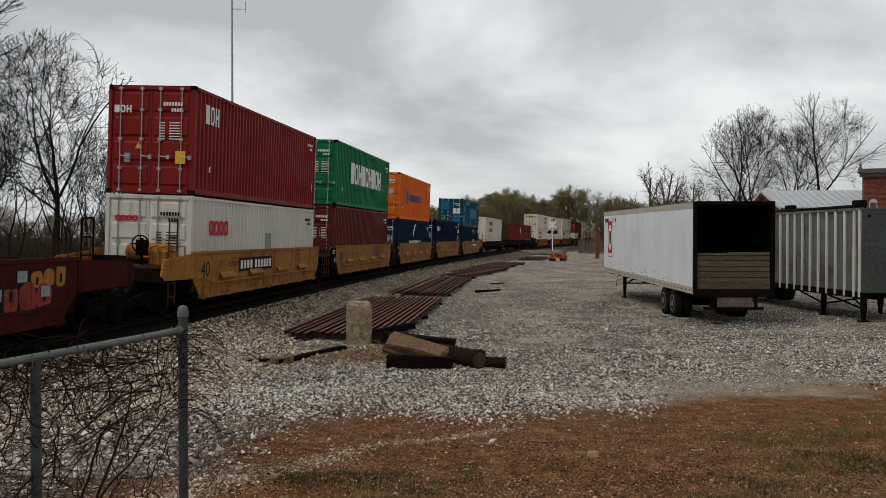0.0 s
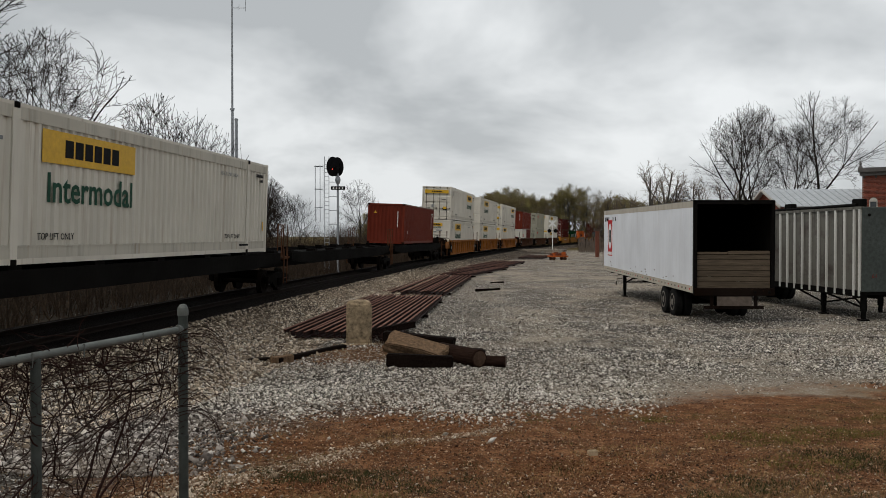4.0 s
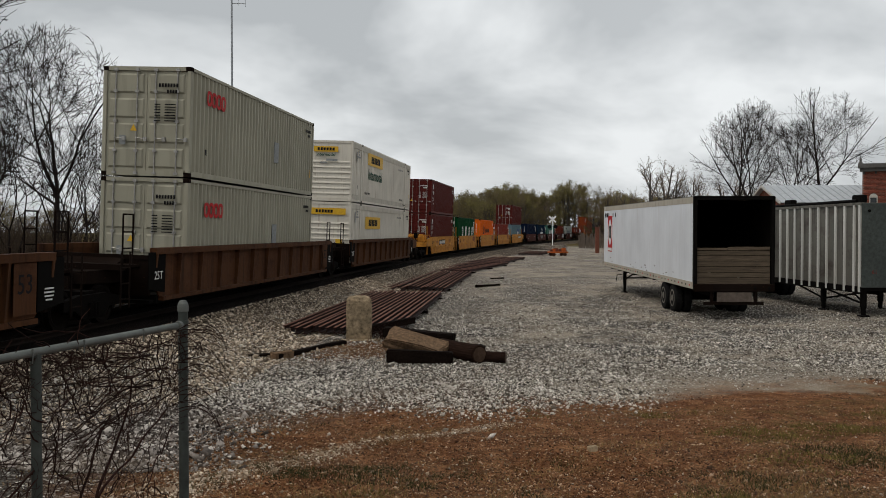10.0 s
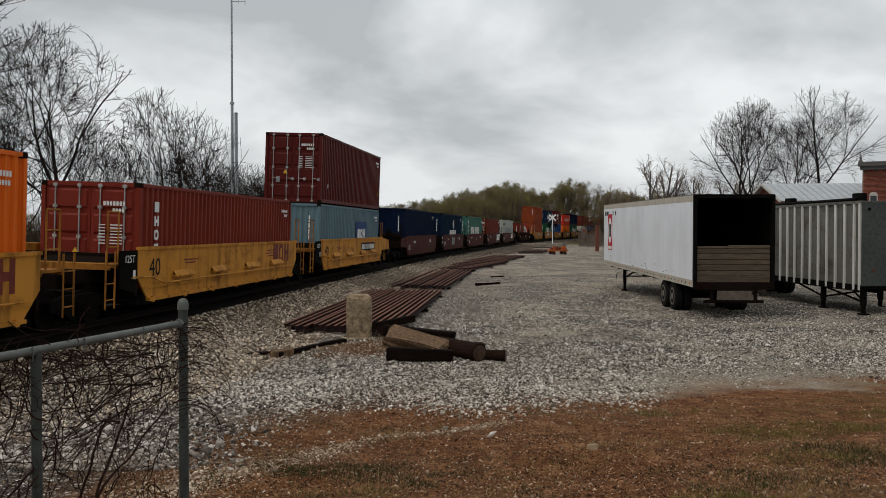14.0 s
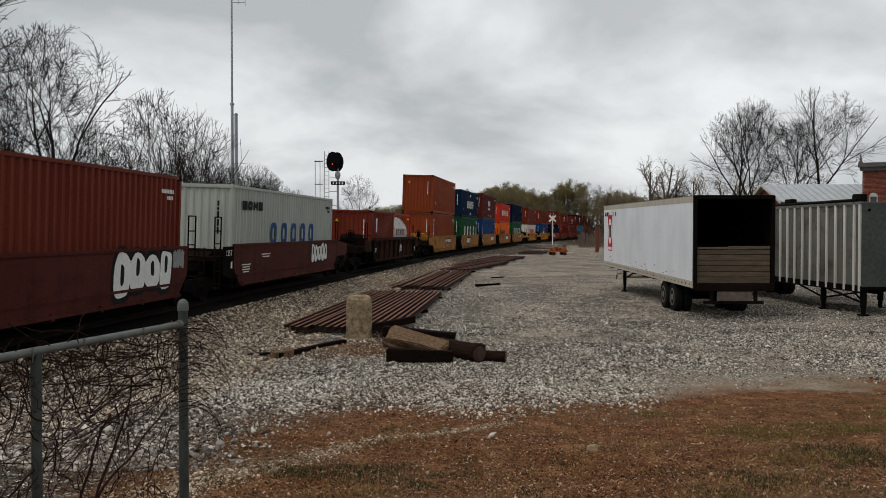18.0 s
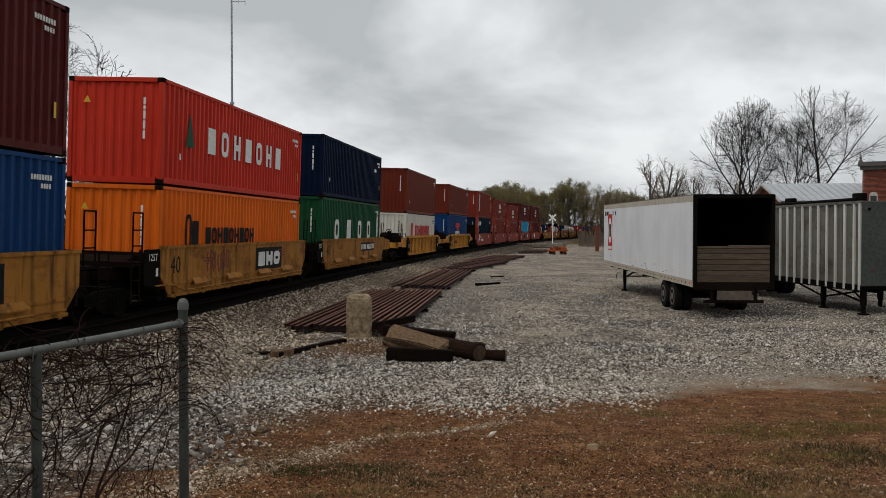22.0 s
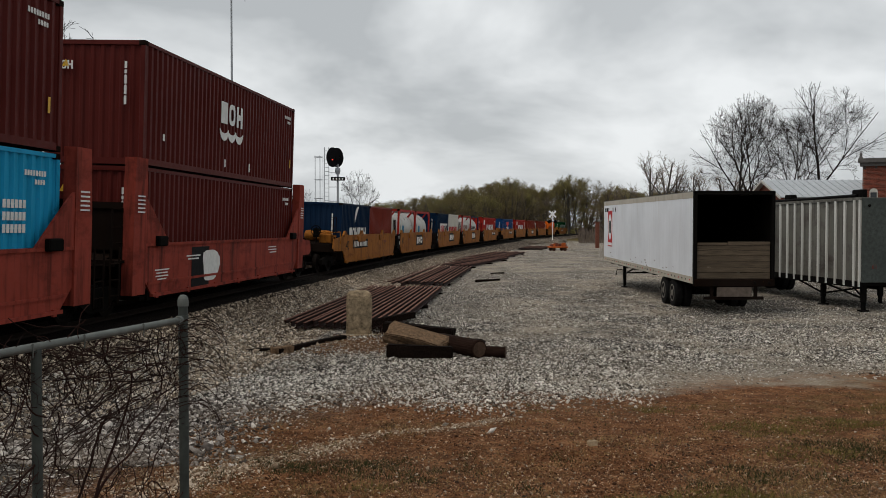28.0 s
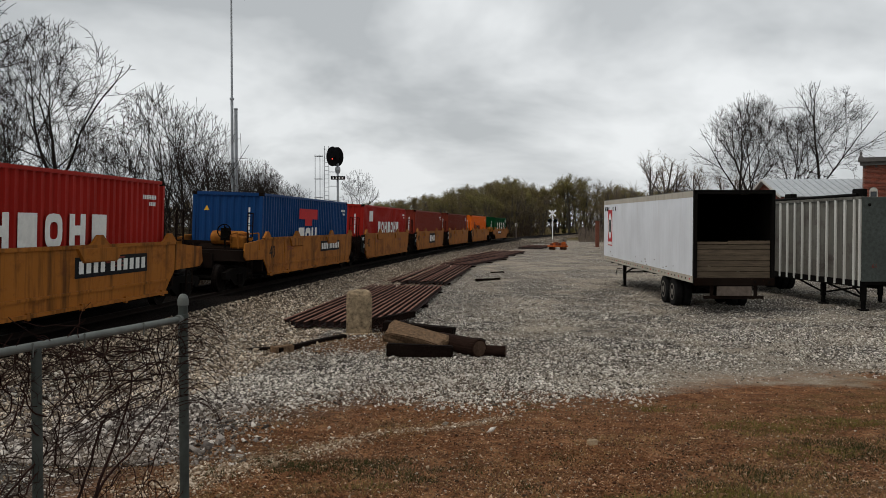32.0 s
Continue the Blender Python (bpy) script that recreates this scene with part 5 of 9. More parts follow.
def rails_and_steps(ob, y, paint_name, sy):
    """Grab irons, ladder and walkway at one end of a unit; sy tells which way is outwards."""
    grab = kept("grab", lambda: Shape().tube((0, -0.24, 0), (0, -0.24, 1.15), 0.02, n=6).tube((0, 0.24, 0), (0, 0.24, 1.15), 0.02, n=6)
                .tube((0, -0.24, 1.15), (0, 0.24, 1.15), 0.02, n=6).tube((0, -0.24, 0.75), (0, 0.24, 0.75), 0.018, n=6).tube((0, -0.24, 0.38), (0, 0.24, 0.38), 0.018, n=6).mesh("grab_iron"))
    lad = kept("ladder", lambda: Shape().tube((0, -0.2, 0), (0, -0.2, 1.25), 0.02, n=6).tube((0, 0.2, 0), (0, 0.2, 1.25), 0.02, n=6).tube((0, -0.2, 0.2), (0, 0.2, 0.2), 0.016, n=6)
               .tube((0, -0.2, 0.55), (0, 0.2, 0.55), 0.016, n=6).tube((0, -0.2, 0.9), (0, 0.2, 0.9), 0.016, n=6).mesh("ladder"))
    for sx in (-1, 1):
        part("grab_iron", grab, paint_name, ob, at=(sx * 1.18, y + sy * 0.75, 1.30))
        part("ladder", lad, paint_name, ob, at=(sx * 1.32, y + sy * 1.10, 0.35))
    part("walkway", kept("carwalk", lambda: Shape().box(-1.25, 1.25, -0.35, 0.35, 1.24, 1.30).box(-1.25, 1.25, -0.37, -0.35, 1.18, 1.31).box(-1.25, 1.25, 0.35, 0.37, 1.18, 1.31).mesh("walkway")),
         paint_name, ob, at=(0, y + sy * 0.62, 0))


def brake_gear(ob, y, colour="car_rust"):
    part("brake_wheel", kept("brakewheel", lambda: ring_mesh(0.22, 0.02)), "iron", ob, at=pose(0.35, y, 1.85, 90, 0, 0))
    part("brake_post", kept("brakepost", lambda: Shape().tube((0, 0, 1.2), (0, 0, 2.0), 0.035, n=8).box(-0.12, 0.12, -0.1, 0.1, 1.55, 1.95).mesh("brake_post")), "iron", ob, at=(0.35, y + 0.1, 0))
    part("air_reservoir", kept("reservoir", lambda: Shape().lathe([(0.12, -0.62), (0.22, -0.56), (0.24, -0.45), (0.24, 0.45), (0.22, 0.56), (0.12, 0.62)], "x", 18, (0, 0, 0)).mesh("air_reservoir", True)),
         colour, ob, "dull painted air reservoir", (0.25, y + 0.75, 1.62))
    for i in range(3):
        part("air_pipe", kept(("airpipe", i), lambda: Shape().tube((0, 0, 1.25), (0, 0, 1.75), 0.022, n=6).tube((0, 0, 1.75), (0.3 + 0.15 * i, -0.2, 1.82), 0.022, n=6).tube(
            (0.3 + 0.15 * i, -0.2, 1.82), (0.35 + 0.15 * i, -0.25, 1.28), 0.022, n=6).mesh("air_pipe")), colour, ob, at=(0.45 + 0.16 * i, y + 0.35 + 0.12 * i, 0))
    part("lever", kept("lever", lambda: Shape().tube((0, 0, 1.3), (0.1, 0.1, 1.62), 0.025, n=6).box(0.02, 0.2, 0.05, 0.15, 1.56, 1.68).mesh("lever")), colour, ob, at=(1.0, y + 0.2, 0))
    part("valve_box", kept("valve", lambda: Shape().chamfered(-0.25, 0.25, -0.2, 0.2, 0, 0.4, 0.04).tube((-0.5, 0, 0.2), (0.5, 0, 0.2), 0.035, n=8).mesh("valve_box")), colour, ob, at=(0.75, y + 0.4, 1.3))


def ring_mesh(r, t):
    sh, n = Shape(), 20
    pts = [(r * math.cos(i * math.tau / n), r * math.sin(i * math.tau / n), 0) for i in range(n)]
    sh.add([((r + t * math.cos(b)) * math.cos(a), (r + t * math.cos(b)) * math.sin(a), t * math.sin(b)) for a in [i * math.tau / n for i in range(n)] for b in [j * math.tau / 6 for j in range(6)]],
           [(i * 6 + j, (i + 1) % n * 6 + j, (i + 1) % n * 6 + (j + 1) % 6, i * 6 + (j + 1) % 6) for i in range(n) for j in range(6)])
    for i in range(0, n, 5):
        sh.tube((0, 0, 0), pts[i], t * 0.8, n=5)
    return sh.mesh("brake_wheel")


def coupler(ob, y, sy):
    part("coupler", kept("coupler", lambda: Shape().box(-0.10, 0.10, 0, 0.75, 0.72, 0.92).chamfered(-0.16, 0.16, 0.55, 0.95, 0.66, 0.98, 0.04).mesh("coupler")), "iron", ob,
         at=pose(0, y, 0, 0, 0, 0 if sy > 0 else 180))


STYLES = dict(
    ledged=("car_ochre", "dirty yellow steel well car unit with sloping step ledges"),
    guided=("car_amber", "orange-yellow steel well car unit with sloping guide tabs"),
    yellow=("car_yellow", "dirty yellow steel well car unit with worn side sills"),
    bright=("car_bright", "bright yellow steel well car unit with step ledges"),
    oxide=("car_oxide", "red-brown steel well car unit streaked with grime"),
    csx=("car_red", "faded red steel well car unit with tall end bulkheads"),
    rust=("car_rust", "rusty brown well car unit with ribbed sides"),
    dark=("car_dark", "dark brown well car unit with ribbed sides"),
    ribyellow=("car_bright", "yellow single well car with ribbed sides"),
    sooty=("car_soot", "soot-black single well car with ribbed sides"),
    maroon=("car_maroon", "empty dark red well car unit with graffiti"))


def sill_mesh(half, ribbed, tall):
    """One side of the well, facing +x: plate, flange, top chord and, if ribbed, its stiffeners."""
    sh = Shape()
    e = half
    sh.prism([(-e, 0.95), (-e + 0.55, 0.42), (e - 0.55, 0.42), (e, 0.95), (e, 1.66), (-e, 1.66)], -0.04, 0.0)
    if ribbed:
        sh.box(-0.06, 0.13, -e, e, 1.53, 1.68)
        sh.box(-0.06, 0.09, -e + 0.5, e - 0.5, 0.40, 0.50)
        n = int(2 * e / 1.36)
        for i in range(n + 1):
            y = -e + 0.06 + i * (2 * e - 0.12) / n
            low = 0.5 if 0 < i < n else 0.9
            sh.add([(x, y + d, z) for z, k in ((low, 0.07), (1.53, 0.13)) for x, d in ((0.0, -0.05), (k, -0.035), (k, 0.035), (0.0, 0.05))], [(0, 1, 5, 4), (1, 2, 6, 5), (2, 3, 7, 6), (3, 2, 1, 0), (4, 5, 6, 7), (0, 4, 7, 3)])
    else:
        sh.box(-0.06, 0.035, -e, e, 1.60, 1.67)
        sh.box(-0.05, 0.06, -e + 0.5, e - 0.5, 0.40, 0.47)
        sh.box(0.0, 0.025, -e + 0.3, e - 0.3, 0.70, 0.76)
        n = int(2 * e / 1.9)
        for i in range(n + 1):
            y = -e + 0.75 + i * (2 * e - 1.5) / n
            sh.box(0.0, 0.05, y - 0.06, y + 0.06, 0.36, 0.50)
    return sh.mesh("side_sill")


def well_unit(s, style, pitch, well=6.25, lead=False, trail=False, marks=None):
    """One unit of a well car. lead and trail: it has the coupler end of the whole car there."""
    colour, label = STYLES[style]
    ob = thing("well_car", label, "railcar", group="well cars of the train")
    ribbed = style in ("rust", "dark", "ribyellow", "sooty")
    me = kept(("sill", well, ribbed), lambda: sill_mesh(well + 0.12, ribbed, False))
    part("side_sill", me, colour, ob, at=(1.40, 0, 0))
    part("side_sill", me, colour, ob, at=pose(-1.40, 0, 0, 0, 0, 180))
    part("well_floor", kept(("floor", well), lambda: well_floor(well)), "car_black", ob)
    head = kept(("head",), lambda: Shape().box(-1.36, 1.36, 0, 0.10, 0.55, 1.45).box(-1.36, 1.36, -0.02, 0.12, 1.40, 1.50).mesh("end_sill"))
    ends = pitch / 2
    for sy in (-1, 1):
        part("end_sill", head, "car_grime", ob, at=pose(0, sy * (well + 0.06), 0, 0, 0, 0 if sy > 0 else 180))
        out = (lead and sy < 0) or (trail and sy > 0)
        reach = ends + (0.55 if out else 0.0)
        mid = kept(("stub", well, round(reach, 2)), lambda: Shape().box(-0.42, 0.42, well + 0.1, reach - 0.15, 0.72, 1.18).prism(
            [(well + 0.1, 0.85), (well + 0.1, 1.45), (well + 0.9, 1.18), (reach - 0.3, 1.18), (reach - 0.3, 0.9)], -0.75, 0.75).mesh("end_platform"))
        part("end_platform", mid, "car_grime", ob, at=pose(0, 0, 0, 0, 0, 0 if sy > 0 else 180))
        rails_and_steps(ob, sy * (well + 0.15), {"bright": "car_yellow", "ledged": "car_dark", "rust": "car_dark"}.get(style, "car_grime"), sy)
        if out:
            coupler(ob, sy * (reach - 0.2), sy)
            run = min(reach - well - 0.3, 2.5 if well > 7 else 1.9)
            for sx in (-1, 1):
                skirt = kept(("skirt", well, round(run, 2), sy), lambda: Shape().prism([(sy * (well + 0.14 + a), z) for a, z in ((0, 0.95), (0, 1.62), (run - 0.1, 1.50), (run, 1.10), (run - 0.2, 0.98))][::sy], -0.025, 0.025).mesh("side_skirt"))
                part("side_skirt", skirt, colour, ob, at=(sx * 1.385, 0, 0))
            deck = kept(("enddeck", well, round(reach, 2)), lambda: Shape().box(-1.38, 1.38, reach - 0.55, reach - 0.2, 0.95, 1.28).box(-1.38, -1.28, well, reach - 0.2, 1.0, 1.28)
                        .box(1.28, 1.38, well, reach - 0.2, 1.0, 1.28).mesh("end_deck"))
            part("end_deck", deck, "car_grime" if style not in ("bright", "ribyellow") else colour, ob, at=pose(0, 0, 0, 0, 0, 0 if sy > 0 else 180))
    truck_at(ob, -ends if not lead else -ends + 0.15)
    if trail:
        truck_at(ob, ends - 0.15)
    if lead:
        brake_gear(ob, -well - 1.0, {"bright": "car_bright", "ledged": "car_ochre", "yellow": "car_yellow", "guided": "car_amber"}.get(style, "car_grime"))
    if style in ("ledged", "bright", "yellow"):
        low = 0.26 if style == "yellow" else 0.0
        ledge = kept("ledge", lambda: Shape().prism([(-0.62, 0.0), (0.62, 0.0), (0.62, 0.03), (-0.62, 0.03)], 0, 0.12).add(
            [(0.0, -0.55, 0.16), (0.0, 0.55, 0.16), (0.12, 0.62, 0.03), (0.12, -0.62, 0.03), (0.0, -0.55, 0.14), (0.0, 0.55, 0.14), (0.10, 0.62, 0.02), (0.10, -0.62, 0.02)],
            [(0, 1, 2, 3), (7, 6, 5, 4), (0, 4, 5, 1), (2, 6, 7, 3), (1, 5, 6, 2), (0, 3, 7, 4)]).mesh("step_ledge"))
        for y in (-3.9, -1.4, 1.4, 3.9):
            part("step_ledge", ledge, colour, ob, "sloping step ledge", (1.40, y, 0.90 - low))
        part("step_rail", kept(("steprail", well), lambda: Shape().tube((0.13, -well + 1.0, 0.80), (0.13, well - 0.6, 0.80), 0.022, n=6).tube((0.13, -well + 1.0, 0.80), (0.10, -well + 0.35, 0.98), 0.022, n=6).tube(
            (0.10, -well + 0.35, 0.98), (0.10, -well - 0.6, 1.0), 0.022, n=6).mesh("step_rail")), colour, ob, "bent pipe step rail", (1.40, 0, -low))
    if style == "guided":
        tab = kept("guidetab", lambda: Shape().prism([(-0.42, 1.66), (0.42, 1.66), (0.30, 1.70), (0.06, 1.87), (-0.10, 1.87), (-0.30, 1.71)], -0.05, 0.03).mesh("guide_tab"))
        pad = kept("guidepad", lambda: Shape().add([(0.0, -1.0, 1.62), (0.0, 1.0, 1.62), (0.0, 0.72, 1.30), (0.0, -0.72, 1.30), (0.05, -0.95, 1.60), (0.05, 0.95, 1.60), (0.05, 0.69, 1.33), (0.05, -0.69, 1.33)],
                                                   [(3, 2, 1, 0), (4, 5, 6, 7), (0, 1, 5, 4), (1, 2, 6, 5), (2, 3, 7, 6), (3, 0, 4, 7)]).mesh("pressed_panel"))
        for y in (-well + 0.2, -2.6, 2.6, well - 0.2):
            part("guide_tab", tab, colour, ob, "sloping container guide tab", (1.40, y, 0))
        for y in (-2.6, 2.6):
            part("pressed_panel", pad, colour, ob, at=(1.40, y, 0))
        part("joint_plate", kept("jointplate", lambda: Shape().box(0.0, 0.012, -0.05, 0.05, 0.5, 1.6).mesh("joint_plate")), colour, ob, at=(1.40, -4.1, 0))
    if style == "csx":
        post = kept("csxpost", lambda: Shape().prism([(-0.02, 0.5), (-0.02, 3.62), (0.55, 3.62), (0.62, 2.3), (0.62, 0.5)], -0.22, 0.05).mesh("bulkhead_post"))
        gus = kept("csxgus", lambda: Shape().prism([(0, 1.6), (0, 2.75), (-0.28, 2.55), (-1.35, 1.66)], -0.04, 0.02).mesh("gusset"))
        wall = kept("csxwall", lambda: Shape().box(-1.2, 1.2, 0.1, 0.2, 1.5, 2.5).box(-1.2, 1.2, 0.05, 0.25, 2.45, 2.6).mesh("bulkhead"))
        for sy in (-1, 1):
            for sx in (-1, 1):
                flip = Matrix.Diagonal((sx, sy, 1, 1))
                part("bulkhead_post", kept(("csxpost", sx, sy), lambda: mirrored(post, flip)), colour, ob, at=(sx * 1.40, sy * (well + 0.05), 0))
                part("gusset", kept(("csxgus", sx, sy), lambda: mirrored(gus, flip)), colour, ob, at=(sx * 1.41, sy * (well + 0.05), 0))
                part("lock_bracket", kept("lockbracket", lambda: Shape().chamfered(-0.1, 0.12, -0.25, 0.25, -0.12, 0.12, 0.03).mesh("lock_bracket")), "iron", ob, at=(sx * 1.42, sy * (well - 0.75), 1.72))
            # Near-black colour paints in the shade on the red bulkhead.
            part("bulkhead", wall, "car_grime", ob, at=pose(0, sy * (well + 0.1), 0, 0, 0, 0 if sy > 0 else 180))
            for i in range(5):
                part("data_line", slab(0.36, 0.035), "mark_white", ob, at=(1.47, sy * (well + 0.35), 2.75 - 0.09 * i))
    # stencils: unreadable rows stay bars
    ink = "mark_white" if style in ("oxide", "csx", "rust", "dark", "maroon") else "mark_brown"
    if not ribbed:
        for y, w, z in ((-3.4, 0.9, 1.30), (-3.4, 0.7, 1.22), (3.3, 0.8, 1.38), (3.3, 0.9, 1.29), (3.4, 0.7, 1.20)):
            part("data_line", slab(w, 0.035), ink, ob, at=(1.403, y, z))
        if ink == "mark_brown":
            part("lettering", words("40", 0.44), "mark_black", ob, "stencilled number", (1.402, -well + 0.75, 1.16))
        else:
            for i in range(4):
                part("data_line", slab((0.8, 0.62, 0.7, 0.5)[i], 0.03), ink, ob, at=(1.403, -well + 0.95, 1.02 - 0.075 * i))
    if not ribbed and not lead and style != "csx":
        part("number_plate", kept("blackplate", lambda: Shape().prism([(-0.42, 0.78), (-0.42, 1.60), (0.40, 1.60), (0.40, 0.62)], -0.03, 0.0).mesh("number_plate")), "car_black", ob,
             "black end plate with a white figure", (1.385, -well - 0.53, 0))
        part("lettering", words("125T", 0.17), "mark_white", ob, at=(1.388, -well - 0.50, 1.40))
        part("placard", slab(0.12, 0.20), "mark_white", ob, at=(1.386, -well - 0.28, 1.05))
    elif ribbed:
        plate = kept("ribplate", lambda: Shape().prism([(-0.48, 0.72), (-0.48, 1.58), (0.40, 1.58), (0.40, 0.60)], -0.03, 0.0).mesh("number_plate"))
        part("number_plate", plate, "car_black", ob, "black end plate with a white figure", (1.50, -well + 0.02, 0))
        part("number_plate", kept("ribplate2", lambda: mirrored(plate, Matrix.Diagonal((1, -1, 1, 1)))), "car_black", ob, "black end plate", (1.50, well - 0.02, 0))
        part("lettering", words("25T", 0.20), "mark_white", ob, at=(1.503, -well + 0.05, 1.02))
        for i in range(4):
            part("data_line", slab((0.30, 0.34, 0.30, 0.22)[i], 0.03), "mark_white", ob, at=(1.502, well - 0.05, 1.02 - 0.07 * i))
        if well > 7:
            part("number_panel", slab(0.7, 0.92), colour, ob, "flat plate with a stencilled number", (1.498, well - 0.82, 1.05))
            part("lettering", words("53", 0.36), "mark_black", ob, at=(1.503, well - 0.82, 1.12))
    if marks:
        marks(ob)
    TRAIN.append((ob, s, 0.0))
    return ob


def mirrored(me, m):
    me = me.copy()
    me.transform(m)
    if m.determinant() < 0:
        me.flip_normals()
    return me


def well_floor(well):
    sh = Shape()
    sh.box(-1.3, 1.3, -well, well, 0.34, 0.42)
    for y in (-well + 0.4, -3, 0, 3, well - 0.4):
        sh.box(-1.36, 1.36, y - 0.15, y + 0.15, 0.32, 0.54)
    return sh.mesh("well_floor")


def on_sill(ob, name, me, ink, y, z, label="", lift=0.0):
    part(name, me, ink, ob, label, (1.402 + lift, y, z))


def number_panel(y, z=1.22):
    """Black panel with two rows of pale blocks in place of a car number; y from the leading end of the load."""
    def go(ob):
        yy = y - 6.1
        on_sill(ob, "number_panel", slab(3.2, 0.42), "mark_black", yy, z, "black panel with pale blocks")
        for i in range(10):
            on_sill(ob, "number_block", bars_mesh(1, 0.18, 0.25, 0, "bar"), "mark_white", yy - 1.36 + i * 0.29 + (0.14 if i > 3 else 0), z, lift=0.005)
    return go


def emblem_panel(y, z=1.12):
    """Black panel with three pale blocks."""
    def go(ob):
        yy = y - 6.1
        on_sill(ob, "emblem_panel", slab(2.75, 0.74), "mark_black", yy, z, "black panel with pale blocks")
        for i in range(3):
            on_sill(ob, "emblem", bars_mesh(1, 0.66, 0.46, 0, ("bar", "mixed", "ring")[i]), "mark_white", yy - 0.8 + i * 0.8, z, lift=0.005)
    return go


def faded_emblem(y):
    def go(ob):
        for i in range(3):
            on_sill(ob, "emblem", bars_mesh(1, 0.52, 0.62, 0, ("bar", "ring", "mixed")[i]), "mark_brown", y - 6.1 + (i - 1) * 0.62, 1.26, "faded maroon block")
    return go


def scrawl(seed, y, z, w, h, ink="mark_white", n=9):
    """Sprayed strokes that spell nothing."""
    def make():
        rnd = random.Random(seed)
        sh = Shape()
        for i in range(n):
            yy, zz = (i / (n - 1) - 0.5) * w, rnd.uniform(-0.1, 0.1) * h
            pts = [(0, yy + rnd.uniform(-0.5, 0.5) * w / n, zz + (j / 4 - 0.5) * h * rnd.uniform(0.7, 1.0)) for j in range(5)]
            for a, b in zip(pts, pts[1:]):
                sh.tube(a, b, 0.05, n=6)
        sh.v = [(min(max(p[0] * 0.05, -0.002), 0.004), p[1], p[2]) for p in sh.v]
        return sh.mesh("graffiti")
    return lambda ob: on_sill(ob, "graffiti", kept(("scrawl", seed, w, h), make), ink, y, z, "sprayed graffiti strokes")


def tag_letters(seed, y, z, w, h, n, ink="mark_white"):
    """Fat sprayed shapes with a dark surround; they spell nothing."""
    def blob(rnd, p, q, k):
        ph, e1, e2 = rnd.uniform(0, 6.28), rnd.uniform(0.06, 0.20), rnd.uniform(0.05, 0.16)
        return [(p * 0.5 * k * math.copysign(abs(math.cos(a)) ** 0.6, math.cos(a)) * (1 + e1 * math.sin(2 * a + ph)),
                 q * 0.5 * k * math.copysign(abs(math.sin(a)) ** 0.6, math.sin(a)) * (1 + e2 * math.cos(3 * a + ph))) for a in [i * math.tau / 20 for i in range(20)]]

    def go(ob):
        rnd = random.Random(seed)
        p = w / n
        for i in range(n):
            yy, zz, q = y + (i - (n - 1) / 2) * p, z + rnd.uniform(-0.08, 0.08) * h, h * rnd.uniform(0.8, 1.1)
            state = rnd.getstate()
            on_sill(ob, "graffiti", Shape().prism(blob(rnd, p, q, 1.18), 0, 0.003).mesh("graffiti"), "mark_black", yy, zz, "dark sprayed surround", 0.0005 * i)
            rnd.setstate(state)
            on_sill(ob, "graffiti", Shape().prism(blob(rnd, p, q, 0.92), 0, 0.004).mesh("graffiti"), ink, yy, zz, "fat pale sprayed shape", 0.006 + 0.0005 * i)
            if rnd.random() < 0.7:
                on_sill(ob, "graffiti", Shape().prism(blob(rnd, p * 0.22, q * 0.42, 1.0), 0, 0.004).mesh("graffiti"), "mark_black", yy, zz + rnd.uniform(-0.1, 0.15) * h, "dark sprayed stroke", 0.011 + 0.0005 * i)
    return go


def pale_scrawl_patch(y, z, w, h):
    def go(ob):
        on_sill(ob, "graffiti", slab(w, h), "mark_black", y - w * 0.6, z, "painted-out patch")
        on_sill(ob, "graffiti", kept(("blob", w, h), lambda: Shape().prism([(w * 0.5 * math.cos(a) * (1 + 0.18 * math.sin(3 * a + 1)), h * 0.5 * math.sin(a) * (1 + 0.2 * math.cos(2 * a)))
                                                                           for a in [i * math.tau / 18 for i in range(18)]], 0, 0.004).mesh("graffiti")), "mark_white", y, z, "pale sprayed graffiti shape", 0.003)
    return go


def run_of(places, style, pitch, well=6.25, marks=None):
    for i, s in enumerate(places):
        well_unit(s, style, pitch, well, i == 0, i == len(places) - 1, (marks or {}).get(i))


run_of([-10.9], "maroon", 21.3, 8.3, {0: several(tag_letters(3, 6.2, 0.95, 2.6, 0.55, 5, "car_red"), tag_letters(4, 7.4, 1.30, 1.2, 0.4, 3, "car_yellow"), lambda ob: [on_sill(ob, "placard", slab(0.30, 0.2), "mark_grey", 5.0 + i * 0.75, 1.36 - 0.3 * (i % 2), "scuffed grey placard", 0.03) for i in range(4)])})
run_of([9.7, 25.45, 41.15, 56.85, 72.6], "ledged", 15.75, 6.25, {0: number_panel(4.8), 1: faded_emblem(8.6), 2: faded_emblem(8.6), 3: faded_emblem(9.4), 4: number_panel(8.0)})
run_of([157.3, 178.7, 199.9], "rust", 21.3, 8.3)
run_of([224.2, 245.4, 266.3], "dark", 21.0, 8.3)
run_of([289.8, 305.8, 322.5, 339.2, 355.6], "bright", 16.5, 6.25, {0: number_panel(5.4), 1: faded_emblem(10.6), 2: faded_emblem(10.8), 3: faded_emblem(10.6), 4: number_panel(8.8)})
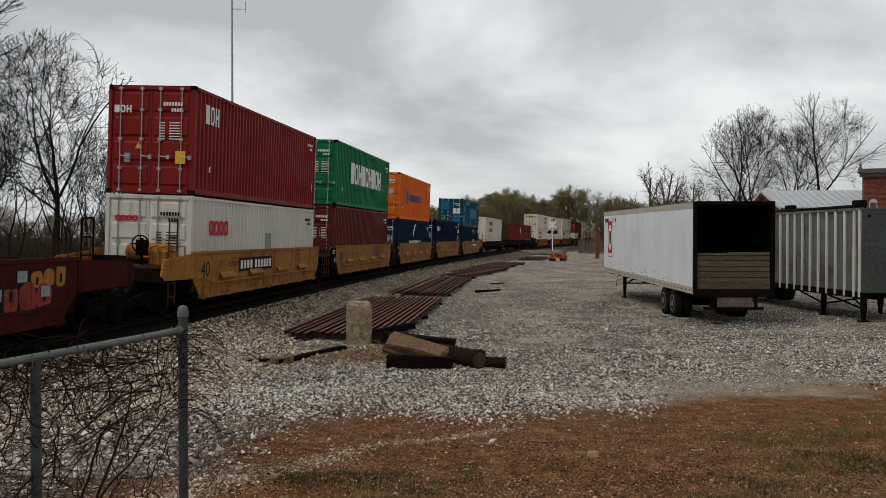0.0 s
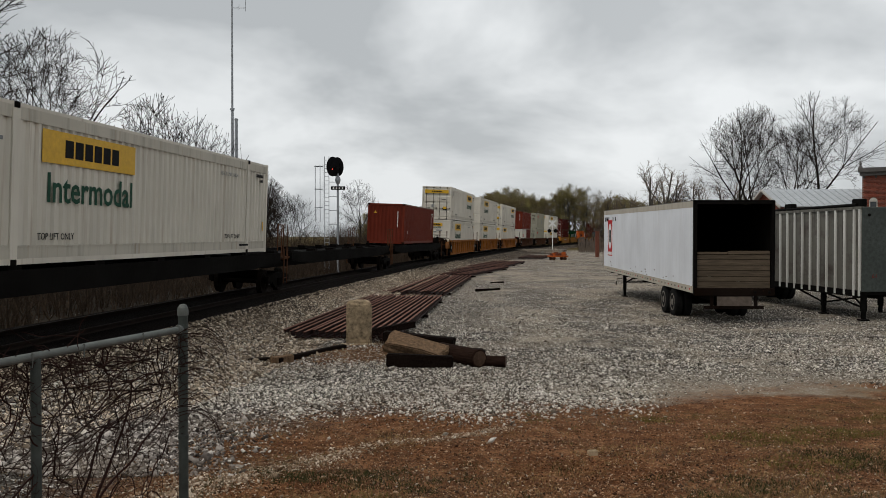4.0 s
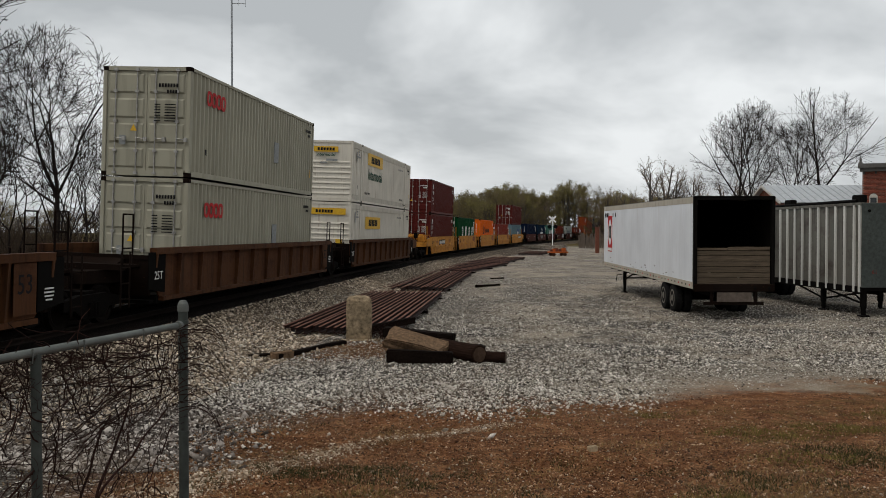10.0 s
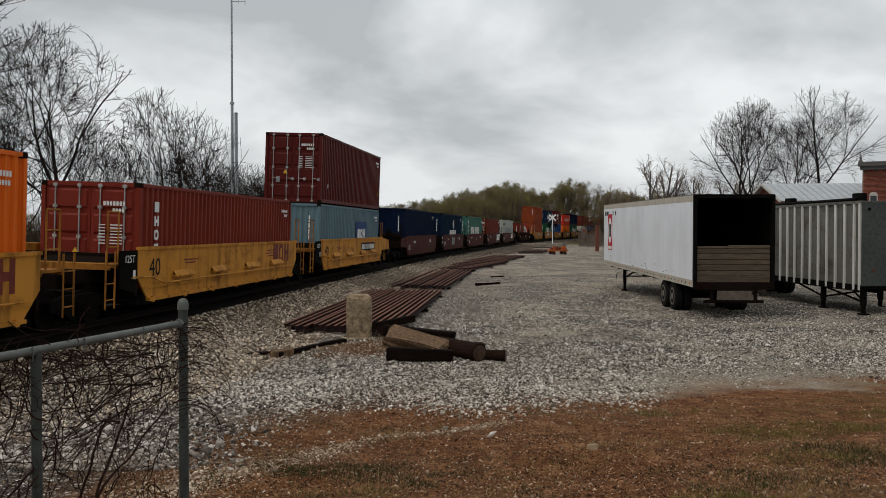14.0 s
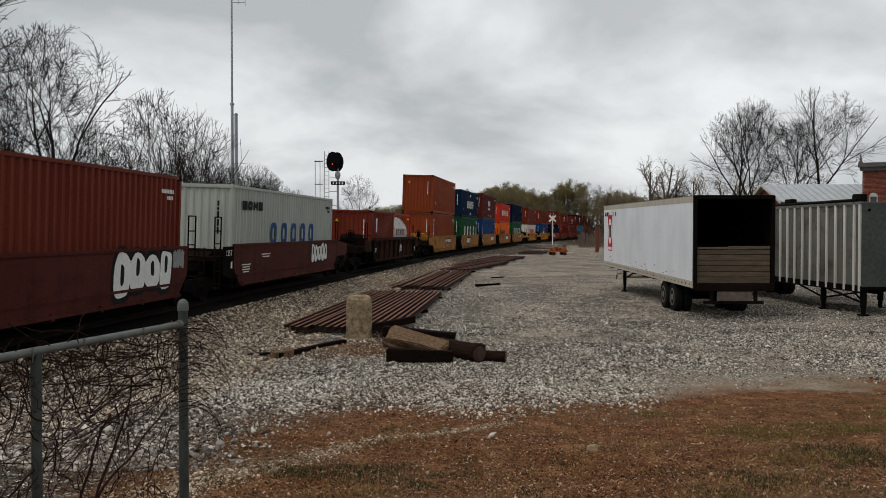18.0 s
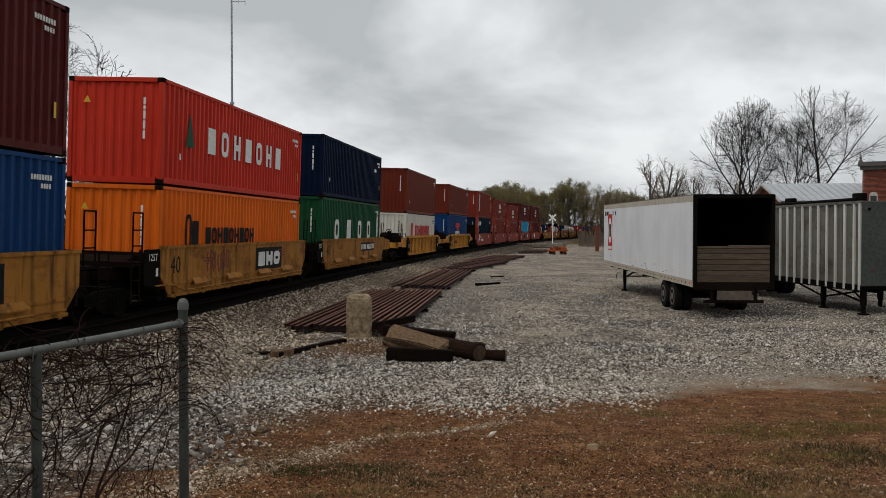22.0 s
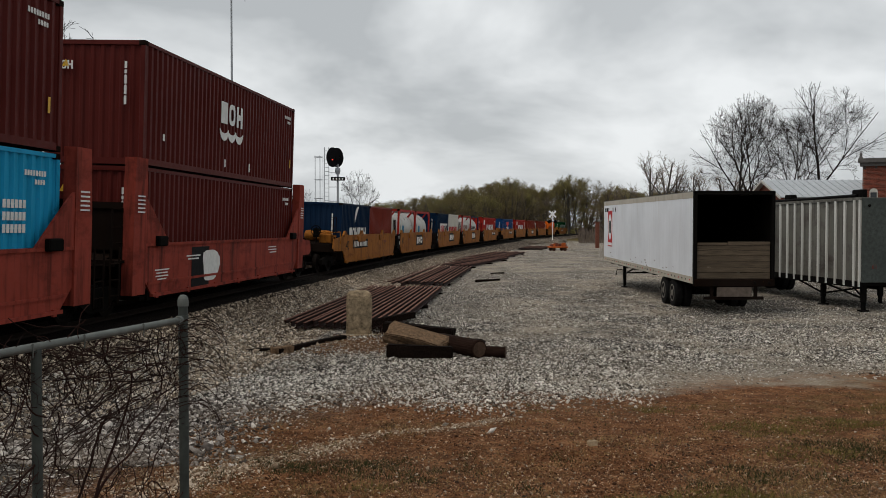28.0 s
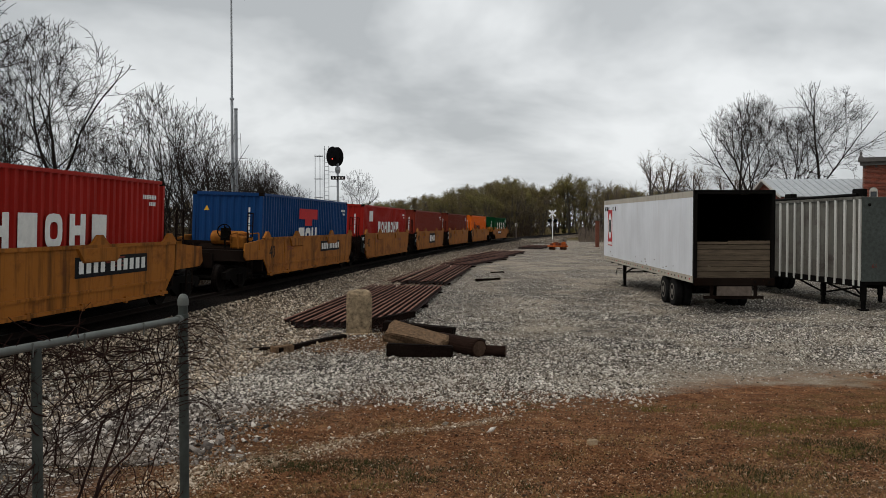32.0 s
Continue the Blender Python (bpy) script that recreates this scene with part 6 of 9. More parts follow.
run_of([376.2, 392.6, 408.7, 425.3, 441.5], "oxide", 16.3, 6.25, {1: tag_letters(5, -0.5, 1.12, 1.8, 0.8, 3, "mark_grey"), 2: lambda ob: on_sill(ob, "lettering", words("D", 0.34), "mark_white", 0.4, 1.15),
                                                                 3: several(tag_letters(8, 3.9, 1.12, 3.0, 1.0, 4), scrawl(9, 5.8, 1.35, 0.6, 0.5, "mark_grey")), 4: tag_letters(11, 3.4, 1.2, 2.4, 0.8, 5)})
run_of([462.1], "sooty", 18.0, 6.25, {0: scrawl(21, 1.6, 1.0, 1.6, 0.5)})
run_of([483.6, 500.4, 516.9, 533.4, 548.9], "yellow", 16.3, 6.25, {0: number_panel(7.5), 1: emblem_panel(4.6), 2: several(emblem_panel(8.6), scrawl(31, -2.4, 1.2, 1.6, 0.5, "mark_brown")),
                                                                   3: several(emblem_panel(8.1), scrawl(33, -2.6, 1.2, 1.6, 0.6, "mark_brown")), 4: number_panel(8.4)})
run_of([569.4], "ribyellow", 18.6, 6.25)
run_of([589.4], "ribyellow", 18.6, 6.25, {0: lambda ob: on_sill(ob, "stencil", bars_mesh(7, 0.14, 0.24, 0.06, "bar"), "mark_black", -3.2, 1.0, lift=0.102)})
run_of([609.3, 624.9, 640.5, 656.1, 671.8], "csx", 15.6, 6.25, {0: several(lambda ob: on_sill(ob, "stencil", bars_mesh(9, 0.17, 0.24, 0.06, "bar"), "mark_white", -2.5, 0.95), scrawl(41, -4.6, 1.25, 0.7, 0.6)),
                                                                3: several(lambda ob: on_sill(ob, "painted_panel", slab(4.9, 0.62), "mark_black", -0.7, 0.98, "black painted-over band"), pale_scrawl_patch(2.7, 1.0, 0.9, 0.75),
                                                                           lambda ob: scrawl(43, -1.9, 1.0, 1.7, 0.40, "mark_grey")(ob), lambda ob: tag_letters(47, 0.9, 0.98, 1.5, 0.5, 3, "car_red")(ob)), 4: pale_scrawl_patch(-2.2, 1.0, 1.2, 1.05)})
run_of([691.8, 706.4, 722.5, 737.8, 754.0], "guided", 15.6, 6.25, {0: number_panel(3.3), 1: emblem_panel(6.9), 2: emblem_panel(7.1), 3: emblem_panel(7.3), 4: number_panel(9.3)})
run_of([773.8, 789.6, 805.6, 821.6, 837.6], "guided", 15.9, 6.25, {0: number_panel(8.5), 2: emblem_panel(6.6)})
run_of([858.5], "guided", 18.0, 6.25, {0: number_panel(4.0)})


def flat_unit(s, pitch, lead, trail):
    """One unit of a low skeleton flat car: centre beam, side beams, cross arms and container pads."""
    ob = thing("flat_car", "black skeleton flat car unit with open deck", "railcar", group="flat cars of the train")
    e = pitch / 2 - 0.5
    part("centre_beam", kept(("centre", pitch), lambda: Shape().box(-0.3, 0.3, -e, e, 0.82, 1.35).box(-0.45, 0.45, -e, e, 1.28, 1.38).mesh("centre_beam")), "car_black", ob)
    beam = kept(("sidebeam", pitch), lambda: Shape().prism([(-e + 0.2, 1.15), (-e + 0.2, 1.45), (e - 0.2, 1.45), (e - 0.2, 1.15), (e - 3.0, 0.98), (-e + 3.0, 0.98)], -0.06, 0.06).mesh("side_beam"))
    for sx in (-1, 1):
        part("side_beam", beam, "car_black", ob, at=(sx * 1.28, 0, 0))
    arm = kept("arm", lambda: Shape().box(-1.25, 1.25, -0.14, 0.14, 1.12, 1.40).mesh("cross_arm"))
    pad = kept("pad", lambda: Shape().box(-0.18, 0.18, -0.2, 0.2, 1.40, 1.52).mesh("container_pad"))
    for y in (-e + 0.5, -6.0, -3.0, 0, 3.0, 6.0, e - 0.5):
        part("cross_arm", arm, "car_black", ob, at=(0, y, 0))
        for sx in (-1, 1):
            part("container_pad", pad, "iron", ob, at=(sx * 1.08, y, 0))
    for sy in (-1, 1):
        rails_and_steps(ob, sy * (e - 0.6), "car_dark", sy)
    truck_at(ob, -pitch / 2 if not lead else -pitch / 2 + 1.1)
    if trail:
        truck_at(ob, pitch / 2 - 1.1)
        coupler(ob, pitch / 2 - 0.5, 1)
    if lead:
        coupler(ob, -pitch / 2 + 0.5, -1)
        brake_gear(ob, -e + 0.2)
    TRAIN.append((ob, s, 0.0))


flat_unit(92.8, 20.6, True, False)
flat_unit(113.4, 20.6, False, False)
flat_unit(134.3, 20.6, False, True)


# ---- loose rails, timbers and stone in the yard ----
def rail_mesh(length):
    prof = [(-0.036, 0.17), (0.036, 0.17), (0.038, 0.135), (0.010, 0.122), (0.009, 0.035), (0.068, 0.018), (0.070, 0), (-0.070, 0), (-0.068, 0.018), (-0.009, 0.035), (-0.010, 0.122), (-0.038, 0.135)]
    n = len(prof)
    v = [(x, y, z) for y in (0, length) for x, z in prof]
    f = [tuple(range(n)), tuple(range(2 * n - 1, n - 1, -1))] + [(i, n + i, n + (i + 1) % n, (i + 1) % n) for i in range(n)]
    return Shape().add(v, f).mesh("loose_rail")


def rail_stack(near_left, near_right, far_left, n, base, seed, ragged=0.3):
    """Old rails laid side by side on timber bearers."""
    rnd = random.Random(seed)
    a, b, c = Vector((*near_left, 0)), Vector((*near_right, 0)), Vector((*far_left, 0))
    length, across = (c - a).length, (b - a) / (n - 1)
    turn = -math.degrees(math.atan2((c - a).x, (c - a).y))
    me = kept(("looserail", round(length, 1)), lambda: rail_mesh(length))
    for i in range(n):
        p = a + across * i
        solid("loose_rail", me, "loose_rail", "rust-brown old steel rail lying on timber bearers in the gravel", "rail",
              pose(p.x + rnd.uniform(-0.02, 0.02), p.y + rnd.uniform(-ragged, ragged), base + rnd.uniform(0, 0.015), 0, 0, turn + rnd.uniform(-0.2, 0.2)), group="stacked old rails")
    along = (c - a).normalized()
    w = (b - a).length
    for k in (0.10, 0.5, 0.9):
        p = (a + b) / 2 + along * (length * k)
        sh = kept(("bearer", round(w, 1)), lambda: Shape().chamfered(-w / 2 - 0.05, w / 2 + 0.15, -0.11, 0.11, 0, base - YARD + 0.06, 0.02).mesh("timber_bearer"))
        solid("timber_bearer", sh, "tie", "dark timber bearer under the stacked rails", "timber", pose(p.x, p.y, YARD - 0.06, 0, 0, math.degrees(math.atan2(across.y, across.x))), group="bearers under the rails")


TOP = -0.55
rail_stack((-4.30, 23.7), (-1.30, 23.2), (-3.05, 38.2), 16, TOP - 0.17, 1)
rail_stack((-3.40, 41.2), (0.03, 40.4), (-1.65, 58.0), 17, TOP - 0.17, 2, 0.7)
rail_stack((-1.75, 60.0), (1.70, 58.6), (2.0, 74.6), 14, TOP - 0.17, 3, 0.7)
rail_stack((1.90, 75.2), (4.9, 74.2), (5.3, 91.0), 12, TOP - 0.17, 4, 0.7)
rail_stack((8.9, 104.0), (11.6, 104.0), (11.8, 118.0), 8, TOP - 0.17, 5)


def worn_block(name, size, material, label, category, m, seed, group="", cuts=6, amount=0.02):
    """A rough block with knocked corners."""
    rnd = random.Random(seed)
    sx, sy, sz = size
    bm = bmesh.new()
    bmesh.ops.create_cube(bm, size=1.0)
    bmesh.ops.scale(bm, vec=size, verts=bm.verts)
    bmesh.ops.translate(bm, vec=(0, 0, sz / 2), verts=bm.verts)
    bmesh.ops.bevel(bm, geom=list(bm.edges), offset=min(size) * 0.09, segments=2, affect="EDGES")
    bmesh.ops.subdivide_edges(bm, edges=list(bm.edges), cuts=2, use_grid_fill=True)
    for v in bm.verts:
        d = noise.noise_vector(v.co * 5.0 + Vector((seed, 0, 0)))
        v.co += d * amount
    me = bpy.data.meshes.new(name)
    bm.to_mesh(me)
    bm.free()
    return solid(name, me, material, label, category, m, group)


# concrete marker: square shaft with a rounded, chipped head on a low plinth
def marker():
    sh = Shape()
    w, d = 0.33, 0.30
    rings = [(w, d, 0.0), (w, d, 0.30), (w * 0.99, d * 0.99, 0.98), (w * 0.95, d * 0.95, 1.06), (w * 0.82, d * 0.82, 1.13), (w * 0.62, d * 0.62, 1.165)]
    c = 0.05
    v = []
    for a, b, z in rings:
        v += [(-a + c, -b, z), (a - c, -b, z), (a, -b + c, z), (a, b - c, z), (a - c, b, z), (-a + c, b, z), (-a, b - c, z), (-a, -b + c, z)]
    f = [tuple(range(7, -1, -1)), tuple(range(40, 48))]
    for k in range(5):
        f += [(k * 8 + i, k * 8 + (i + 1) % 8, k * 8 + 8 + (i + 1) % 8, k * 8 + 8 + i) for i in range(8)]
    sh.add(v, f)
    bm = bmesh.new()
    me = sh.mesh("concrete_marker")
    bm.from_mesh(me)
    bmesh.ops.subdivide_edges(bm, edges=list(bm.edges), cuts=2, use_grid_fill=True)
    for p in bm.verts:
        p.co += noise.noise_vector(p.co * 7) * 0.012
    bm.to_mesh(me)
    bm.free()
    return me


ob = thing("concrete_marker", "weathered buff concrete post with a chipped rounded head on a plinth", "concrete post", pose(-2.19, 22.9, YARD - 0.03, 0, 0, 6))
part("shaft", marker(), "concrete", ob)
part("plinth", Shape().chamfered(-0.48, 0.80, -0.45, 0.42, 0, 0.07, 0.02).mesh("plinth"), "concrete", ob, at=(0, 0, -0.005))

TIE_LABEL = "dark creosoted railway timber with split ends lying on gravel"
worn_block("timber", (1.42, 0.26, 0.29), "tie", TIE_LABEL, "timber", pose(-0.50, 18.75, YARD - 0.02, 0, 2, -3), 11, "old timbers")
worn_block("timber", (1.9, 0.25, 0.24), "tie", TIE_LABEL, "timber", pose(-0.60, 21.6, YARD + 0.14, 3, 3, -24), 12, "old timbers")
worn_block("timber", (2.2, 0.25, 0.22), "tie", TIE_LABEL, "timber", pose(-0.1, 20.3, YARD - 0.01, 0, 0, -20), 13, "old timbers")
worn_block("timber", (2.75, 0.13, 0.12), "tie", TIE_LABEL, "timber", pose(-3.05, 20.6, YARD - 0.01, 0, 0, 64), 14, "old timbers")
worn_block("timber", (1.3, 0.2, 0.16), "tie", TIE_LABEL, "timber", pose(-1.35, 23.0, YARD + 0.3, 0, -8, 24), 15, "old timbers")
worn_block("timber", (1.0, 0.14, 0.12), "tie", "short dark broken timber lying on gravel", "timber", pose(0.45, 21.0, YARD, 0, 0, -8), 16, "old timbers")
worn_block("timber", (1.1, 0.16, 0.08), "tie", "short dark broken timber lying on gravel", "timber", pose(-4.2, 19.6, YARD - 0.01, 0, 0, 30), 17, "old timbers")
worn_block("timber", (1.6, 0.16, 0.12), "tie", "short dark broken timber lying on gravel", "timber", pose(2.3, 45.0, YARD - 0.01, 0, 0, 38), 18, "old timbers")
worn_block("timber", (1.2, 0.16, 0.10), "tie", "short dark broken timber lying on gravel", "timber", pose(3.2, 52.0, YARD - 0.01, 0, 0, 50), 19, "old timbers")
worn_block("concrete_chunk", (1.35, 0.55, 0.30), "rubble", "broken slab of pitted concrete leaning on dark timbers", "rubble", pose(-0.60, 19.45, YARD + 0.19, 22, 13, -14), 21, amount=0.075)
worn_block("concrete_chunk", (0.45, 0.3, 0.14), "rubble", "small broken lump of concrete on gravel", "rubble", pose(-3.6, 19.6, YARD - 0.02, 0, 0, 40), 22, amount=0.04)
ob = thing("log", "thick dark round timber pile with a ringed cut end", "log", pose(0.36, 19.30, YARD + 0.19, 0, 0, -56))
part("bark", Shape().lathe([(0.19, -0.75), (0.205, -0.72), (0.20, 0.0), (0.205, 0.72), (0.19, 0.75)], "x", 22).mesh("bark", False), "log", ob)
part("cut_end", Shape().lathe([(0.165, 0.75), (0.16, 0.757), (0.05, 0.757)], "x", 18).mesh("cut_end"), "cut_wood", ob, "pale ringed cut end")
ob = thing("log", "short dark round timber offcut lying on gravel", "log", pose(1.02, 18.85, YARD + 0.11, 0, 0, -14))
part("bark", Shape().lathe([(0.12, -0.33), (0.13, -0.3), (0.125, 0.3), (0.115, 0.33)], "x", 18).mesh("bark"), "log", ob)
part("cut_end", Shape().lathe([(0.11, 0.33), (0.105, 0.336), (0.03, 0.336)], "x", 16).mesh("cut_end"), "cut_wood", ob, "pale ringed cut end")

# ---- fence with vines ----
P1, P2 = Vector((-1.69, 5.70)), Vector((-2.045, 4.40))
STEP = P2 - P1
fence = thing("pipe_fence", "galvanised pipe fence overgrown with dry leafless vines", "fence")


def fence_post(p, r, top, cap):
    z0 = float(ground_z(p.x, p.y)) - 0.1
    sh = Shape().lathe([(r, z0), (r, top - (0.05 if cap else 0))], "z", 18, (p.x, p.y, 0))
    po = part("post", sh.mesh("post", False), "galv_dark", fence, "weathered dark grey pipe post")
    if cap:
        part("post_cap", Shape().lathe([(r * 1.15, top - 0.06), (r * 1.15, top - 0.03), (r * 1.05, top - 0.01), (r * 0.7, top + 0.008), (r * 0.2, top + 0.014)], "z", 18, (p.x, p.y, 0)).mesh("post_cap"), "galv", po)
        for z in (top - 0.13, top - 0.45, top - 0.85):
            part("clamp", Shape().lathe([(r * 1.12, z - 0.012), (r * 1.12, z + 0.012)], "z", 16, (p.x, p.y, 0)).mesh("clamp"), "galv_dark", po)


RAIL_Z = 1.405
fence_post(P1, 0.031, 1.553, True)
fence_post(P2, 0.026, RAIL_Z - 0.01, False)
fence_post(P2 + STEP * 1.0, 0.026, RAIL_Z - 0.01, False)
end = P2 + STEP * 1.6
part("top_rail", Shape().tube((P1.x, P1.y, RAIL_Z), (end.x, end.y, RAIL_Z), 0.0215, n=16).mesh("top_rail"), "galv", fence, "pale galvanised top rail")
part("rail_end", Shape().lathe([(0.028, -0.04), (0.028, 0.03), (0.02, 0.045)], "y", 14, (P1.x - 0.012, P1.y - 0.04, RAIL_Z)).mesh("rail_end"), "galv", fence)
for k in (0.35, 0.75, 1.04, 1.3):
    p = P1 + STEP * k
    part("wire_tie", Shape().tube((p.x - 0.024, p.y, RAIL_Z - 0.03), (p.x + 0.024, p.y, RAIL_Z + 0.024), 0.0035, n=5).tube((p.x + 0.026, p.y, RAIL_Z + 0.022), (p.x + 0.022, p.y, RAIL_Z - 0.05), 0.0035, n=5).mesh("wire_tie"), "galv", fence)


def strand(pts, r0, r1, sides=4):
    """A thin tapered twig through points."""
    v, f = [], []
    n = len(pts)
    for k, p in enumerate(pts):
        d = (pts[min(k + 1, n - 1)] - pts[max(k - 1, 0)]).normalized()
        u = d.cross(Vector((0.3, 0.2, 0.93))).normalized()
        w = d.cross(u)
        r = r0 + (r1 - r0) * k / (n - 1)
        for i in range(sides):
            a = i * math.tau / sides
            v.append(tuple(p + u * (r * math.cos(a)) + w * (r * math.sin(a))))
    for k in range(n - 1):
        f += [(k * sides + i, k * sides + (i + 1) % sides, k * sides + sides + (i + 1) % sides, k * sides + sides + i) for i in range(sides)]
    return v, f


def vines():
    rnd = random.Random(77)
    V, F = [], []

    def put(pts, r0, r1):
        v, f = strand(pts, r0, r1)
        n = len(V)
        V.extend(v)
        F.extend([tuple(i + n for i in q) for q in f])

    def at(k, z, out=0.0):
        p = P1 + STEP * k
        nrm = Vector((STEP.y, -STEP.x)).normalized()
        return Vector((p.x + nrm.x * out, p.y + nrm.y * out, z))
    # wandering strands in the plane of the fence
    for i in range(320):
        k, z = rnd.uniform(0.0, 1.7), 1.38 - 1.5 * rnd.random() ** 1.4
        a = rnd.choice((rnd.uniform(0.6, 2.4), rnd.uniform(-0.5, 0.5), rnd.uniform(2.7, 3.6), rnd.uniform(-2.2, -0.9)))
        pts, o = [], rnd.uniform(-0.06, 0.06)
        for j in range(rnd.randint(8, 22)):
            pts.append(at(k, z, o))
            step = 0.045
            k += step * math.cos(a) / STEP.length
            z += step * math.sin(a)
            o += rnd.uniform(-0.014, 0.014)
            a += rnd.uniform(-0.85, 0.85)
            if z > 1.38:
                a, z = -abs(a), 1.38
            k = max(-0.12, k)
        if len(pts) > 3:
            r = rnd.choice((0.0016, 0.0019, 0.0023, 0.003, 0.0045))
            put(pts, r, r * 0.5)
    # a few thick stems near the second post
    for i in range(7):
        k, z, a = rnd.uniform(0.75, 1.6), -0.15, rnd.uniform(1.2, 2.0)
        pts, o = [], rnd.uniform(-0.05, 0.05)
        for j in range(26):
            pts.append(at(k, z, o))
            k += 0.06 * math.cos(a) / STEP.length
            z += 0.06 * math.sin(a)
            a += rnd.uniform(-0.25, 0.25)
            if z > 1.36:
                break
        put(pts, 0.012, 0.005)
    # level runners tangled about half way up
    for i in range(26):
        k, z, a = rnd.uniform(0.0, 0.5), 1.12 + rnd.uniform(-0.16, 0.20), rnd.uniform(-0.25, 0.25)
        pts, o = [], rnd.uniform(-0.05, 0.08)
        for j in range(rnd.randint(14, 30)):
            pts.append(at(k, z, o))
            k += 0.05 / STEP.length
            z += 0.05 * math.sin(a)
            a = a * 0.9 + rnd.uniform(-0.25, 0.25)
            o += rnd.uniform(-0.01, 0.01)
        put(pts, 0.0045, 0.0022)
    # arching sprays past the end post
    for i in range(26):
        z0 = rnd.uniform(0.85, 1.38)
        p, a = at(rnd.uniform(0.0, 0.12), z0, rnd.uniform(-0.03, 0.03)), rnd.uniform(0.1, 1.0)
        pts = []
        for j in range(rnd.randint(7, 15)):
            pts.append(p.copy())
            p = p + Vector((0.036 * math.cos(a), rnd.uniform(-0.012, 0.02), 0.036 * math.sin(a)))
            a -= rnd.uniform(0.06, 0.30)
            if a < -1.6:
                a = -1.6
        put(pts, 0.0028, 0.0015)
    # stragglers over the top rail
    for i in range(14):
        k = rnd.uniform(0.4, 1.7)
        p, a = at(k, 1.40, rnd.uniform(-0.02, 0.02)), rnd.uniform(0.0, 3.1)
        pts = []
        for j in range(rnd.randint(4, 9)):
            pts.append(p.copy())
            p = p + Vector((-STEP.normalized().x * 0.03 * math.cos(a), -STEP.normalized().y * 0.03 * math.cos(a), 0.03 * math.sin(a)))
            a += rnd.uniform(-0.5, 0.5)
        put(pts, 0.003, 0.0015)
    return raw_mesh("vines", V, F)


solid("vines", vines(), "vine", "tangle of dry brown leafless vines on the pipe fence", "vine", kind="stuff")


def weeds():
    """Dead brown stalks leaning over the rail ends."""
    rnd = random.Random(52)
    V, F = [], []
    for i in range(110):
        p = Vector((rnd.gauss(-1.35, 0.35), rnd.gauss(22.75, 0.3), YARD - 0.03))
        d = Vector((rnd.uniform(-0.8, 0.8), rnd.uniform(-0.8, 0.5), 1)).normalized()
        pts, step = [p], rnd.uniform(0.05, 0.13)
        for j in range(5):
            d = (d + Vector((rnd.uniform(-0.35, 0.35), rnd.uniform(-0.35, 0.35), -0.12))).normalized()
            pts.append(pts[-1] + d * step)
        v, f = strand(pts, 0.007, 0.004, 3)
        n = len(V)
        V.extend(v)
        F.extend([tuple(k + n for k in q) for q in f])
    return raw_mesh("weeds", V, F)


solid("weeds", weeds(), "vine", "dead brown weeds beside the concrete post", "weeds", kind="stuff")


# ---- semi-trailers ----
def dual_wheel(parent, x, y, sx, r=0.5):
    """Twin tyres on one hub; sx tells the outer side."""
    tyre = kept(("tyre", r), lambda: Shape().lathe([(r * 0.56, -0.13), (r * 0.80, -0.14), (r * 0.96, -0.12), (r, -0.08), (r, 0.08), (r * 0.96, 0.12), (r * 0.80, 0.14), (r * 0.56, 0.13)], "x", 30).mesh("tyre"))
    rim = kept(("rim", r), lambda: Shape().lathe([(r * 0.58, -0.10), (r * 0.60, 0.134), (r * 0.54, 0.145), (r * 0.48, 0.12), (r * 0.40, 0.06), (r * 0.26, 0.06), (r * 0.22, 0.14), (r * 0.08, 0.15)], "x", 24).mesh("rim"))
    hub = part("wheel", tyre, "rubber", parent, "black tyre", (x, y, r))
    part("rim", rim, "rim", hub, "dull steel rim", pose(0, 0, 0, 0, 0, 0 if sx > 0 else 180))
    inner = part("wheel", tyre, "rubber", parent, "black tyre", (x - sx * 0.31, y, r))
    part("rim", rim, "rim", inner, "dull steel rim", pose(0, 0, 0, 0, 0, 0 if sx > 0 else 180))


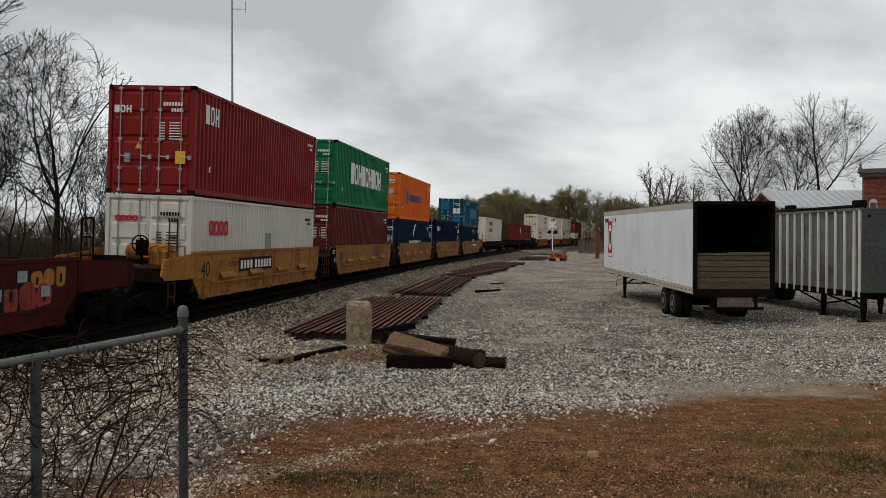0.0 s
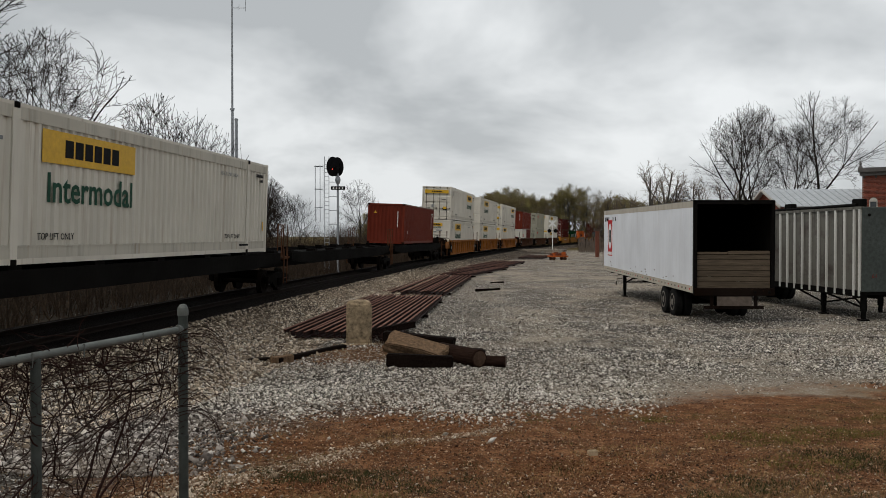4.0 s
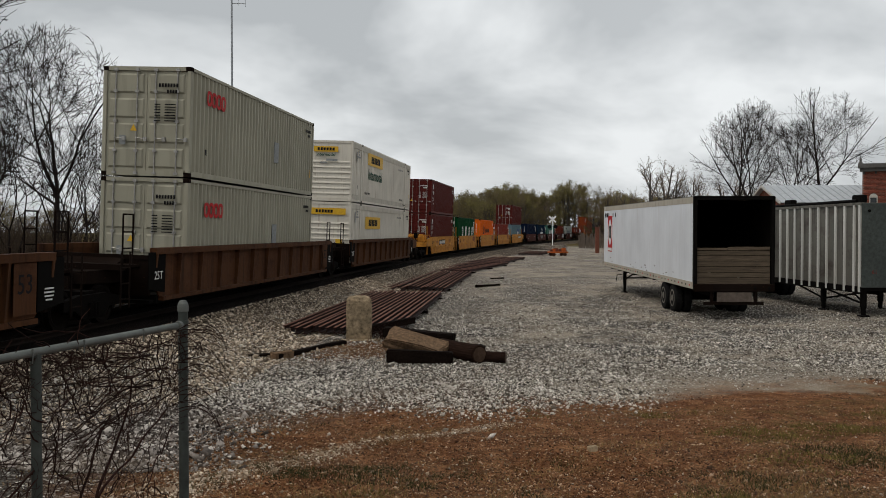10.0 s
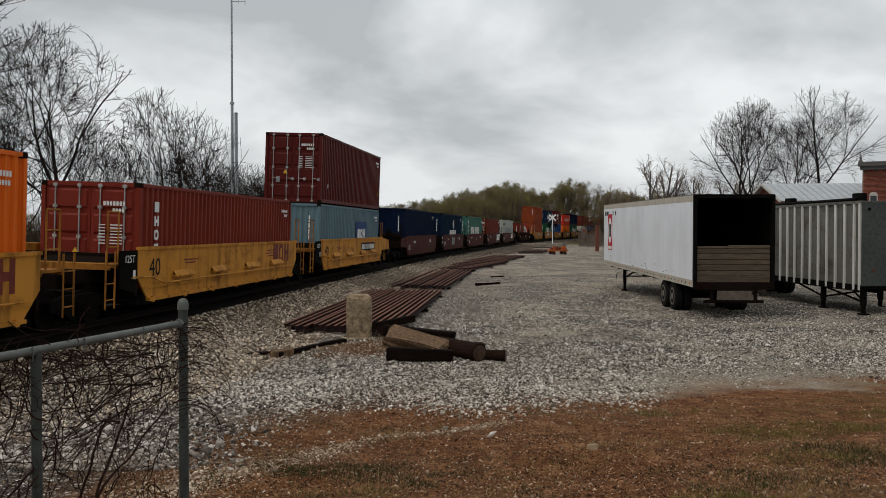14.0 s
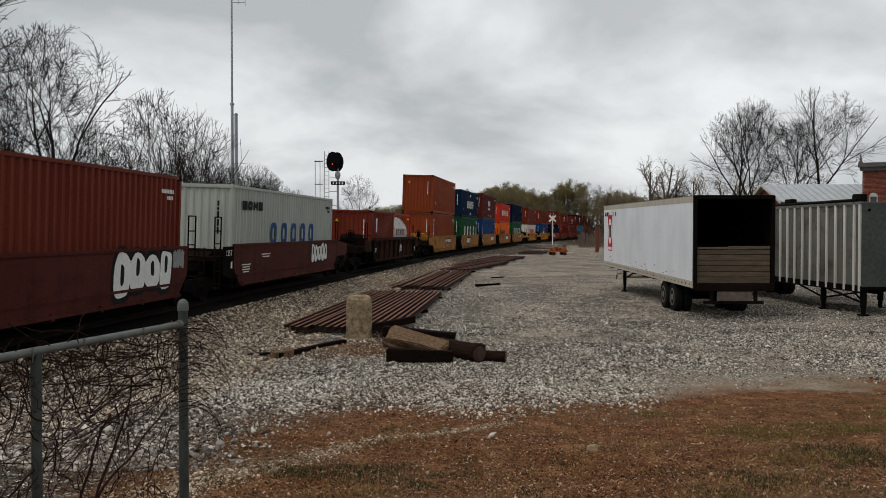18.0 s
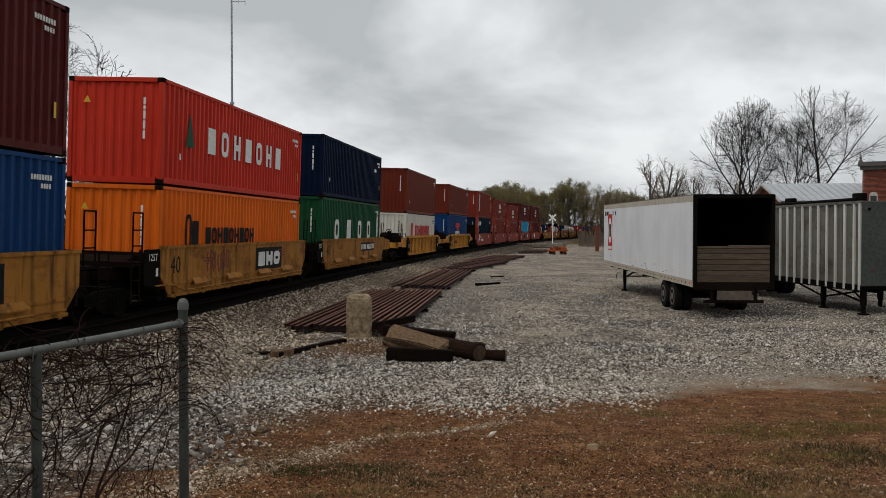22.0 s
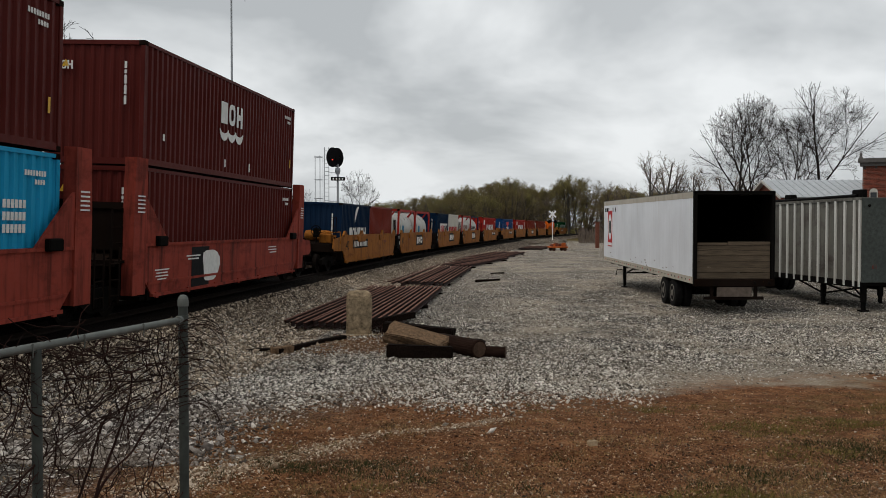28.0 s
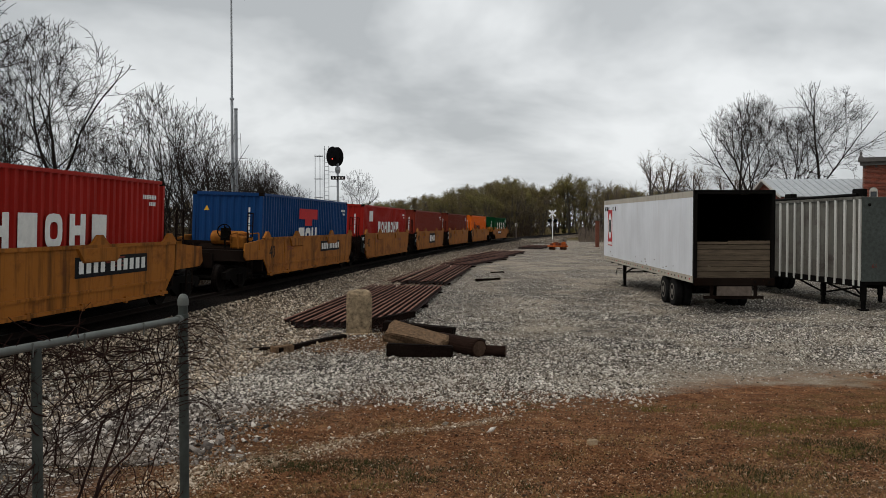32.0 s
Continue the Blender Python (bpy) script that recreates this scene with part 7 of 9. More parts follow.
def white_trailer():
    L, W, H0, H1 = 16.15, 2.56, 1.06, 3.94
    t = thing("box_trailer", "white box trailer with its rear open, boarded half way up", "trailer", pose(9.27, 28.0, YARD - 0.02, 0.45, 0, -0.4))
    w = W / 2
    for sx, nm in ((-1, "side_wall"), (1, "side_wall")):
        x0, x1 = (-w, -w + 0.045) if sx < 0 else (w - 0.045, w)
        sw = part(nm, Shape().box(x0, x1, 0.06, L, H0 + 0.16, H1 - 0.20).mesh("side_wall"), "trailer_white", t, "smooth white side panel")
        part("top_rail", Shape().box(x0 - 0.006, x1 + 0.006, 0.05, L, H1 - 0.20, H1).mesh("top_rail"), "rail_beige", t, "faded beige top rail")
        part("bottom_rail", Shape().box(x0 - 0.012, x1 + 0.012, 0.05, L, H0 - 0.06, H0 + 0.16).mesh("bottom_rail"), "rail_beige", t, "dented pale bottom rail")
        if sx < 0:
            rivet = kept("rivetplate", lambda: Shape().box(-0.006, 0, -0.05, 0.05, -0.025, 0.025).mesh("marker_plate"))
            for i in range(34):
                part("marker_plate", rivet, "frame_black" if i % 3 else "mark_red", sw, at=(-w - 0.013, 0.4 + i * 0.46, H0 + 0.05))
            for y in (15.8, 15.45, 15.25, 14.9, 13.8, 13.2):
                part("label_plate", kept("labelplate", lambda: Shape().box(-0.004, 0, -0.09, 0.09, -0.10, 0.10).mesh("label_plate")), "frame_black", sw, at=(-w - 0.001, y, H1 - 0.42))
            scuffs = random.Random(61)
            for i in range(16):
                y, z, a, b = scuffs.uniform(0.3, 15.0), H0 + 0.2 + 0.25 * scuffs.random() ** 2, scuffs.uniform(0.03, 0.16), scuffs.uniform(0.012, 0.035)
                part("scuff", Shape().prism([(a * math.cos(k) * scuffs.uniform(0.6, 1.2), b * math.sin(k) * scuffs.uniform(0.6, 1.2)) for k in [j * math.tau / 9 for j in range(9)]], -0.002, 0.0).mesh("scuff"),
                     "scuff", sw, "rusty scuff", (-w - 0.001, y, z))
            part("emblem", Shape().box(-0.004, 0, -0.55, 0.55, -0.86, 0.86).mesh("emblem"), "mark_red", sw, "red panel with a white oval", (-w - 0.001, 14.55, 2.62))
            part("emblem_oval", Shape().lathe([(0.44, -0.009), (0.44, -0.004)], "x", 28).mesh("emblem_oval"), "sign_white", sw, at=Matrix.Translation((-w, 14.55, 2.70)) @ Matrix.Diagonal((1, 1, 1.38, 1)))
            part("emblem_bars", Shape().box(-0.014, -0.009, -0.26, -0.06, -0.30, 0.30).box(-0.014, -0.009, 0.06, 0.26, -0.30, 0.30).mesh("emblem_bars"), "frame_black", sw, at=(-w, 14.55, 2.70))
            part("emblem_strip", Shape().box(-0.009, -0.004, -0.46, 0.46, -0.07, 0.07).mesh("emblem_strip"), "sign_white", sw, at=(-w, 14.55, 1.88))
    part("roof", Shape().box(-w, w, 0.0, L, H1, H1 + 0.025).mesh("roof"), "trailer_grey", t)
    part("floor", Shape().box(-w + 0.05, w - 0.05, 0.0, L, H0 - 0.02, H0 + 0.10).mesh("floor"), "plank", t)
    part("nose_wall", Shape().box(-w, w, L, L + 0.05, H0, H1).mesh("nose_wall"), "trailer_white", t)
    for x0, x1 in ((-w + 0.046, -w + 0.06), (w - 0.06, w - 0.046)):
        part("lining", Shape().box(x0, x1, 0.1, L, H0 + 0.12, H1 - 0.05).mesh("lining"), "dark_in", t, "near-black lining")
    for x0, x1 in ((-w - 0.01, -w + 0.10), (w - 0.10, w + 0.01)):
        part("rear_post", Shape().chamfered(x0, x1, -0.06, 0.09, H0 - 0.10, H1 + 0.02, 0.012).mesh("rear_post"), "frame_black", t, "dark grimy rear door post")
    part("rear_header", Shape().chamfered(-w, w, -0.06, 0.10, H1 - 0.10, H1 + 0.03, 0.012).mesh("rear_header"), "frame_black", t)
    part("rear_sill", Shape().chamfered(-w, w, -0.10, 0.10, H0 - 0.14, H0 + 0.10, 0.015).mesh("rear_sill"), "car_grime", t, "grimy rear sill")
    rnd = random.Random(5)
    z = H0 + 0.11
    for i in range(7):
        h = (0.20, 0.17, 0.19, 0.17, 0.18, 0.16, 0.09)[i]
        wide = w - 0.12
        cut = -0.15 if i == 6 else wide
        part("board", Shape().chamfered(-wide, cut if i < 6 else -0.2, 0.0 + rnd.uniform(0, 0.02), 0.05, z, z + h - 0.012, 0.008).mesh("board"), "plank", t, "weathered plank across the opening")
        if i == 6:
            part("board", Shape().chamfered(-0.18, wide, 0.012, 0.055, z, z + h + 0.02, 0.008).mesh("board"), "plank", t)
        z += h
    # running gear
    for x in (-0.5, 0.5):
        part("frame_rail", Shape().box(x - 0.06, x + 0.06, 0.2, 6.5, 0.72, H0 - 0.04).mesh("frame_rail"), "frame_black", t)
    for i in range(9):
        part("cross_member", kept("cross_member", lambda: Shape().box(-w + 0.06, w - 0.06, -0.04, 0.04, H0 - 0.14, H0 - 0.03).mesh("cross_member")), "frame_black", t, at=(0, 0.6 + i * 1.75, 0))
    for y in (2.75, 4.02):
        for sx in (-1, 1):
            dual_wheel(t, sx * (w - 0.16), y, sx)
        part("axle", kept("taxle", lambda: Shape().tube((-1.1, 0, 0.5), (1.1, 0, 0.5), 0.07, n=10).box(-0.55, -0.4, -0.6, 0.6, 0.55, 0.75).box(0.4, 0.55, -0.6, 0.6, 0.55, 0.75).mesh("axle")), "frame_black", t, at=(0, y, 0))
    mud = kept("mudflap", lambda: Shape().box(-0.30, 0.30, -0.008, 0.008, 0.22, 0.92).mesh("mud_flap"))
    part("bumper", Shape().box(-0.95, 0.95, -0.05, 0.03, 0.50, 0.60).box(-0.75, -0.65, -0.04, 0.04, 0.55, 0.95).box(0.65, 0.75, -0.04, 0.04, 0.55, 0.95).mesh("bumper"), "car_grime", t, "grimy rear bumper bar")
    part("number_panel", Shape().box(-0.55, 0.55, -0.09, -0.06, 0.60, 0.90).mesh("number_panel"), "fence_wood", t, "dirty grey plate panel")
    for x in (0.55, 1.0):
        part("tail_lamp", kept("tlamp", lambda: Shape().lathe([(0.05, -0.02), (0.05, 0.0), (0.03, 0.015)], "y", 14).mesh("tail_lamp")), "frame_black", t, at=pose(x + 0.1, -0.105, H0 - 0.02, 180, 0, 0))
    # landing gear
    for sx in (-1, 1):
        leg = part("landing_leg", kept("tleg", lambda: Shape().box(-0.07, 0.07, -0.07, 0.07, 0.35, H0 - 0.05).box(-0.05, 0.05, -0.05, 0.05, 0.06, 0.40).chamfered(-0.14, 0.14, -0.16, 0.16, 0.0, 0.07, 0.02).mesh("landing_leg")),
                   "frame_black", t, at=(sx * 0.95, 12.6, -0.1))
        part("leg_brace", Shape().tube((sx * 0.95, 12.5, 0.55), (sx * 0.9, 10.6, H0 - 0.12), 0.035, n=6).mesh("leg_brace"), "frame_black", t)
    part("leg_brace", Shape().tube((-0.95, 12.6, 0.6), (0.95, 12.6, 0.6), 0.03, n=6).mesh("leg_brace"), "frame_black", t)
    part("crank_handle", Shape().tube((-1.05, 12.6, 0.75), (-1.3, 12.6, 0.75), 0.018, n=6).tube((-1.3, 12.6, 0.75), (-1.32, 12.75, 0.45), 0.018, n=6).mesh("crank_handle"), "frame_black", t)
    return t


def grey_trailer():
    L, W, H0, H1 = 12.2, 2.5, 0.98, 3.74
    t = thing("box_trailer", "grey aluminium trailer with white outside posts on landing legs", "trailer", pose(15.03, 29.0, YARD, 0, 0, 4.4))
    w = W / 2
    part("side_wall", Shape().box(-w, -w + 0.04, 0, L, H0, H1).mesh("side_wall"), "trailer_grey", t, "stained grey sheet side")
    part("side_wall", Shape().box(w - 0.04, w, 0, L, H0, H1).mesh("side_wall"), "trailer_grey", t)
    post = kept("outpost", lambda: Shape().prism([(-0.05, H0 - 0.16), (0.05, H0 - 0.16), (0.05, H1 - 0.05), (-0.05, H1 - 0.05)], -0.055, 0.0).mesh("outside_post"))
    y = 0.08
    for i in range(21):
        part("outside_post", post, "trailer_rib", t, "white outside post", (-w, y, 0))
        y += 0.34 if i == 0 else 0.595
    part("top_rail", Shape().box(-w - 0.05, -w + 0.06, -0.02, L, H1 - 0.06, H1 + 0.04).mesh("top_rail"), "trailer_grey", t)
    part("bottom_rail", Shape().box(-w - 0.03, -w + 0.05, 0, L, H0 - 0.20, H0 + 0.02).mesh("bottom_rail"), "frame_black", t, "black bottom rail")
    part("nose_wall", Shape().chamfered(-w - 0.02, w, -0.05, 0.0, H0 - 0.02, H1 + 0.02, 0.02).mesh("nose_wall"), "galv_dark", t, "plain grey nose panel")
    part("nose_seam", Shape().box(0.0, 0.02, -0.056, -0.05, H0, H1).mesh("nose_seam"), "trailer_rib", t)
    part("roof", Shape().box(-w, w, 0, L, H1, H1 + 0.03).mesh("roof"), "trailer_grey", t)
    part("rear_wall", Shape().box(-w, w, L, L + 0.05, H0, H1).mesh("rear_wall"), "trailer_grey", t)
    part("lamp", Shape().lathe([(0.05, -0.03), (0.05, 0), (0.02, 0.01)], "y", 14).mesh("lamp"), "frame_black", t, at=pose(-w + 0.22, -0.07, H1 - 0.24, 180, 0, 0))
    part("lettering", words("61", 0.14), "mark_brown", t, "red figures on the nose", Matrix.Translation((-w + 0.42, -0.053, 1.48)) @ FACE_END)
    part("floor", Shape().box(-w, w, 0, L, H0 - 0.12, H0).mesh("floor"), "frame_black", t)
    for x in (-0.45, 0.45):
        part("frame_rail", Shape().box(x - 0.06, x + 0.06, 0.2, L, 0.70, H0 - 0.1).mesh("frame_rail"), "frame_black", t)
    leg = kept("gleg", lambda: Shape().box(-0.075, 0.075, -0.075, 0.075, 0.30, H0).box(-0.055, 0.055, -0.055, 0.055, 0.05, 0.34).chamfered(-0.15, 0.15, -0.15, 0.15, 0, 0.05, 0.015).mesh("landing_leg"))
    a, b = Vector((-w + 0.16, 0.15, 0)), Vector((-w + 0.16, 2.75, 0))
    for p in (a, b, Vector((w - 0.2, 0.15, 0)), Vector((w - 0.2, 2.75, 0))):
        part("landing_leg", leg, "frame_black", t, at=tuple(p))
    part("leg_brace", Shape().tube((a.x, a.y, 0.42), (b.x, b.y, 0.80), 0.035, n=6).mesh("leg_brace"), "frame_black", t)
    part("leg_brace", Shape().tube((a.x, a.y, 0.80), (b.x, b.y, 0.42), 0.035, n=6).mesh("leg_brace"), "frame_black", t)
    part("leg_brace", Shape().tube((b.x, b.y, 0.42), (b.x, b.y + 2.1, H0 - 0.15), 0.035, n=6).mesh("leg_brace"), "frame_black", t)
    part("leg_brace", Shape().tube((a.x, a.y, 0.45), (a.x, a.y + 0.75, H0 - 0.15), 0.03, n=6).mesh("leg_brace"), "frame_black", t)
    for y in (10.0, 11.2):
        for sx in (-1, 1):
            dual_wheel(t, sx * (w - 0.16), y, sx)
        part("axle", kept("taxle2", lambda: Shape().tube((-1.1, 0, 0.5), (1.1, 0, 0.5), 0.07, n=10).mesh("axle")), "frame_black", t, at=(0, y, 0))
    part("air_hose", Shape().tube((0.3, -0.1, 0.9), (0.36, -0.14, 0.62), 0.02, n=6).tube((0.36, -0.14, 0.62), (0.55, -0.12, 0.58), 0.02, n=6).mesh("air_hose"), "frame_black", t)
    # rolled tarpaulin bow gear along the roof
    part("tarp_bar", Shape().tube((-w + 0.1, 0.5, H1 + 0.10), (-w + 0.1, L - 0.2, H1 + 0.06), 0.06, n=8).mesh("tarp_bar"), "frame_black", t, "black roll bar on the roof edge")
    for y in (0.6, 5.5):
        part("tarp_block", kept("tarpblock", lambda: Shape().chamfered(-0.12, 0.12, -0.28, 0.28, 0, 0.28, 0.03).mesh("tarp_block")), "frame_black", t, at=(-w + 0.25, y, H1 + 0.03))
    return t


white_trailer()
grey_trailer()


# ---- brick buildings behind the trailers ----
def brick_sheet(w, h, x, y, z, parent, rows=True):
    """Bricks standing 6 mm proud of a mortar wall, joined, as the wall stays far off."""
    sh = Shape()
    bh, bw = 0.075, 0.215
    nz, nx = int(h / bh), int(w / bw)
    for j in range(nz):
        off = 0.5 * bw * (j % 2)
        for i in range(nx):
            x0 = x + i * bw + off
            if x0 + bw - 0.012 > x + w:
                continue
            sh.box(x0, x0 + bw - 0.012, y - 0.008, y + 0.002, z + j * bh, z + (j + 1) * bh - 0.012)
    ob = part("brick_facing", raw_mesh("brick_facing", sh.v, sh.f), "brickwork", parent, "red brick facing")
    return tagged(ob, kind="stuff")


house = thing("brick_building", "old red brick building with a dark bracketed cornice", "building", pose(25.75, 54.0, YARD, 0, 0, -27))
part("wall", Shape().box(0, 9, 0, 0.35, 0, 6.55).box(0, 0.35, 0.35, 9, 0, 6.55).box(8.65, 9, 0.35, 9, 0, 6.55).box(0.35, 8.65, 8.65, 9, 0, 6.55).mesh("wall"), "mortar", house)
brick_sheet(3.2, 3.6, 0.0, 0.0, 2.9, house)
part("roof", Shape().box(0.2, 8.8, 0.2, 8.8, 6.4, 6.5).mesh("roof"), "trim_dark", house)
part("cornice", Shape().box(-0.25, 9.2, -0.30, 0.35, 6.72, 6.98).box(-0.15, 9.1, -0.18, 0.35, 6.50, 6.72).mesh("cornice"), "trim_dark", house, "dark painted cornice")
for i in range(14):
    part("bracket", kept("bracket", lambda: Shape().prism([(0, 6.35), (0, 6.72), (-0.24, 6.72), (-0.2, 6.6)], -0.06, 0.06).mesh("bracket")), "trim_dark", house, at=(0.1 + i * 0.65, 0, 0))
part("finial", Shape().lathe([(0.14, 6.98), (0.10, 7.08), (0.05, 7.14), (0.09, 7.22), (0.01, 7.40)], "z", 12, (-0.1, -0.12, 0)).mesh("finial"), "trim_dark", house)
for i in range(3):
    x = 0.62 + i * 1.0
    win = part("window", Shape().box(x - 0.23, x + 0.23, -0.035, 0.06, 3.5, 4.92).mesh("window"), "trim_pale", house, "pale arched sash window")
    part("arch", Shape().lathe([(0.23, -0.035), (0.23, 0.05)], "y", 24, (x, 0, 4.92)).mesh("arch"), "trim_pale", win)
    for z0 in (3.58, 4.05, 4.50):
        part("pane", Shape().box(x - 0.17, x + 0.17, -0.045, -0.036, z0, z0 + 0.40).mesh("pane"), "glass", win)
    part("brick_arch", Shape().prism([(0, 0), (0, 0.1), (0.01, 0.1), (0.01, 0)], -0.3, 0.3).mesh("brick_arch"), "brickwork", house, at=(x, -0.05, 5.20))

shed = thing("shed", "low brick shed with a pale seamed metal roof", "building", pose(22.6, 58.2, YARD, 0, 0, -4))
part("wall", Shape().box(0, 9, 0, 0.3, 0, 4.75).box(0.0, 0.3, 0.3, 8.0, 0, 4.75).box(0.3, 9, 7.7, 8.0, 0, 4.75).prism([(0, 4.75), (8.0, 4.75), (4.0, 6.0)], 0, 0.3).mesh("wall"), "mortar", shed)
sh = Shape()
for j in range(75):
    z = j * 0.075 + 0.3
    half = 4.0 if z < 4.72 else max(0.05, (6.0 - z) / 1.25 * 4.0)
    y = 4.0 - half + 0.1 * (j % 2)
    while y + 0.2 < 4.0 + half:
        sh.box(-0.008, 0.002, y, y + 0.203, z, z + 0.063)
        y += 0.215
tagged(part("brick_facing", raw_mesh("brick_facing", sh.v, sh.f), "brickwork", shed, "red brick gable"), kind="stuff")
for sy in (-1, 1):
    slope = math.hypot(4.3, 1.34)
    sl = part("roof", Shape().box(-0.35, 9.2, 0, slope, 0, 0.05).mesh("roof"), "roof_metal", shed, "pale weathered metal roof sheet",
              pose(0, 4.0 - 4.3, 4.70, math.degrees(math.atan2(1.34, 4.3)), 0, 0) if sy < 0 else pose(9.2 - 0.35, 4.0 + 4.3, 4.70, math.degrees(math.atan2(1.34, 4.3)), 0, 180))
    for i in range(20):
        part("seam", kept("seam", lambda: Shape().box(-0.02, 0.02, 0, slope, 0.05, 0.09).mesh("seam")), "roof_metal", sl, at=(-0.3 + i * 0.49, 0, 0))
part("barge_board", Shape().prism([(-0.3, 4.62), (4.0, 5.95), (8.3, 4.62), (8.3, 4.76), (4.0, 6.1), (-0.3, 4.76)], -0.40, -0.34).mesh("barge_board"), "trim_pale", shed)

# ---- railway signal, mast, crossing ----
sig = thing("railway_signal", "black two-faced railway signal on a ladder mast, showing red", "signal", pose(-7.70, 62.0, -0.6, 0, 0, 6))
part("mast", Shape().tube((0.28, 0, 0), (0.28, 0, 7.0), 0.075, n=12).mesh("mast"), "mast", sig)
for x in (-0.42, -0.72):
    part("ladder_rail", Shape().tube((x + 0.08, 0, 0), (x + 0.08, 0, 8.2), 0.025, n=6).mesh("ladder_rail"), "mast", sig)
for i in range(27):
    part("rung", kept("rung", lambda: Shape().tube((-0.64, 0, 0), (-0.34, 0, 0), 0.016, n=5).mesh("rung")), "mast", sig, at=(0, 0, 0.4 + i * 0.29))
for i in range(4):
    part("stay", kept("stay", lambda: Shape().tube((-0.34, 0, 0), (0.28, 0, 0), 0.025, n=6).mesh("stay")), "mast", sig, at=(0, 0, 3.4 + i * 1.0))
for z in (4.6, 5.9, 7.5):
    part("cage_hoop", kept("hoop", lambda: ring_mesh(0.30, 0.02)), "mast", sig, at=(-1.05, 0, z))
for i in range(5):
    a = i * math.tau / 5
    part("cage_bar", kept("cagebar", lambda: Shape().tube((0, 0, 3.6), (0, 0, 7.6), 0.014, n=5).mesh("cage_bar")), "mast", sig, at=(-1.05 + 0.3 * math.cos(a), 0.3 * math.sin(a), 0))
hd = part("signal_head", Shape().lathe([(0.18, -0.10), (0.20, 0.15)], "y", 20, (0.0, 0, 7.45)).mesh("signal_head"), "signal", sig, "black signal head", (0.05, -0.1, 0))
for x, yy in ((-0.06, -0.25), (0.24, 0.1)):
    bp = part("backplate", Shape().prism([(0.45 * math.cos(a) * 1.0, 0.72 * math.sin(a) * (1.0 if math.sin(a) > 0 else 0.92)) for a in [i * math.tau / 28 for i in range(28)]], -0.03, 0.03)
              .moved(pose(0, 0, 0, 0, 0, 90)).mesh("backplate"), "signal", sig, "black oval backplate", (x, yy, 7.45))
    part("hood", Shape().lathe([(0.16, -0.32), (0.17, 0.0)], "y", 18).mesh("hood"), "signal", bp, at=(0, -0.02, 0.05))
    part("lens", Shape().lathe([(0.05, -0.335), (0.05, -0.325)], "y", 18).mesh("lens"), "lens_red" if x < 0 else "signal", bp, "red signal lamp" if x < 0 else "", (-0.02, -0.01, -0.18 if x < 0 else 0.05))
part("bracket", Shape().lathe([(0.14, 6.3), (0.2, 6.55), (0.16, 6.75)], "z", 12, (0.28, 0, 0)).mesh("bracket"), "mast", sig)
part("number_panel", Shape().box(-0.20, 0.80, -0.14, -0.11, 5.85, 6.10).mesh("number_panel"), "signal", sig, "black plate with pale blocks")
for i in range(4):
    part("number_bar", kept("numbar", lambda: Shape().box(-0.05, 0.05, -0.15, -0.14, 5.91, 6.04).mesh("number_bar")), "sign_white", sig, at=(-0.02 + i * 0.21, 0, 0))

ms = thing("radio_mast", "tall slim galvanised radio mast beside a shorter pole", "mast", pose(-17.95, 75.0, YARD, 0, 0, 0))
part("pole", Shape().tube((0, 0, 0), (0, 0, 13.6), 0.13, 0.12, n=14).tube((0, 0, 13.6), (0, 0, 24.5), 0.095, 0.07, n=14).mesh("pole"), "mast", ms)
part("flange", Shape().lathe([(0.19, 13.52), (0.19, 13.68)], "z", 16).mesh("flange"), "mast", ms)
part("side_pole", Shape().tube((0.33, 0, 0), (0.33, 0, 12.7), 0.155, 0.14, n=14).lathe([(0.17, 12.7), (0.17, 12.78), (0.05, 12.84)], "z", 14, (0.33, 0, 0)).mesh("side_pole"), "mast", ms)
part("antenna_arm", Shape().tube((0, 0, 22.2), (1.15, 0, 22.2), 0.03, n=6).tube((1.15, 0, 21.9), (1.15, 0, 22.9), 0.025, n=6).tube((0.6, 0, 22.05), (0.6, 0, 22.5), 0.02, n=6).mesh("antenna_arm"), "mast", ms)

cb = thing("crossing_sign", "white crossbuck on a pale post with dark crossing lamps", "road sign", pose(17.45, 140.0, -0.75, 0, 0, -8))
part("post", Shape().tube((0, 0, 0), (0, 0, 5.2), 0.07, n=10).mesh("post"), "sign_white", cb)
for a in (42, -42):
    part("crossbuck", Shape().chamfered(-0.72, 0.72, -0.02, 0.02, -0.12, 0.12, 0.006).mesh("crossbuck"), "sign_white", cb, "white crossbuck board", pose(0, -0.1 - 0.02 * (a > 0), 4.75, 0, a, 0))
part("lamp_bar", Shape().tube((-0.55, -0.05, 3.55), (0.55, -0.05, 3.55), 0.04, n=8).mesh("lamp_bar"), "signal", cb)
for x in (-0.5, 0.5):
    part("crossing_lamp", kept("xlamp", lambda: Shape().lathe([(0.30, -0.04), (0.30, 0.0), (0.15, 0.04)], "y", 20).lathe([(0.16, -0.22), (0.16, -0.04)], "y", 16).mesh("crossing_lamp")), "signal", cb, at=(x, -0.08, 3.55))
ps = thing("marker_post", "slim pale marker post beside the crossing", "post", pose(12.5, 150.0, -0.8))
part("pole", Shape().tube((0, 0, 0), (0, 0, 3.2), 0.09, n=8).mesh("pole"), "fence_wood", ps)
part("top_plate", Shape().chamfered(-0.2, 0.2, -0.03, 0.03, 2.7, 3.25, 0.01).mesh("top_plate"), "trim_pale", ps)

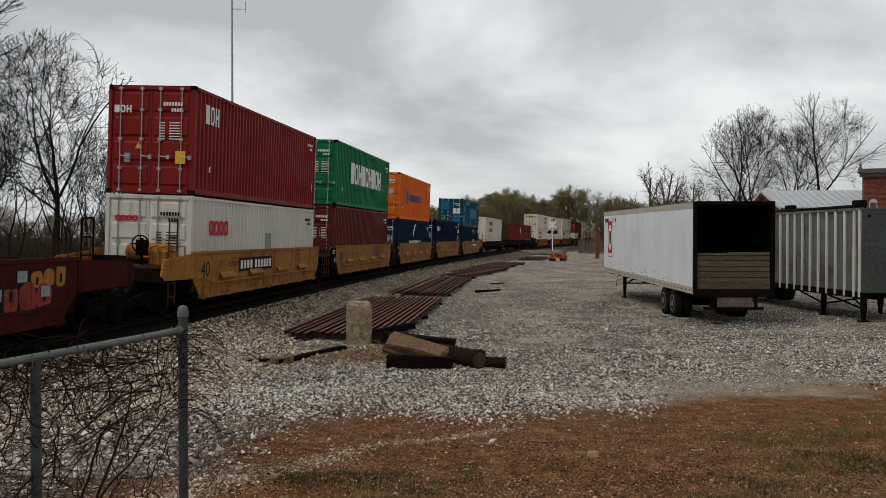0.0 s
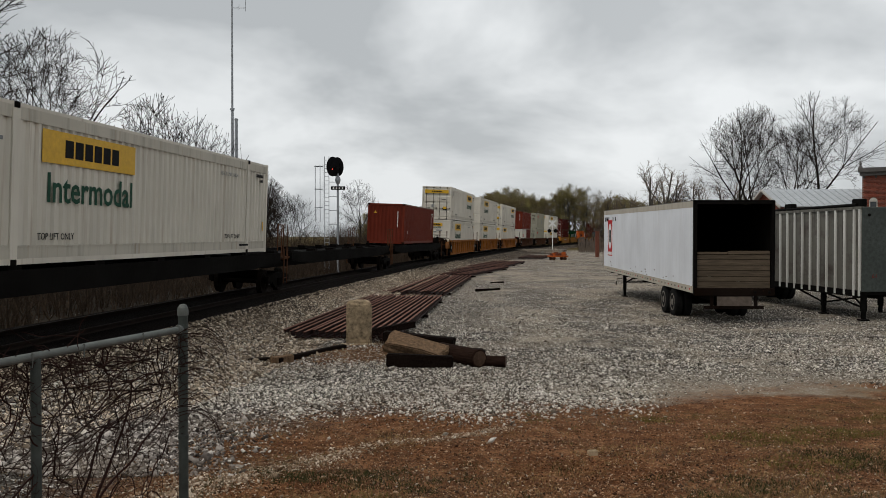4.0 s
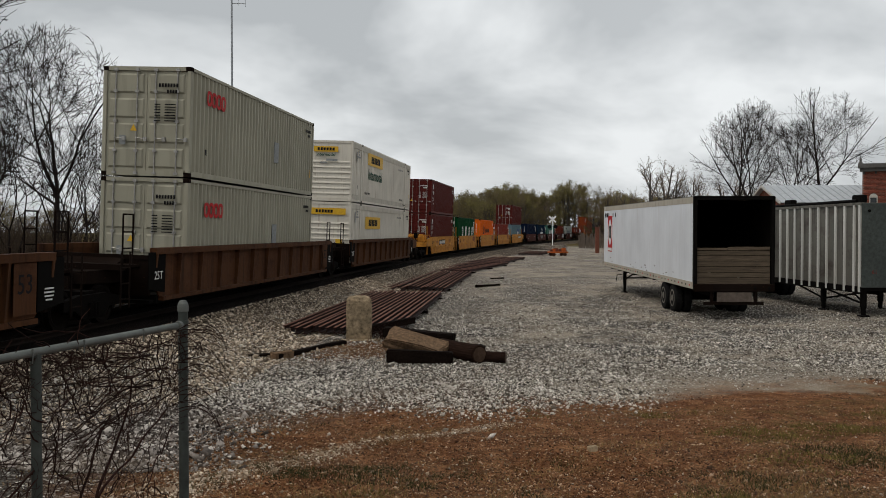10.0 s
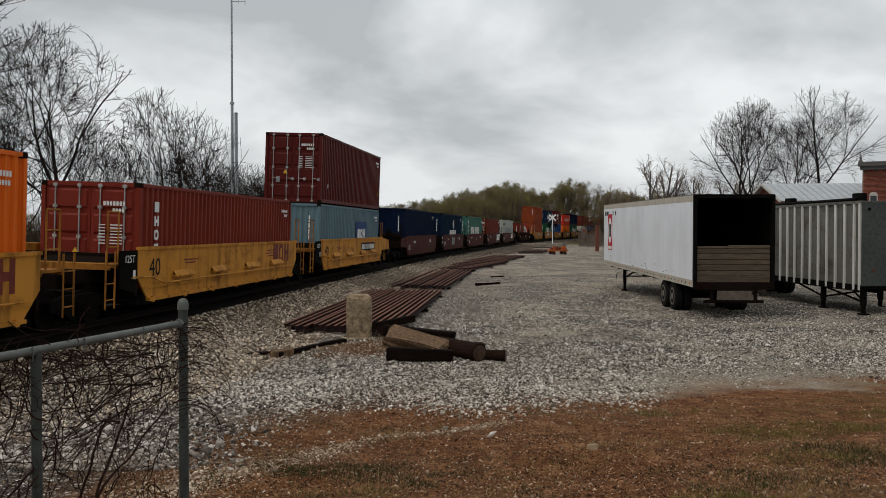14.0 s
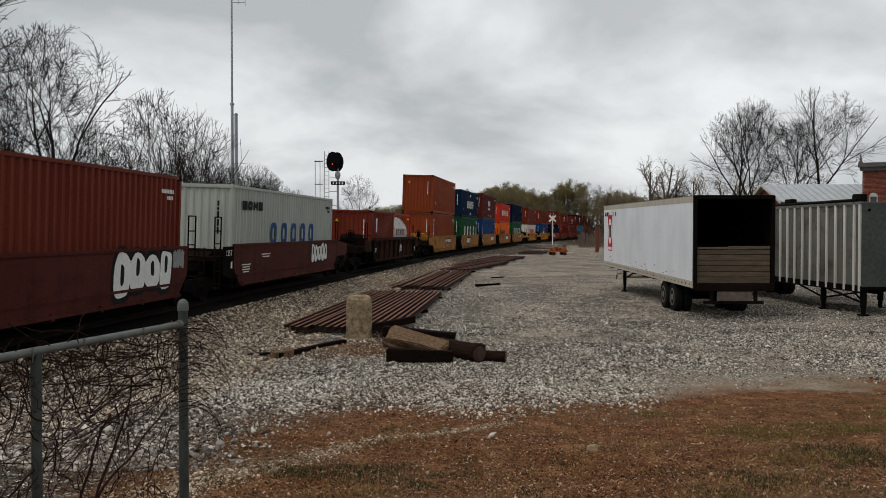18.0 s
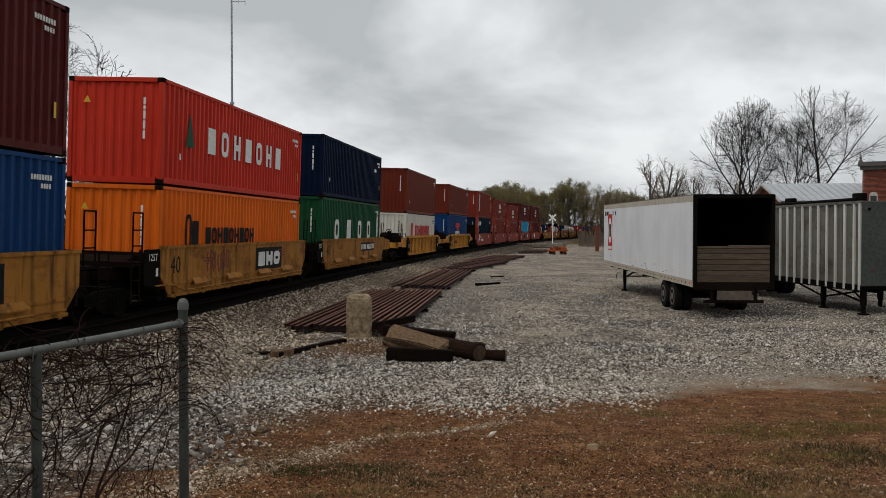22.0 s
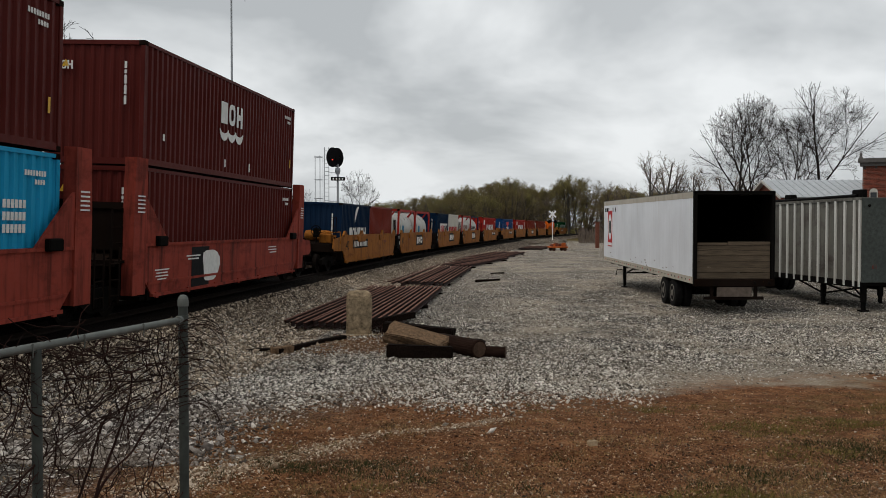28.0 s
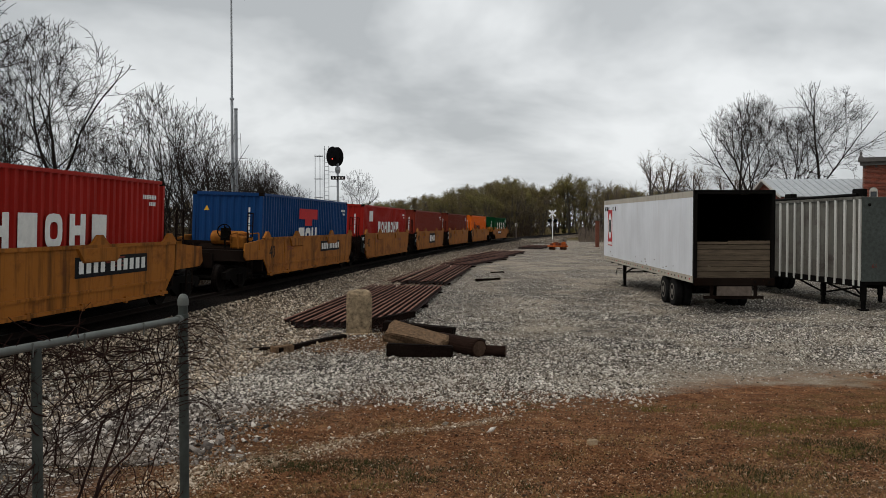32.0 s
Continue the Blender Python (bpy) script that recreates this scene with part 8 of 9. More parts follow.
crossing = solid("road_crossing", Shape().box(-3.0, 3.0, -0.2, 7.0, 0, 0.5).mesh("road_crossing"), "ground", "packed gravel road over the track", "road", pose(12.6, 143.0, -0.62, 0, 0, -110), kind="structure")

# old timber fence and stakes beyond the yard
wf = thing("timber_fence", "leaning grey timber fence of uneven boards", "fence", pose(23.3, 150.0, YARD, 0, 0, -12))
rnd = random.Random(9)
for i in range(24):
    h = rnd.uniform(1.9, 2.7)
    part("board", Shape().chamfered(-0.13, 0.13, -0.02, 0.02, -0.1, h, 0.008).mesh("board"), "fence_wood", wf, at=pose(i * 0.30, rnd.uniform(-0.05, 0.05), 0, 0, rnd.uniform(-3, 3), 0))
for z in (0.6, 1.6):
    part("fence_rail", Shape().box(-0.2, 7.2, 0.03, 0.10, z, z + 0.12).mesh("fence_rail"), "fence_wood", wf)
for i in range(6):
    h = rnd.uniform(2.4, 4.0)
    ob = thing("stake", "old upright timber stake beyond the yard", "post", pose(20.9 + i * 0.55, 118.0 - i * 3.2, YARD - 0.05, 0, rnd.uniform(-3, 3), 0), group="stakes beyond the yard")
    part("shaft", kept(("stake", i % 3), lambda: Shape().tube((0, 0, 0), (0, 0, h), 0.10, 0.08, n=7).mesh("shaft")), "rust_sheet" if i % 2 else "fence_wood", ob)
ob = thing("steel_post", "broad rust-red steel post beyond the yard", "post", pose(20.2, 115.0, YARD, 0, 0, 12))
part("shaft", Shape().chamfered(-0.22, 0.22, -0.2, 0.2, -0.1, 3.3, 0.03).mesh("shaft"), "rust_sheet", ob)
part("cap", Shape().chamfered(-0.25, 0.25, -0.23, 0.23, 3.3, 3.42, 0.02).mesh("cap"), "rust_sheet", ob)

# orange trolley loaded with fittings
tr = thing("track_trolley", "low orange steel track trolley loaded with rusty fittings", "trolley", pose(13.2, 101.0, YARD, 0, 0, 8))
part("deck", Shape().chamfered(-1.0, 1.0, -0.9, 0.9, 0.38, 0.55, 0.03).mesh("deck"), "orange_steel", tr)
for i in range(7):
    part("fitting", kept(("fit", i % 3), lambda: Shape().chamfered(-0.17, 0.17, -0.2, 0.2, 0, 0.22 + 0.1 * (i % 3), 0.04).mesh("fitting")), "orange_steel" if i % 2 else "rust_sheet", tr, at=pose(-0.8 + i * 0.27, rnd.uniform(-0.5, 0.1), 0.55, 0, 0, 20 * i))
for x in (-0.65, 0.65):
    for y in (-0.7, 0.7):
        part("wheel", kept("twheel", lambda: Shape().lathe([(0.2, -0.05), (0.22, 0.0), (0.2, 0.05)], "y", 16).mesh("wheel")), "rail_rust", tr, at=(x, y, 0.22))


# ---- trees ----
def grow(seed, height, spread, stems=1, lean=0.15, levels=4, bud=0, first=0.25, dense=1.0, thin=1.0):
    """A bare tree: (trunk and limbs), (twigs), (buds). The limbs fork upwards and end on a rounded crown."""
    rnd = random.Random(seed)
    wood, twigs, buds = ([], []), ([], []), ([], [])
    mid, rx, rz = Vector((0, 0, height * (0.5 + first * 0.4))), height * 0.36 * spread, height * (0.5 - first * 0.4)

    def put(dest, pts, r0, r1, sides):
        v, f = strand(pts, r0, r1, sides)
        n = len(dest[0])
        dest[0].extend(v)
        dest[1].extend([tuple(i + n for i in q) for q in f])

    def reach(p, d):
        """Metres from p along d to the crown's skin."""
        q = Vector(((p.x - mid.x) / rx, (p.y - mid.y) / rx, (p.z - mid.z) / rz))
        e = Vector((d.x / rx, d.y / rx, d.z / rz))
        a, b, c = e.dot(e), 2 * q.dot(e), q.dot(q) - 1
        disc = b * b - 4 * a * c
        return max(0.25, (-b + math.sqrt(disc)) / (2 * a)) if disc > 0 else 0.3

    def limb(p, d, length, r, level):
        n = (8, 7, 5, 4, 3)[level]
        pts, q, dd = [p.copy()], p.copy(), d.copy()
        for i in range(n):
            wob = (0.07, 0.17, 0.22, 0.26, 0.3)[level]
            dd = (dd + Vector((rnd.uniform(-wob, wob), rnd.uniform(-wob, wob), rnd.uniform(-wob, wob) * 0.7 + (0.05, 0.03, 0.015, 0.0, 0.0)[level]))).normalized()
            q = q + dd * (length / n)
            pts.append(q.copy())
        put(wood if level < 2 else twigs, pts, r, max(r * 0.3, 0.0055 * thin), (8, 5, 3, 3, 3)[level])
        if level >= levels:
            for j in range(bud):
                c = pts[rnd.randint(1, n)] + Vector((rnd.uniform(-1, 1), rnd.uniform(-1, 1), rnd.uniform(-1, 1))) * 0.4
                s = rnd.uniform(0.025, 0.06)
                u = Vector((rnd.uniform(-1, 1), rnd.uniform(-1, 1), rnd.uniform(-1, 1))).normalized() * s
                w = u.cross(Vector((rnd.uniform(-1, 1), rnd.uniform(-1, 1), rnd.uniform(-1, 1)))).normalized() * s
                k = len(buds[0])
                buds[0].extend([tuple(c - u - w), tuple(c + u - w), tuple(c + u + w), tuple(c - u + w)])
                buds[1].append((k, k + 1, k + 2, k + 3))
            return
        count = ((rnd.randint(11, 14) if stems < 3 else rnd.randint(8, 10)), rnd.randint(7, 9), rnd.randint(6, 7), rnd.randint(4, 5))[level]
        count = max(2, int(count * dense + rnd.random()))
        for i in range(count):
            lo = first / 0.8 if level == 0 else 0.15
            t = lo + (1 - lo) * (i + rnd.random()) / count
            j = min(int(t * n), n - 1)
            base = pts[j].lerp(pts[j + 1], t * n - j)
            along = (pts[j + 1] - pts[j]).normalized()
            side = Vector((rnd.uniform(-1, 1), rnd.uniform(-1, 1), rnd.uniform(-0.2, 0.4)))
            side = (side - along * side.dot(along)).normalized()
            a = rnd.uniform(0.65, 1.15) * (1.25 - 0.75 * t) if level == 0 else rnd.uniform(0.55, 1.1)
            nd = (along * math.cos(a) + side * math.sin(a) + Vector((0, 0, 0.06))).normalized()
            room = reach(base, nd)
            ln = min(room * rnd.uniform(0.80, 1.0), height * 0.62) if level == 0 else min(length * (0.62, 0.55, 0.55, 0.5)[level] * rnd.uniform(0.6, 1.1), room * 1.05 + 0.2)
            limb(base, nd, ln, max(r * (1 - 0.6 * t) * rnd.uniform(0.5, 0.7), 0.0075 * thin), level + 1)

    for k in range(stems):
        a = k * math.tau / stems + rnd.uniform(-0.5, 0.5)
        off = 0.0 if stems == 1 else rnd.uniform(0.1, 0.4)
        tilt = lean * rnd.uniform(0.5, 1.3)
        limb(Vector((off * math.cos(a), off * math.sin(a), -0.2)), Vector((tilt * math.cos(a), tilt * math.sin(a), 1)).normalized(), height * rnd.uniform(0.78, 0.92), height * 0.017 * (0.5 + 0.5 * thin) / (stems ** 0.45), 0)
    return wood, twigs, buds


def fork(seed, height, width, first=0.22, levels=7, thin=1.0, stems=1, lean=0.1, sides=2):
    """A broad bare tree whose trunk divides again and again: (trunk and limbs), (twigs), (no buds)."""
    rnd = random.Random(seed)
    wood, twigs = ([], []), ([], [])
    mid, rx, rz = height * (0.5 + first * 0.42), width / 2, height * (0.5 - first * 0.40)

    def put(dest, pts, r0, r1, n):
        v, f = strand(pts, r0, r1, n)
        k = len(dest[0])
        dest[0].extend(v)
        dest[1].extend([tuple(i + k for i in q) for q in f])

    def over(p):
        return (p.x / rx) ** 2 + (p.y / rx) ** 2 + ((p.z - mid) / rz) ** 2

    def branch(p, d, length, r, level):
        n = 5 if level < 2 else 4
        pts, q, dd = [p.copy()], p.copy(), d.copy()
        wob = 0.07 + 0.02 * level
        for i in range(n):
            lift = (0.10, 0.08, 0.05, 0.03)[level] if level < 4 else 0.0
            dd = (dd + Vector((rnd.uniform(-wob, wob), rnd.uniform(-wob, wob), rnd.uniform(-wob, wob) * 0.6 + lift))).normalized()
            q = q + dd * (length / n)
            pts.append(q.copy())
            if level > 1 and over(q) > 1.0:
                break
        end = max(r * 0.70, 0.006 * thin)
        put(wood if level < 3 else twigs, pts, max(r, 0.006 * thin), end, (8, 6, 5, 4, 3, 3, 3, 3, 3)[level])
        if level >= levels or over(q) > 1.0:
            return
        round_to, count = rnd.uniform(0, math.tau), rnd.choice((2, 3, 3) if level < 2 else (2, 2, 3))
        u = dd.cross(Vector((0.2, 0.1, 0.97)) if abs(dd.z) < 0.9 else Vector((1, 0, 0))).normalized()
        w = dd.cross(u)
        for i in range(count):
            b = round_to + i * math.tau / count + rnd.uniform(-0.4, 0.4)
            a = rnd.uniform(0.45, 0.85) if level < 2 else rnd.uniform(0.28, 0.62)
            a *= 0.45 if i == 0 else 1.0
            nd = (dd * math.cos(a) + (u * math.cos(b) + w * math.sin(b)) * math.sin(a)).normalized()
            branch(q, nd, length * (rnd.uniform(0.95, 1.1) if level < 1 else rnd.uniform(0.66, 0.90)), end * (0.92 if i == 0 else rnd.uniform(0.6, 0.8)), level + 1)
        for i in range(sides if level else 1):
            j = rnd.randint(1, len(pts) - 1)
            side = Vector((rnd.uniform(-1, 1), rnd.uniform(-1, 1), rnd.uniform(-0.3, 0.5)))
            side = (side - dd * side.dot(dd)).normalized()
            a = rnd.uniform(0.6, 1.1)
            branch(pts[j], (dd * math.cos(a) + side * math.sin(a)).normalized(), length * rnd.uniform(0.45, 0.75), r * 0.42, min(level + 2, levels))

    for k in range(stems):
        a, off = k * math.tau / stems + rnd.uniform(-0.5, 0.5), 0.0 if stems == 1 else 0.3
        d = Vector((lean * math.cos(a), lean * math.sin(a), 1)).normalized()
        p, r = Vector((off * math.cos(a), off * math.sin(a), -0.2)), height * 0.015 / stems ** 0.4
        q = p + d * height * first
        put(wood, [p, p.lerp(q, 0.1), p.lerp(q, 0.5) + Vector((0.05, 0.03, 0)), q], r * 1.25, r * 0.85, 9)
        branch(q, d, height * (1 - first) * 0.25, r * 0.85, 0)
    return wood, twigs, ([], [])


def tree_kind(name, seed, label, bark, twig, budmat=None, group="trees", **kw):
    wood, twigs, buds = fork(seed, **kw) if "width" in kw else grow(seed, **kw)
    ob = thing(name, label, "tree", group=group)
    part("trunk", raw_mesh("trunk", *wood), bark, ob)
    part("crown", raw_mesh("crown", *twigs), twig, ob)
    if buds[1] and budmat:
        tagged(part("foliage", raw_mesh("foliage", *buds), budmat, ob), kind="stuff")
    return ob


BARE = "tall bare tree with dark grey bark and fine twigs"
BY_TRACK, BY_HOUSE, THICKET, FAR = "bare trees beside the track", "bare trees behind the buildings", "bare thicket beside the track", "trees of the far wood"
tall_a = tree_kind("tree", 11, BARE, "bark", "twig", height=12.5, width=9.0, lean=0.04, first=0.15, thin=1.7, sides=2, group=BY_TRACK)
tall_b = tree_kind("tree", 8, BARE, "bark", "twig", height=13.5, width=9.0, lean=0.05, first=0.18, thin=1.7, sides=2, group=BY_TRACK)
tall_c = tree_kind("tree", 15, "large round-crowned bare tree with dark bark", "bark", "twig", height=14.0, width=9.5, lean=0.03, first=0.22, thin=1.4, sides=2, group=BY_HOUSE)
tall_d = tree_kind("tree", 27, "large spreading bare tree with dark bark", "bark", "twig", height=14.0, width=7.5, stems=2, lean=0.05, first=0.22, thin=1.4, sides=2, group=BY_HOUSE)
thick_a = tree_kind("small_tree", 31, "slender many-stemmed bare young tree", "bark", "twig", height=9.5, width=6.0, stems=3, lean=0.16, levels=5, first=0.12, thin=1.9, sides=1, group=THICKET)
thick_b = tree_kind("small_tree", 37, "slender many-stemmed bare young tree", "bark", "twig", height=9.5, width=6.5, stems=4, lean=0.2, levels=5, first=0.12, thin=1.9, sides=1, group=THICKET)
far_a = tree_kind("tree", 41, "distant woodland tree with olive spring buds", "bark_pale", "twig_far", "bud", height=13.0, spread=0.9, stems=3, lean=0.2, levels=3, bud=14, first=0.05, dense=0.78, thin=2.4, group=FAR)
far_b = tree_kind("tree", 43, "distant woodland tree with olive spring buds", "bark_pale", "twig_far", "bud_pale", height=12.5, spread=0.85, stems=4, lean=0.24, levels=3, bud=14, first=0.05, dense=0.78, thin=2.4, group=FAR)
far_c = tree_kind("tree", 47, "distant bare woodland tree with grey twigs", "bark_pale", "twig_far", height=14.0, spread=0.75, stems=2, lean=0.12, levels=3, first=0.1, dense=0.80, thin=2.2, group=FAR)
USED = set()


def plant(kind, x, y, h, turn, z=YARD, flat=1.0):
    """Stand a tree of a given height; the first of a kind is the model itself."""
    nominal = {tall_a: 12.5, tall_b: 13.5, tall_c: 14.0, tall_d: 14.0, thick_a: 9.5, thick_b: 9.5, far_a: 13.0, far_b: 12.5, far_c: 14.0}[kind]
    k = h / nominal
    m = Matrix.LocRotScale((x, y, z), Euler((0, 0, radians(turn))), (k * flat, k * flat, k))
    if kind not in USED:
        USED.add(kind)
        kind.matrix_basis = m
        return kind
    loc, rot, scl = m.decompose()
    ob = copy_thing(kind, Matrix.Identity(4))
    ob.matrix_basis = m
    return ob


# beside the track, on the far side
plant(tall_a, -20.8, 47.0, 13.8, 20)
plant(tall_b, -27.0, 52.0, 12.5, 140)
plant(tall_b, -19.0, 30.0, 14.5, 200)
trng = random.Random(4)
for i in range(20):
    f = i / 19
    y = 46 + f * 62
    x = -19.0 - 1.5 * f + trng.uniform(-3.5, 3.0) - (2.0 if i % 3 == 0 else 0)
    h = (11.2 - 2.6 * f) * trng.uniform(0.78, 1.08)
    plant(thick_a if i % 2 else thick_b, x, y, h, trng.uniform(0, 360))
for x, y, h in ((-22, 112, 9.5), (-20, 122, 8.5), (-25, 118, 9), (-30, 80, 11), (-29, 95, 11)):
    plant(thick_b, x, y, h, trng.uniform(0, 360))
plant(tall_b, -11.0, 115.0, 10.2, 30, flat=0.8)

# the wood behind the thicket
for i in range(30):
    y = trng.uniform(118, 150)
    plant((far_c, far_a, far_c)[i % 3], y * (-0.56 + 0.36 * (i + trng.random()) / 30), y, trng.uniform(5.5, 8.0), trng.uniform(0, 360), flat=1.3)

# behind the yard's buildings
plant(tall_c, 26.9, 80.0, 14.2, 10, flat=0.86)
plant(tall_d, 28.4, 81.0, 15.0, 75, flat=0.85)
plant(tall_d, 31.9, 80.0, 13.0, 200)
plant(tall_c, 34.4, 80.0, 15.8, 160, flat=1.0)
plant(tall_b, 24.0, 86.0, 8.0, 300, flat=0.8)
for x, y, h in ((29.5, 122, 13.5), (32.5, 125, 12.5), (35.5, 122, 11.5), (24.3, 128, 9.5), (26.0, 124, 9.0), (38.5, 118, 11), (42, 122, 10)):
    plant(far_c, x, y, h, trng.uniform(0, 360), flat=1.0)

# the far wood: trees on camera rays, taller with distance to hold the skyline
def wood_top(view_slope):
    """Height of the far wood by direction from the camera, fitted to the view."""
    return float(np.interp(view_slope, (-0.093, -0.054, -0.015, 0.010, 0.049, 0.088, 0.113, 0.139, 0.171, 0.216, 0.300), (8.0, 9.8, 11.0, 12.6, 13.4, 15.8, 13.4, 15.4, 13.8, 12.0, 11.0)))


def off_track(x, y):
    """Metres from a point to the track."""
    return min(math.hypot(way(s)[0] - x, way(s)[1] - y) for s in range(0, 520, 5))


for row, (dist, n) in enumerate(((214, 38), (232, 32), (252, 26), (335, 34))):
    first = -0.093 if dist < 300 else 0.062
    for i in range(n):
        view_slope = first + (0.313 - first) * (i + trng.random() * 0.8) / n
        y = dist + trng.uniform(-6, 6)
        x = view_slope * y
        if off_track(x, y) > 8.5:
            plant((far_a, far_b, far_c, far_a, far_b)[(i * 7 + row * 3) % 5], x, y, wood_top(view_slope) * y / 225 * trng.uniform(0.76, 1.02), trng.uniform(0, 360), flat=1.15)


def undergrowth(name, label, places, seed, height, material, per=5):
    """Upright tangled shoots, joined, as nobody could count them."""
    rnd = random.Random(seed)
    V, F = [], []
    for x, y in places:
        for j in range(per):
            p = Vector((x + rnd.uniform(-1.2, 1.2), y + rnd.uniform(-1.2, 1.2), YARD - 0.1))
            d = Vector((rnd.uniform(-0.35, 0.35), rnd.uniform(-0.35, 0.35), 1)).normalized()
            h = height * rnd.uniform(0.4, 1.1)
            pts = [p]
            for k in range(3):
                d = (d + Vector((rnd.uniform(-0.3, 0.3), rnd.uniform(-0.3, 0.3), 0.05))).normalized()
                pts.append(pts[-1] + d * h / 3)
            v, f = strand(pts, rnd.uniform(0.016, 0.036), 0.008, 3)
            n = len(V)
            V.extend(v)
            F.extend([tuple(i + n for i in q) for q in f])
            for k in (1, 2, 3):
                for m in range(2):
                    a = pts[k]
                    b = a + Vector((rnd.uniform(-1, 1), rnd.uniform(-1, 1), rnd.uniform(0, 1))) * h * 0.2
                    v, f = strand([a, b], 0.010, 0.004, 3)
                    n = len(V)
                    V.extend(v)
                    F.extend([tuple(i + n for i in q) for q in f])
    return solid(name, raw_mesh(name, V, F), material, label, "undergrowth", kind="stuff")


places = []
for i in range(420):
    y = trng.uniform(18, 112)
    x, _, _ = beside(y - 20, -trng.uniform(5.8, 22), 0)
    places.append((x, y))
for i in range(420):
    y = trng.uniform(40, 120)
    places.append((trng.uniform(-0.56 * y - 4, -0.34 * y - 8), y))
# Low belt added to hide the bright ground below the cars.
low = []
for i in range(520):
    x, y, _ = beside(trng.uniform(-15, 95), -trng.uniform(4.0, 10.0), 0)
    low.append((x, y))
undergrowth("brambles", "low dark brambles added beyond the track to block the view", low, 9, 1.5, "brush", 8)
undergrowth("undergrowth", "dense brown leafless undergrowth below the bare trees", places, 5, 3.3, "brush", 7)
places = []
for i in range(900):
    y = trng.uniform(198, 262)
    x = trng.uniform(-0.118, 0.326) * y
    if off_track(x, y) > 6.5:
        places.append((x, y))
undergrowth("far_undergrowth", "brown leafless undergrowth at the foot of the far wood", places, 6, 6.5, "brush", 7)


# ---- loose stones, grass and dead stalks ----
def scatter(name, label, category, pts, sizes, material, seed, flat=0.7):
    """Many small angular stones in one mesh, each with eight uneven faces."""
    rng = np.random.default_rng(seed)
    n = len(pts)
    base = np.array([(0.62, 0, 0), (-0.62, 0, 0), (0, 0.62, 0), (0, -0.62, 0), (0, 0, 0.6), (0, 0, -0.6)])
    v = base[None] * (1 + rng.uniform(-0.3, 0.25, (n, 6, 3))) + rng.uniform(-0.24, 0.24, (n, 6, 3))
    v *= sizes[:, None, None] * rng.uniform(0.6, 1.3, (n, 1, 3)) * np.array([1, 1, flat])
    a, b = rng.uniform(0, math.tau, n), rng.uniform(-0.9, 0.9, n)
    ca, sa, cb, sb = np.cos(a), np.sin(a), np.cos(b), np.sin(b)
    x, y, z = v[..., 0], v[..., 1], v[..., 2]
    x, z = x * cb[:, None] + z * sb[:, None], -x * sb[:, None] + z * cb[:, None]
    x, y = x * ca[:, None] - y * sa[:, None], x * sa[:, None] + y * ca[:, None]
    v = np.stack([x, y, z], -1) + pts[:, None, :]
    q = np.array([(0, 2, 4), (2, 1, 4), (1, 3, 4), (3, 0, 4), (2, 0, 5), (1, 2, 5), (3, 1, 5), (0, 3, 5)])
    f = (q[None] + (np.arange(n) * 6)[:, None, None]).reshape(-1, 3)
    return solid(name, raw_mesh(name, v.reshape(-1, 3), f), material, label, category, kind="stuff")


def height_at(x, y):
    """Ground or ballast, whichever lies on top."""
    z = lie(x, y)
    s = (y - 20.0)
    wx, wt = np.interp(s, WAY_S, WAY_X), np.interp(s, WAY_S, WAY_TURN)
    side = np.abs((x - wx) * np.cos(wt))
    bed = np.interp(side, (0, 1.2, 1.9, 3.2, 5.2), (-0.13, -0.13, -0.17, -0.6, -0.95))
    return np.maximum(z, bed), side


rng = np.random.default_rng(12)


def strewn(n, y0, y1, power=1.0, margin=0.03):
    """Points over the ground within the camera's view, densest close to it."""
    u = rng.random(n)
    y = (y0 ** -power + (y1 ** -power - y0 ** -power) * u) ** (-1 / power)
    x = y * rng.uniform(-0.505 - margin, 0.505 + margin, n)
    return x, y


# yard gravel
x, y = strewn(330000, 8.0, 52.0, 0.85)
z, side = height_at(x, y)
wander = 1.3 * np.sin(x * 0.9) + 0.8 * np.sin(x * 2.3 + 1.0)
keep = ((y + wander * 0.6 > 13.6 + 0.35 * np.clip(x, -4, 1.5) + 0.7 * np.clip(x - 1.5, 0, 5) + rng.normal(0, 0.95, len(x))) | (x < -2.9 + rng.normal(0, 0.5, len(x)))) & (side > 2.6)
worn = np.array([noise.noise(Vector((a * 0.16, b * 0.10, 5.0))) for a, b in zip(x, y)])
keep &= rng.random(len(x)) > np.clip((worn - 0.05) * 2.2 * np.clip((x + 1) / 4, 0, 1) * (y < 24) + np.clip((x - 3.5) * 0.22, 0, 0.85) * (y < 21) + np.clip((x - 6) * 0.1, 0, 0.4), 0, 0.94)
sz = rng.gamma(3.2, 0.0064, len(x)) + 0.0075
pts = np.stack([x, y, z + sz * 0.28], -1)[keep]
size = sz[keep]
by_fence = (pts[:, 0] < -1.9 - 0.1 * (pts[:, 1] - 8) + rng.normal(0, 0.25, len(pts))) & (pts[:, 1] < 13.5 + rng.normal(0, 0.6, len(pts)))
scatter("gravel", "loose pale grey crushed stone over the yard", "gravel", pts[~by_fence], size[~by_fence], "stone", 1)
scatter("dirty_gravel", "darker grey-brown crushed stone behind the pipe fence", "gravel", pts[by_fence], size[by_fence] * 1.15, "stone_dirty", 9)

